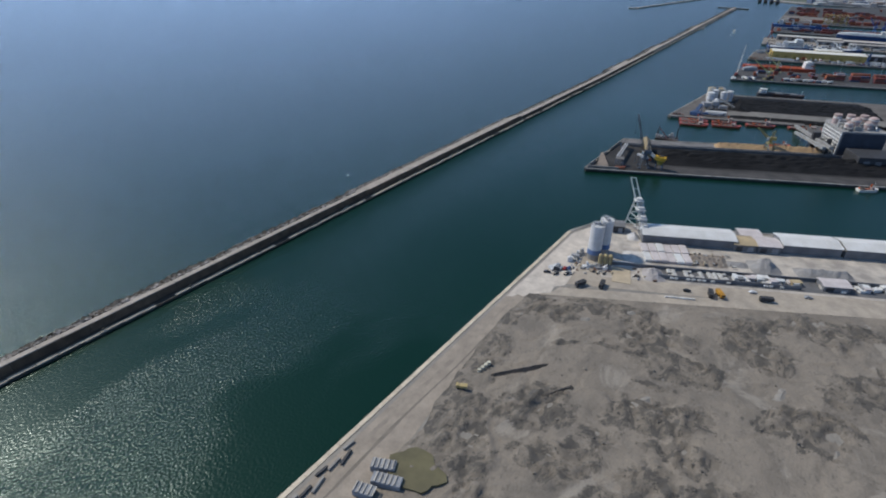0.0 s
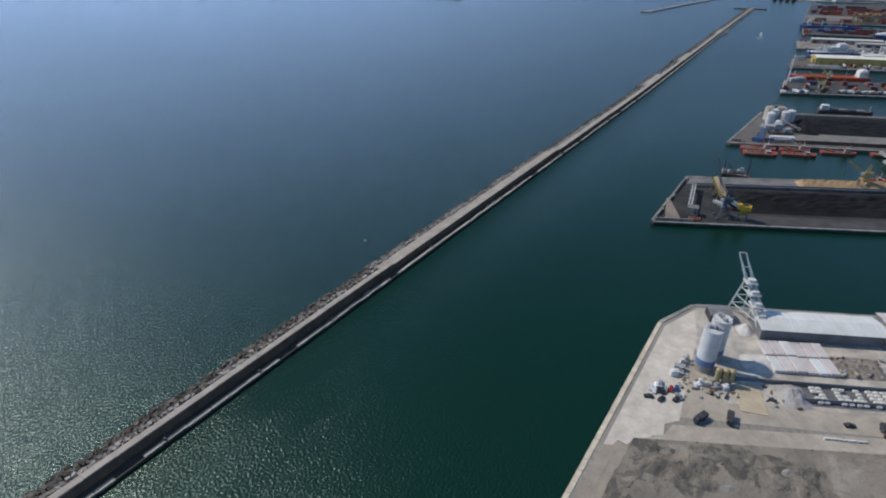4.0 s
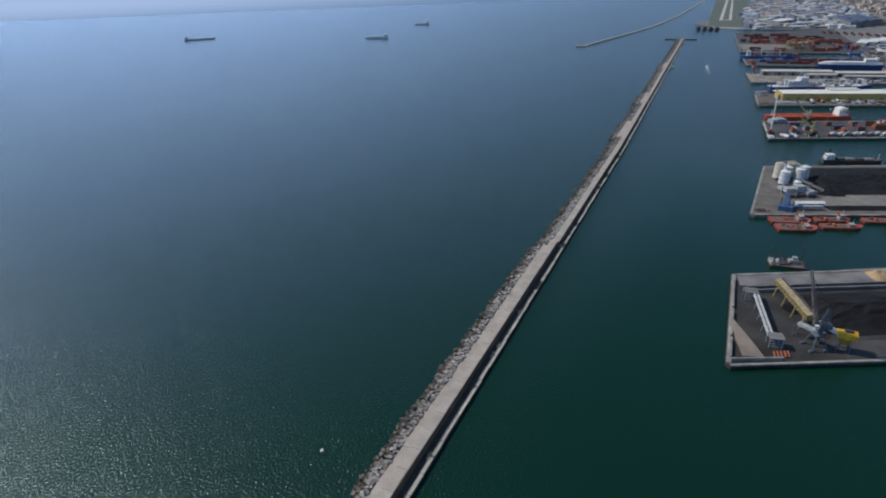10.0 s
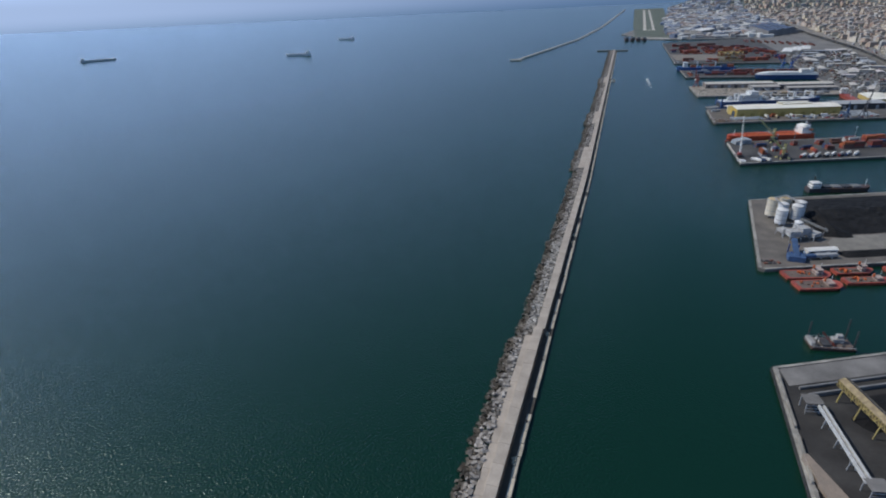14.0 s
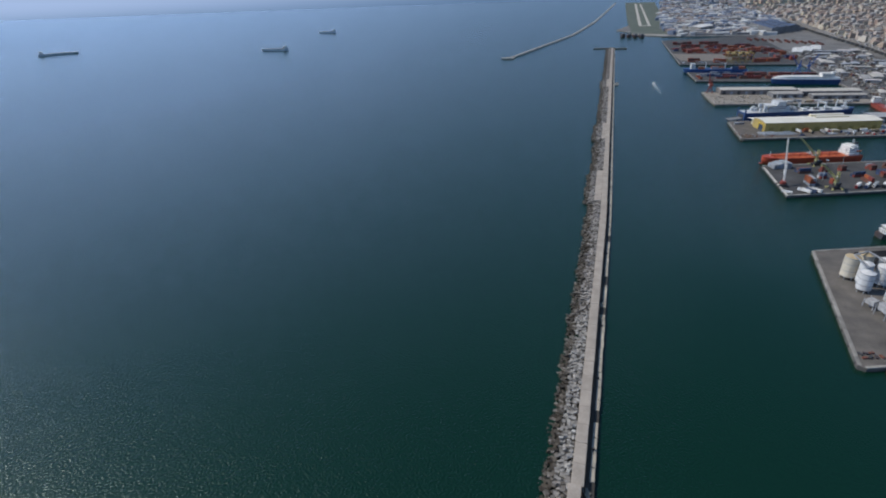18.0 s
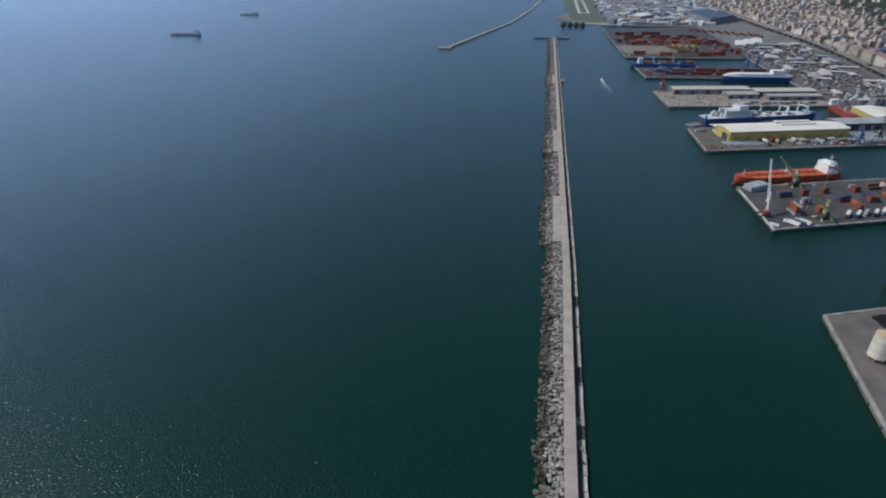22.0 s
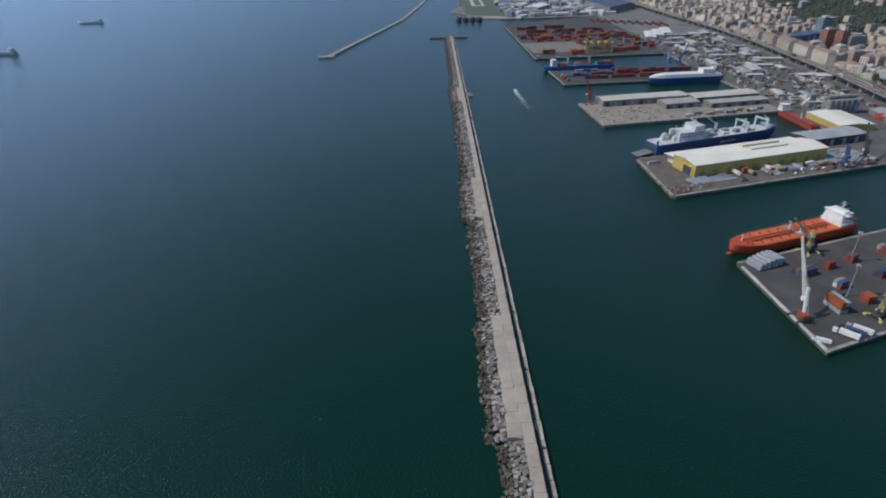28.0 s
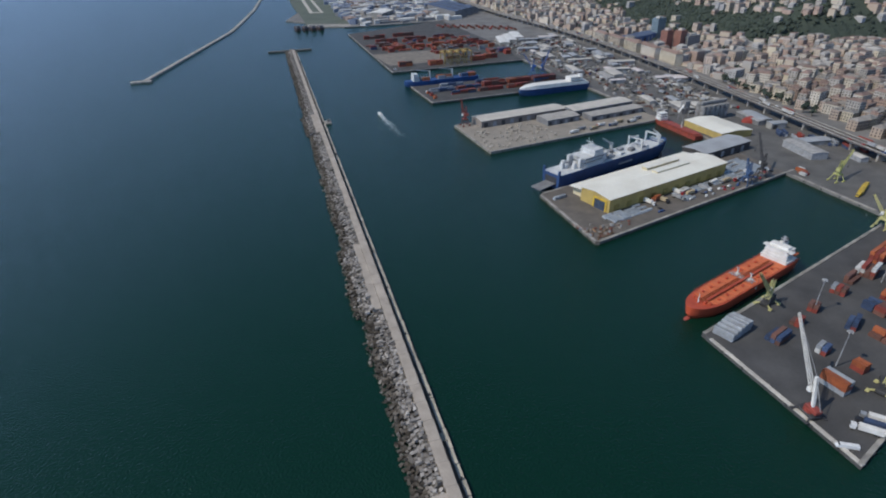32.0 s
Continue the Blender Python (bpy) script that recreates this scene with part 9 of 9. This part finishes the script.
def raw(name, v, f, material, label, category):
    me = bpy.data.meshes.new(name)
    me.from_pydata(v, [], f)
    me.materials.append(material)
    return tagged(new(name, me), label, category, kind="stuff")


# far wall and roof tones are lifted in place of haze
raw("far_town", far_v, far_f, island_mat("far_town_walls", WALLC, dark=0.97), "dense far town of plastered apartment houses", "town")
raw("far_roofs", rf_v, rf_f, island_mat("far_town_roofs", ROOFC + [(0.40, 0.375, 0.35)], dark=0.97), "tiled and flat roofs of the far town", "roofs")
raw("far_windows", win_v, win_f, WIN, "dark windows of the far town houses", "windows")
# towers and long blocks by the railway
for x, y, L, W, H, mtl, lab in ((403, 1784, 18, 16, 36, mat("brick_red_tower", (0.40, 0.185, 0.14), (0.30, 0.14, 0.11), size=9), "brick-red office tower rising over the town"), (424, 1772, 18, 16, 36, mat("brick_red_tower", (0.40, 0.185, 0.14)), "brick-red office tower rising over the town"), (478, 1918, 24, 18, 40, mat("glass_tower", (0.26, 0.34, 0.38), (0.17, 0.24, 0.29), rough=0.2, size=9, bump=0.02, spec=0.6), "blue-green glass office tower over the town"), (448, 1770, 36, 14, 26, wallm[7], "grey slab block of offices in the town")):
    t = thing("office_tower", pose(x, y, 2.4, 0, 0, 14), lab, "office tower", "town towers")
    bm = B()
    box(bm, 0, 0, 0, L, W, H, bevel=0.4)
    part("outer_wall", bm, mtl, t)
    bm = B()
    box(bm, 0, 0, H, L * 0.5, W * 0.5, 3.5, bevel=0.2)
    part("plant_room", bm, PALE_CONCRETE, t)
    for f in range(int(H / 3.6)):
        bm = B()
        for i in range(6):
            for s in (-1, 1):
                box(bm, -L / 2 + L * (i + 0.5) / 6, s * W / 2, 2 + f * 3.6, L / 9, 0.18, 1.9)
                box(bm, s * L / 2, -W / 2 + W * (i + 0.5) / 6, 2 + f * 3.6, 0.18, W / 9, 1.9)
        part("window_row", bm, GLASS, t)
for k in range(5):
    x, y = 332 + 3 * k, 1670 + 62 * k
    t = thing("long_tenement", pose(x, y, 2.4, 0, 0, 84), "long cream tenement facing the railway", "tenement", "tenements")
    bm = B()
    box(bm, 0, 0, 0, 50, 14, 19)
    part("outer_wall", bm, wallm[(5, 2, 5, 0, 2)[k]], t)
    bm = B()
    loft(bm, [[(-25.6, -7.6, 19), (25.6, -7.6, 19), (25.6, 7.6, 19), (-25.6, 7.6, 19)], [(-21, -1, 22.5), (21, -1, 22.5), (21, 1, 22.5), (-21, 1, 22.5)]])
    part("roof", bm, roofm[0], t)
    for f in range(5):
        bm = B()
        for i in range(15):
            for s in (-1, 1):
                box(bm, -25 + 50 * (i + 0.5) / 15, s * 7, 1.8 + f * 3.5, 1.2, 0.16, 1.9)
        part("window_row", bm, WIN, t)
for k in range(2):
    shed("blue_hall", pose(390 + 42 * k, 1890 + 22 * k, 2.4, 0, 0, 20), 52, 34, 12, 2, BLUEROOF, mat("blue_hall_wall", (0.10, 0.155, 0.30), (0.07, 0.11, 0.22), size=6), "large blue industrial hall in the town", "blue halls", 4)

# ---- works, depots and yards beyond the terminal ----
wk_v, wk_f = [], []
rk = random.Random(314)
for k in range(1900):
    y = 2460 + 2100 * rk.random() ** (1.0 if k < 1400 else 0.5)
    x = rk.uniform(-120, 340 + (y - 2460) * 0.05)
    if k < 60 and y > 3500 or x > motor_x(min(y, 2990)) - 12 and y < 3000 or x > 345 and y < 4300 or x < -150 + (y - 2460) * 0.06:
        continue
    if abs(x + 5) < 75 and abs(y - 2640) < 75 or 165 < x < 300 and 2470 < y < 2800:
        continue
    m = pose(x, y, 2.4 + far_hill_z(x, y), 0, 0, rk.choice((3, 93, 60, 5)))
    L, W, H = rk.uniform(10, 60), rk.uniform(8, 24), rk.uniform(4, 13)
    b = len(wk_v)
    wk_v.extend(tuple(m @ Vector(p)) for p in [(sx * L / 2, sy * W / 2, z) for z in (0, H) for sx, sy in ((-1, -1), (1, -1), (1, 1), (-1, 1))] + [(-L / 2, 0, H * 1.18), (L / 2, 0, H * 1.18)])
    wk_f.extend(tuple(b + i for i in q) for q in ((0, 1, 5, 4), (1, 2, 6, 9, 5), (2, 3, 7, 6), (3, 0, 4, 8, 7), (4, 5, 9, 8), (6, 7, 8, 9)))
# sheet colours raised so the far sheds look paled by haze
raw("far_works", wk_v, wk_f, island_mat("far_works_sheet", [(0.42, 0.42, 0.42), (0.24, 0.27, 0.33), (0.54, 0.54, 0.53), (0.27, 0.21, 0.185), (0.19, 0.195, 0.205), (0.35, 0.33, 0.31), (0.15, 0.185, 0.255)], dark=0.95), "sheds and depots of the far industrial quarter", "works")

# ---- hills and trees ----
vs, fs = [], []
gx, gy = 70, 80
for j in range(gy + 1):
    for i in range(gx + 1):
        x = 470 + 2500 * (i / gx) ** 1.4
        y = 700 + 4200 * j / gy
        z = hill_z(x, y)
        vs.append((x, y, z + 2.0 if z > 0 else -2.0))
for j in range(gy):
    for i in range(gx):
        a = j * (gx + 1) + i
        fs.append((a, a + 1, a + gx + 2, a + gx + 1))
me = bpy.data.meshes.new("hillside")
me.from_pydata(vs, [], fs)
me.materials.append(mat("wooded_ground", (0.050, 0.065, 0.048), (0.035, 0.046, 0.036), size=30, fine=6, bump=0.8))
tagged(new("hillside", me), "dark green wooded hillside behind the town", "hill", kind="structure")


vs, fs = [], []
for j in range(31):
    for i in range(61):
        x, y = -40 + 2400 * i / 60, 3820 + 980 * j / 30
        vs.append((x, y, 2.35 + far_hill_z(x, y)))
for j in range(30):
    for i in range(60):
        a = j * 61 + i
        fs.append((a, a + 1, a + 62, a + 61))
me = bpy.data.meshes.new("far_ridge")
me.from_pydata(vs, [], fs)
# ridge colour is greyed to carry the haze of distance
me.materials.append(mat("far_hazed_scrub", (0.105, 0.125, 0.118), (0.075, 0.092, 0.092), size=70, fine=14, bump=0.8))
tagged(new("far_ridge", me), "long grey-green ridge closing the coast, greyed for haze", "hill", kind="structure")
LEAF = island_mat("foliage", [(0.050, 0.068, 0.052), (0.040, 0.055, 0.044), (0.062, 0.080, 0.056), (0.046, 0.062, 0.052)], dark=0.6)
bm = B()
bmesh.ops.create_icosphere(bm, subdivisions=1, radius=1)
ICO_V = [v.co.copy() for v in bm.verts]
ICO_F = [[v.index for v in f.verts] for f in bm.faces]
bm.free()


def crown_into(v, f, c, r, rr):
    b = len(v)
    m = pose(*c, rr.uniform(0, 360), rr.uniform(0, 360), rr.uniform(0, 360))
    for p in ICO_V:
        k = r * rr.uniform(0.65, 1.2)
        v.append(tuple(m @ (p * k)))
    f.extend([tuple(b + i for i in q) for q in ICO_F])


wv, wf = [], []
rr = random.Random(7)
tries = 0
while len(wf) < 17000 * 20 and tries < 60000:
    tries += 1
    x, y = 500 + 950 * rr.random() ** 1.2, rr.uniform(1250, 3300)
    z = hill_z(x, y)
    if z <= 3:
        continue
    if 44 < z < 74 and rr.random() < 0.7:
        continue
    crown_into(wv, wf, (x, y, z + 2.5), rr.uniform(2.2, 5.0), rr)
raw("woods", wv, wf, LEAF, "dense dark green woods on the hillside", "woods")


def tree(m, h, seed):
    rr = random.Random(seed)
    t = thing("tree", m, "broad dark green tree among the harbour streets", "tree", "street trees")
    bm = B()
    cyl(bm, 0, 0, 0, 0.4, h * 0.5, 8, 0.25)
    for k in range(4):
        a = k * 1.6
        beam(bm, (0, 0, h * 0.4), (1.6 * math.cos(a), 1.6 * math.sin(a), h * 0.7), 0.2)
    part("trunk", bm, mat("bark", (0.10, 0.075, 0.055), size=1), t)
    v, f = [], []
    for k in range(26):
        a, q = rr.uniform(0, 6.3), rr.uniform(0, 1)
        crown_into(v, f, (h * 0.34 * q * math.cos(a), h * 0.34 * q * math.sin(a), h * (0.55 + 0.4 * rr.random() * (1.1 - q * 0.6))), h * rr.uniform(0.09, 0.17), rr)
    me = bpy.data.meshes.new("crown")
    me.from_pydata(v, [], f)
    me.materials.append(LEAF)
    ob = new("crown", me)
    ob.parent = t
    return t


trees = [tree(pose(0, 0, -100), 9 + k, 900 + k) for k in range(4)]
rr = random.Random(15)
for k in range(110):
    if k < 26:
        y = rr.uniform(1330, 1520)
        x = motor_x(y) + rr.uniform(50, 66)
    else:
        y = rr.uniform(1100, 2100)
        x = motor_x(y) + rr.uniform(56, 420)
    copy_thing(trees[k % 4], pose(x, y, 2.3, 0, 0, rr.uniform(0, 360)))
# ---- the airport spit ----
bm = B()
prism(bm, [(-236, 2560), (-110, 2500), (-60, 4900), (-262, 4900), (-250, 3200)], 0, 2.9)
solo("airfield", bm, mat("airfield_grass", (0.110, 0.128, 0.098), (0.085, 0.098, 0.080), size=60, fine=8), ident(0, 0), "flat green airfield spit beyond the terminal", "airfield", kind="structure")
bm = B()
prism(bm, [(-206, 2860), (-194, 2860), (-188, 4700), (-201, 4700)], 2.6, 3.0)
prism(bm, [(-170, 2860), (-160, 2860), (-158, 4700), (-168, 4700)], 2.6, 3.0)
prism(bm, [(-194, 2862), (-170, 2862), (-170, 2882), (-194, 2882)], 2.6, 3.0)
solo("runway", bm, PALE_CONCRETE, ident(0, 0), "pale concrete runway and taxiway on the spit", "runway", kind="structure")
bm = B()
prism(bm, [(-236, 2500), (-120, 2450), (-112, 2560), (-232, 2580)], -4, 2.7)
solo("pavement", bm, CONCRETE, ident(0, 0), "grey concrete quay before the airfield", "pavement", kind="structure")
for k in range(4):
    t = thing("moored_ship", pose(-262 + 20 * k, 2436 - 5 * k, 0, 0, 0, 96), "dark laid-up ship moored at the spit", "ship", "laid-up ships")
    part("hull", hull_bm(58, 13, 7, bow=0.2), RUSTHULL, t)
    bm = B()
    deckhouse(bm, 10, 0, 7, 12, 10, 2)
    part("superstructure", bm, WALLGREY, t)
for (place, colour), (v, f) in FAR_BOX.items():
    raw("stacked_containers", v, f, CCOL[colour], f"{colour} containers stacked on the {place}", "containers")
# the unplaced originals stand out of the way below the sea bed; take them away
for ob in list(PROTO.values()) + protos + [trn] + blocks + trees:
    for c in list(ob.children_recursive) + [ob]:
        bpy.data.objects.remove(c)
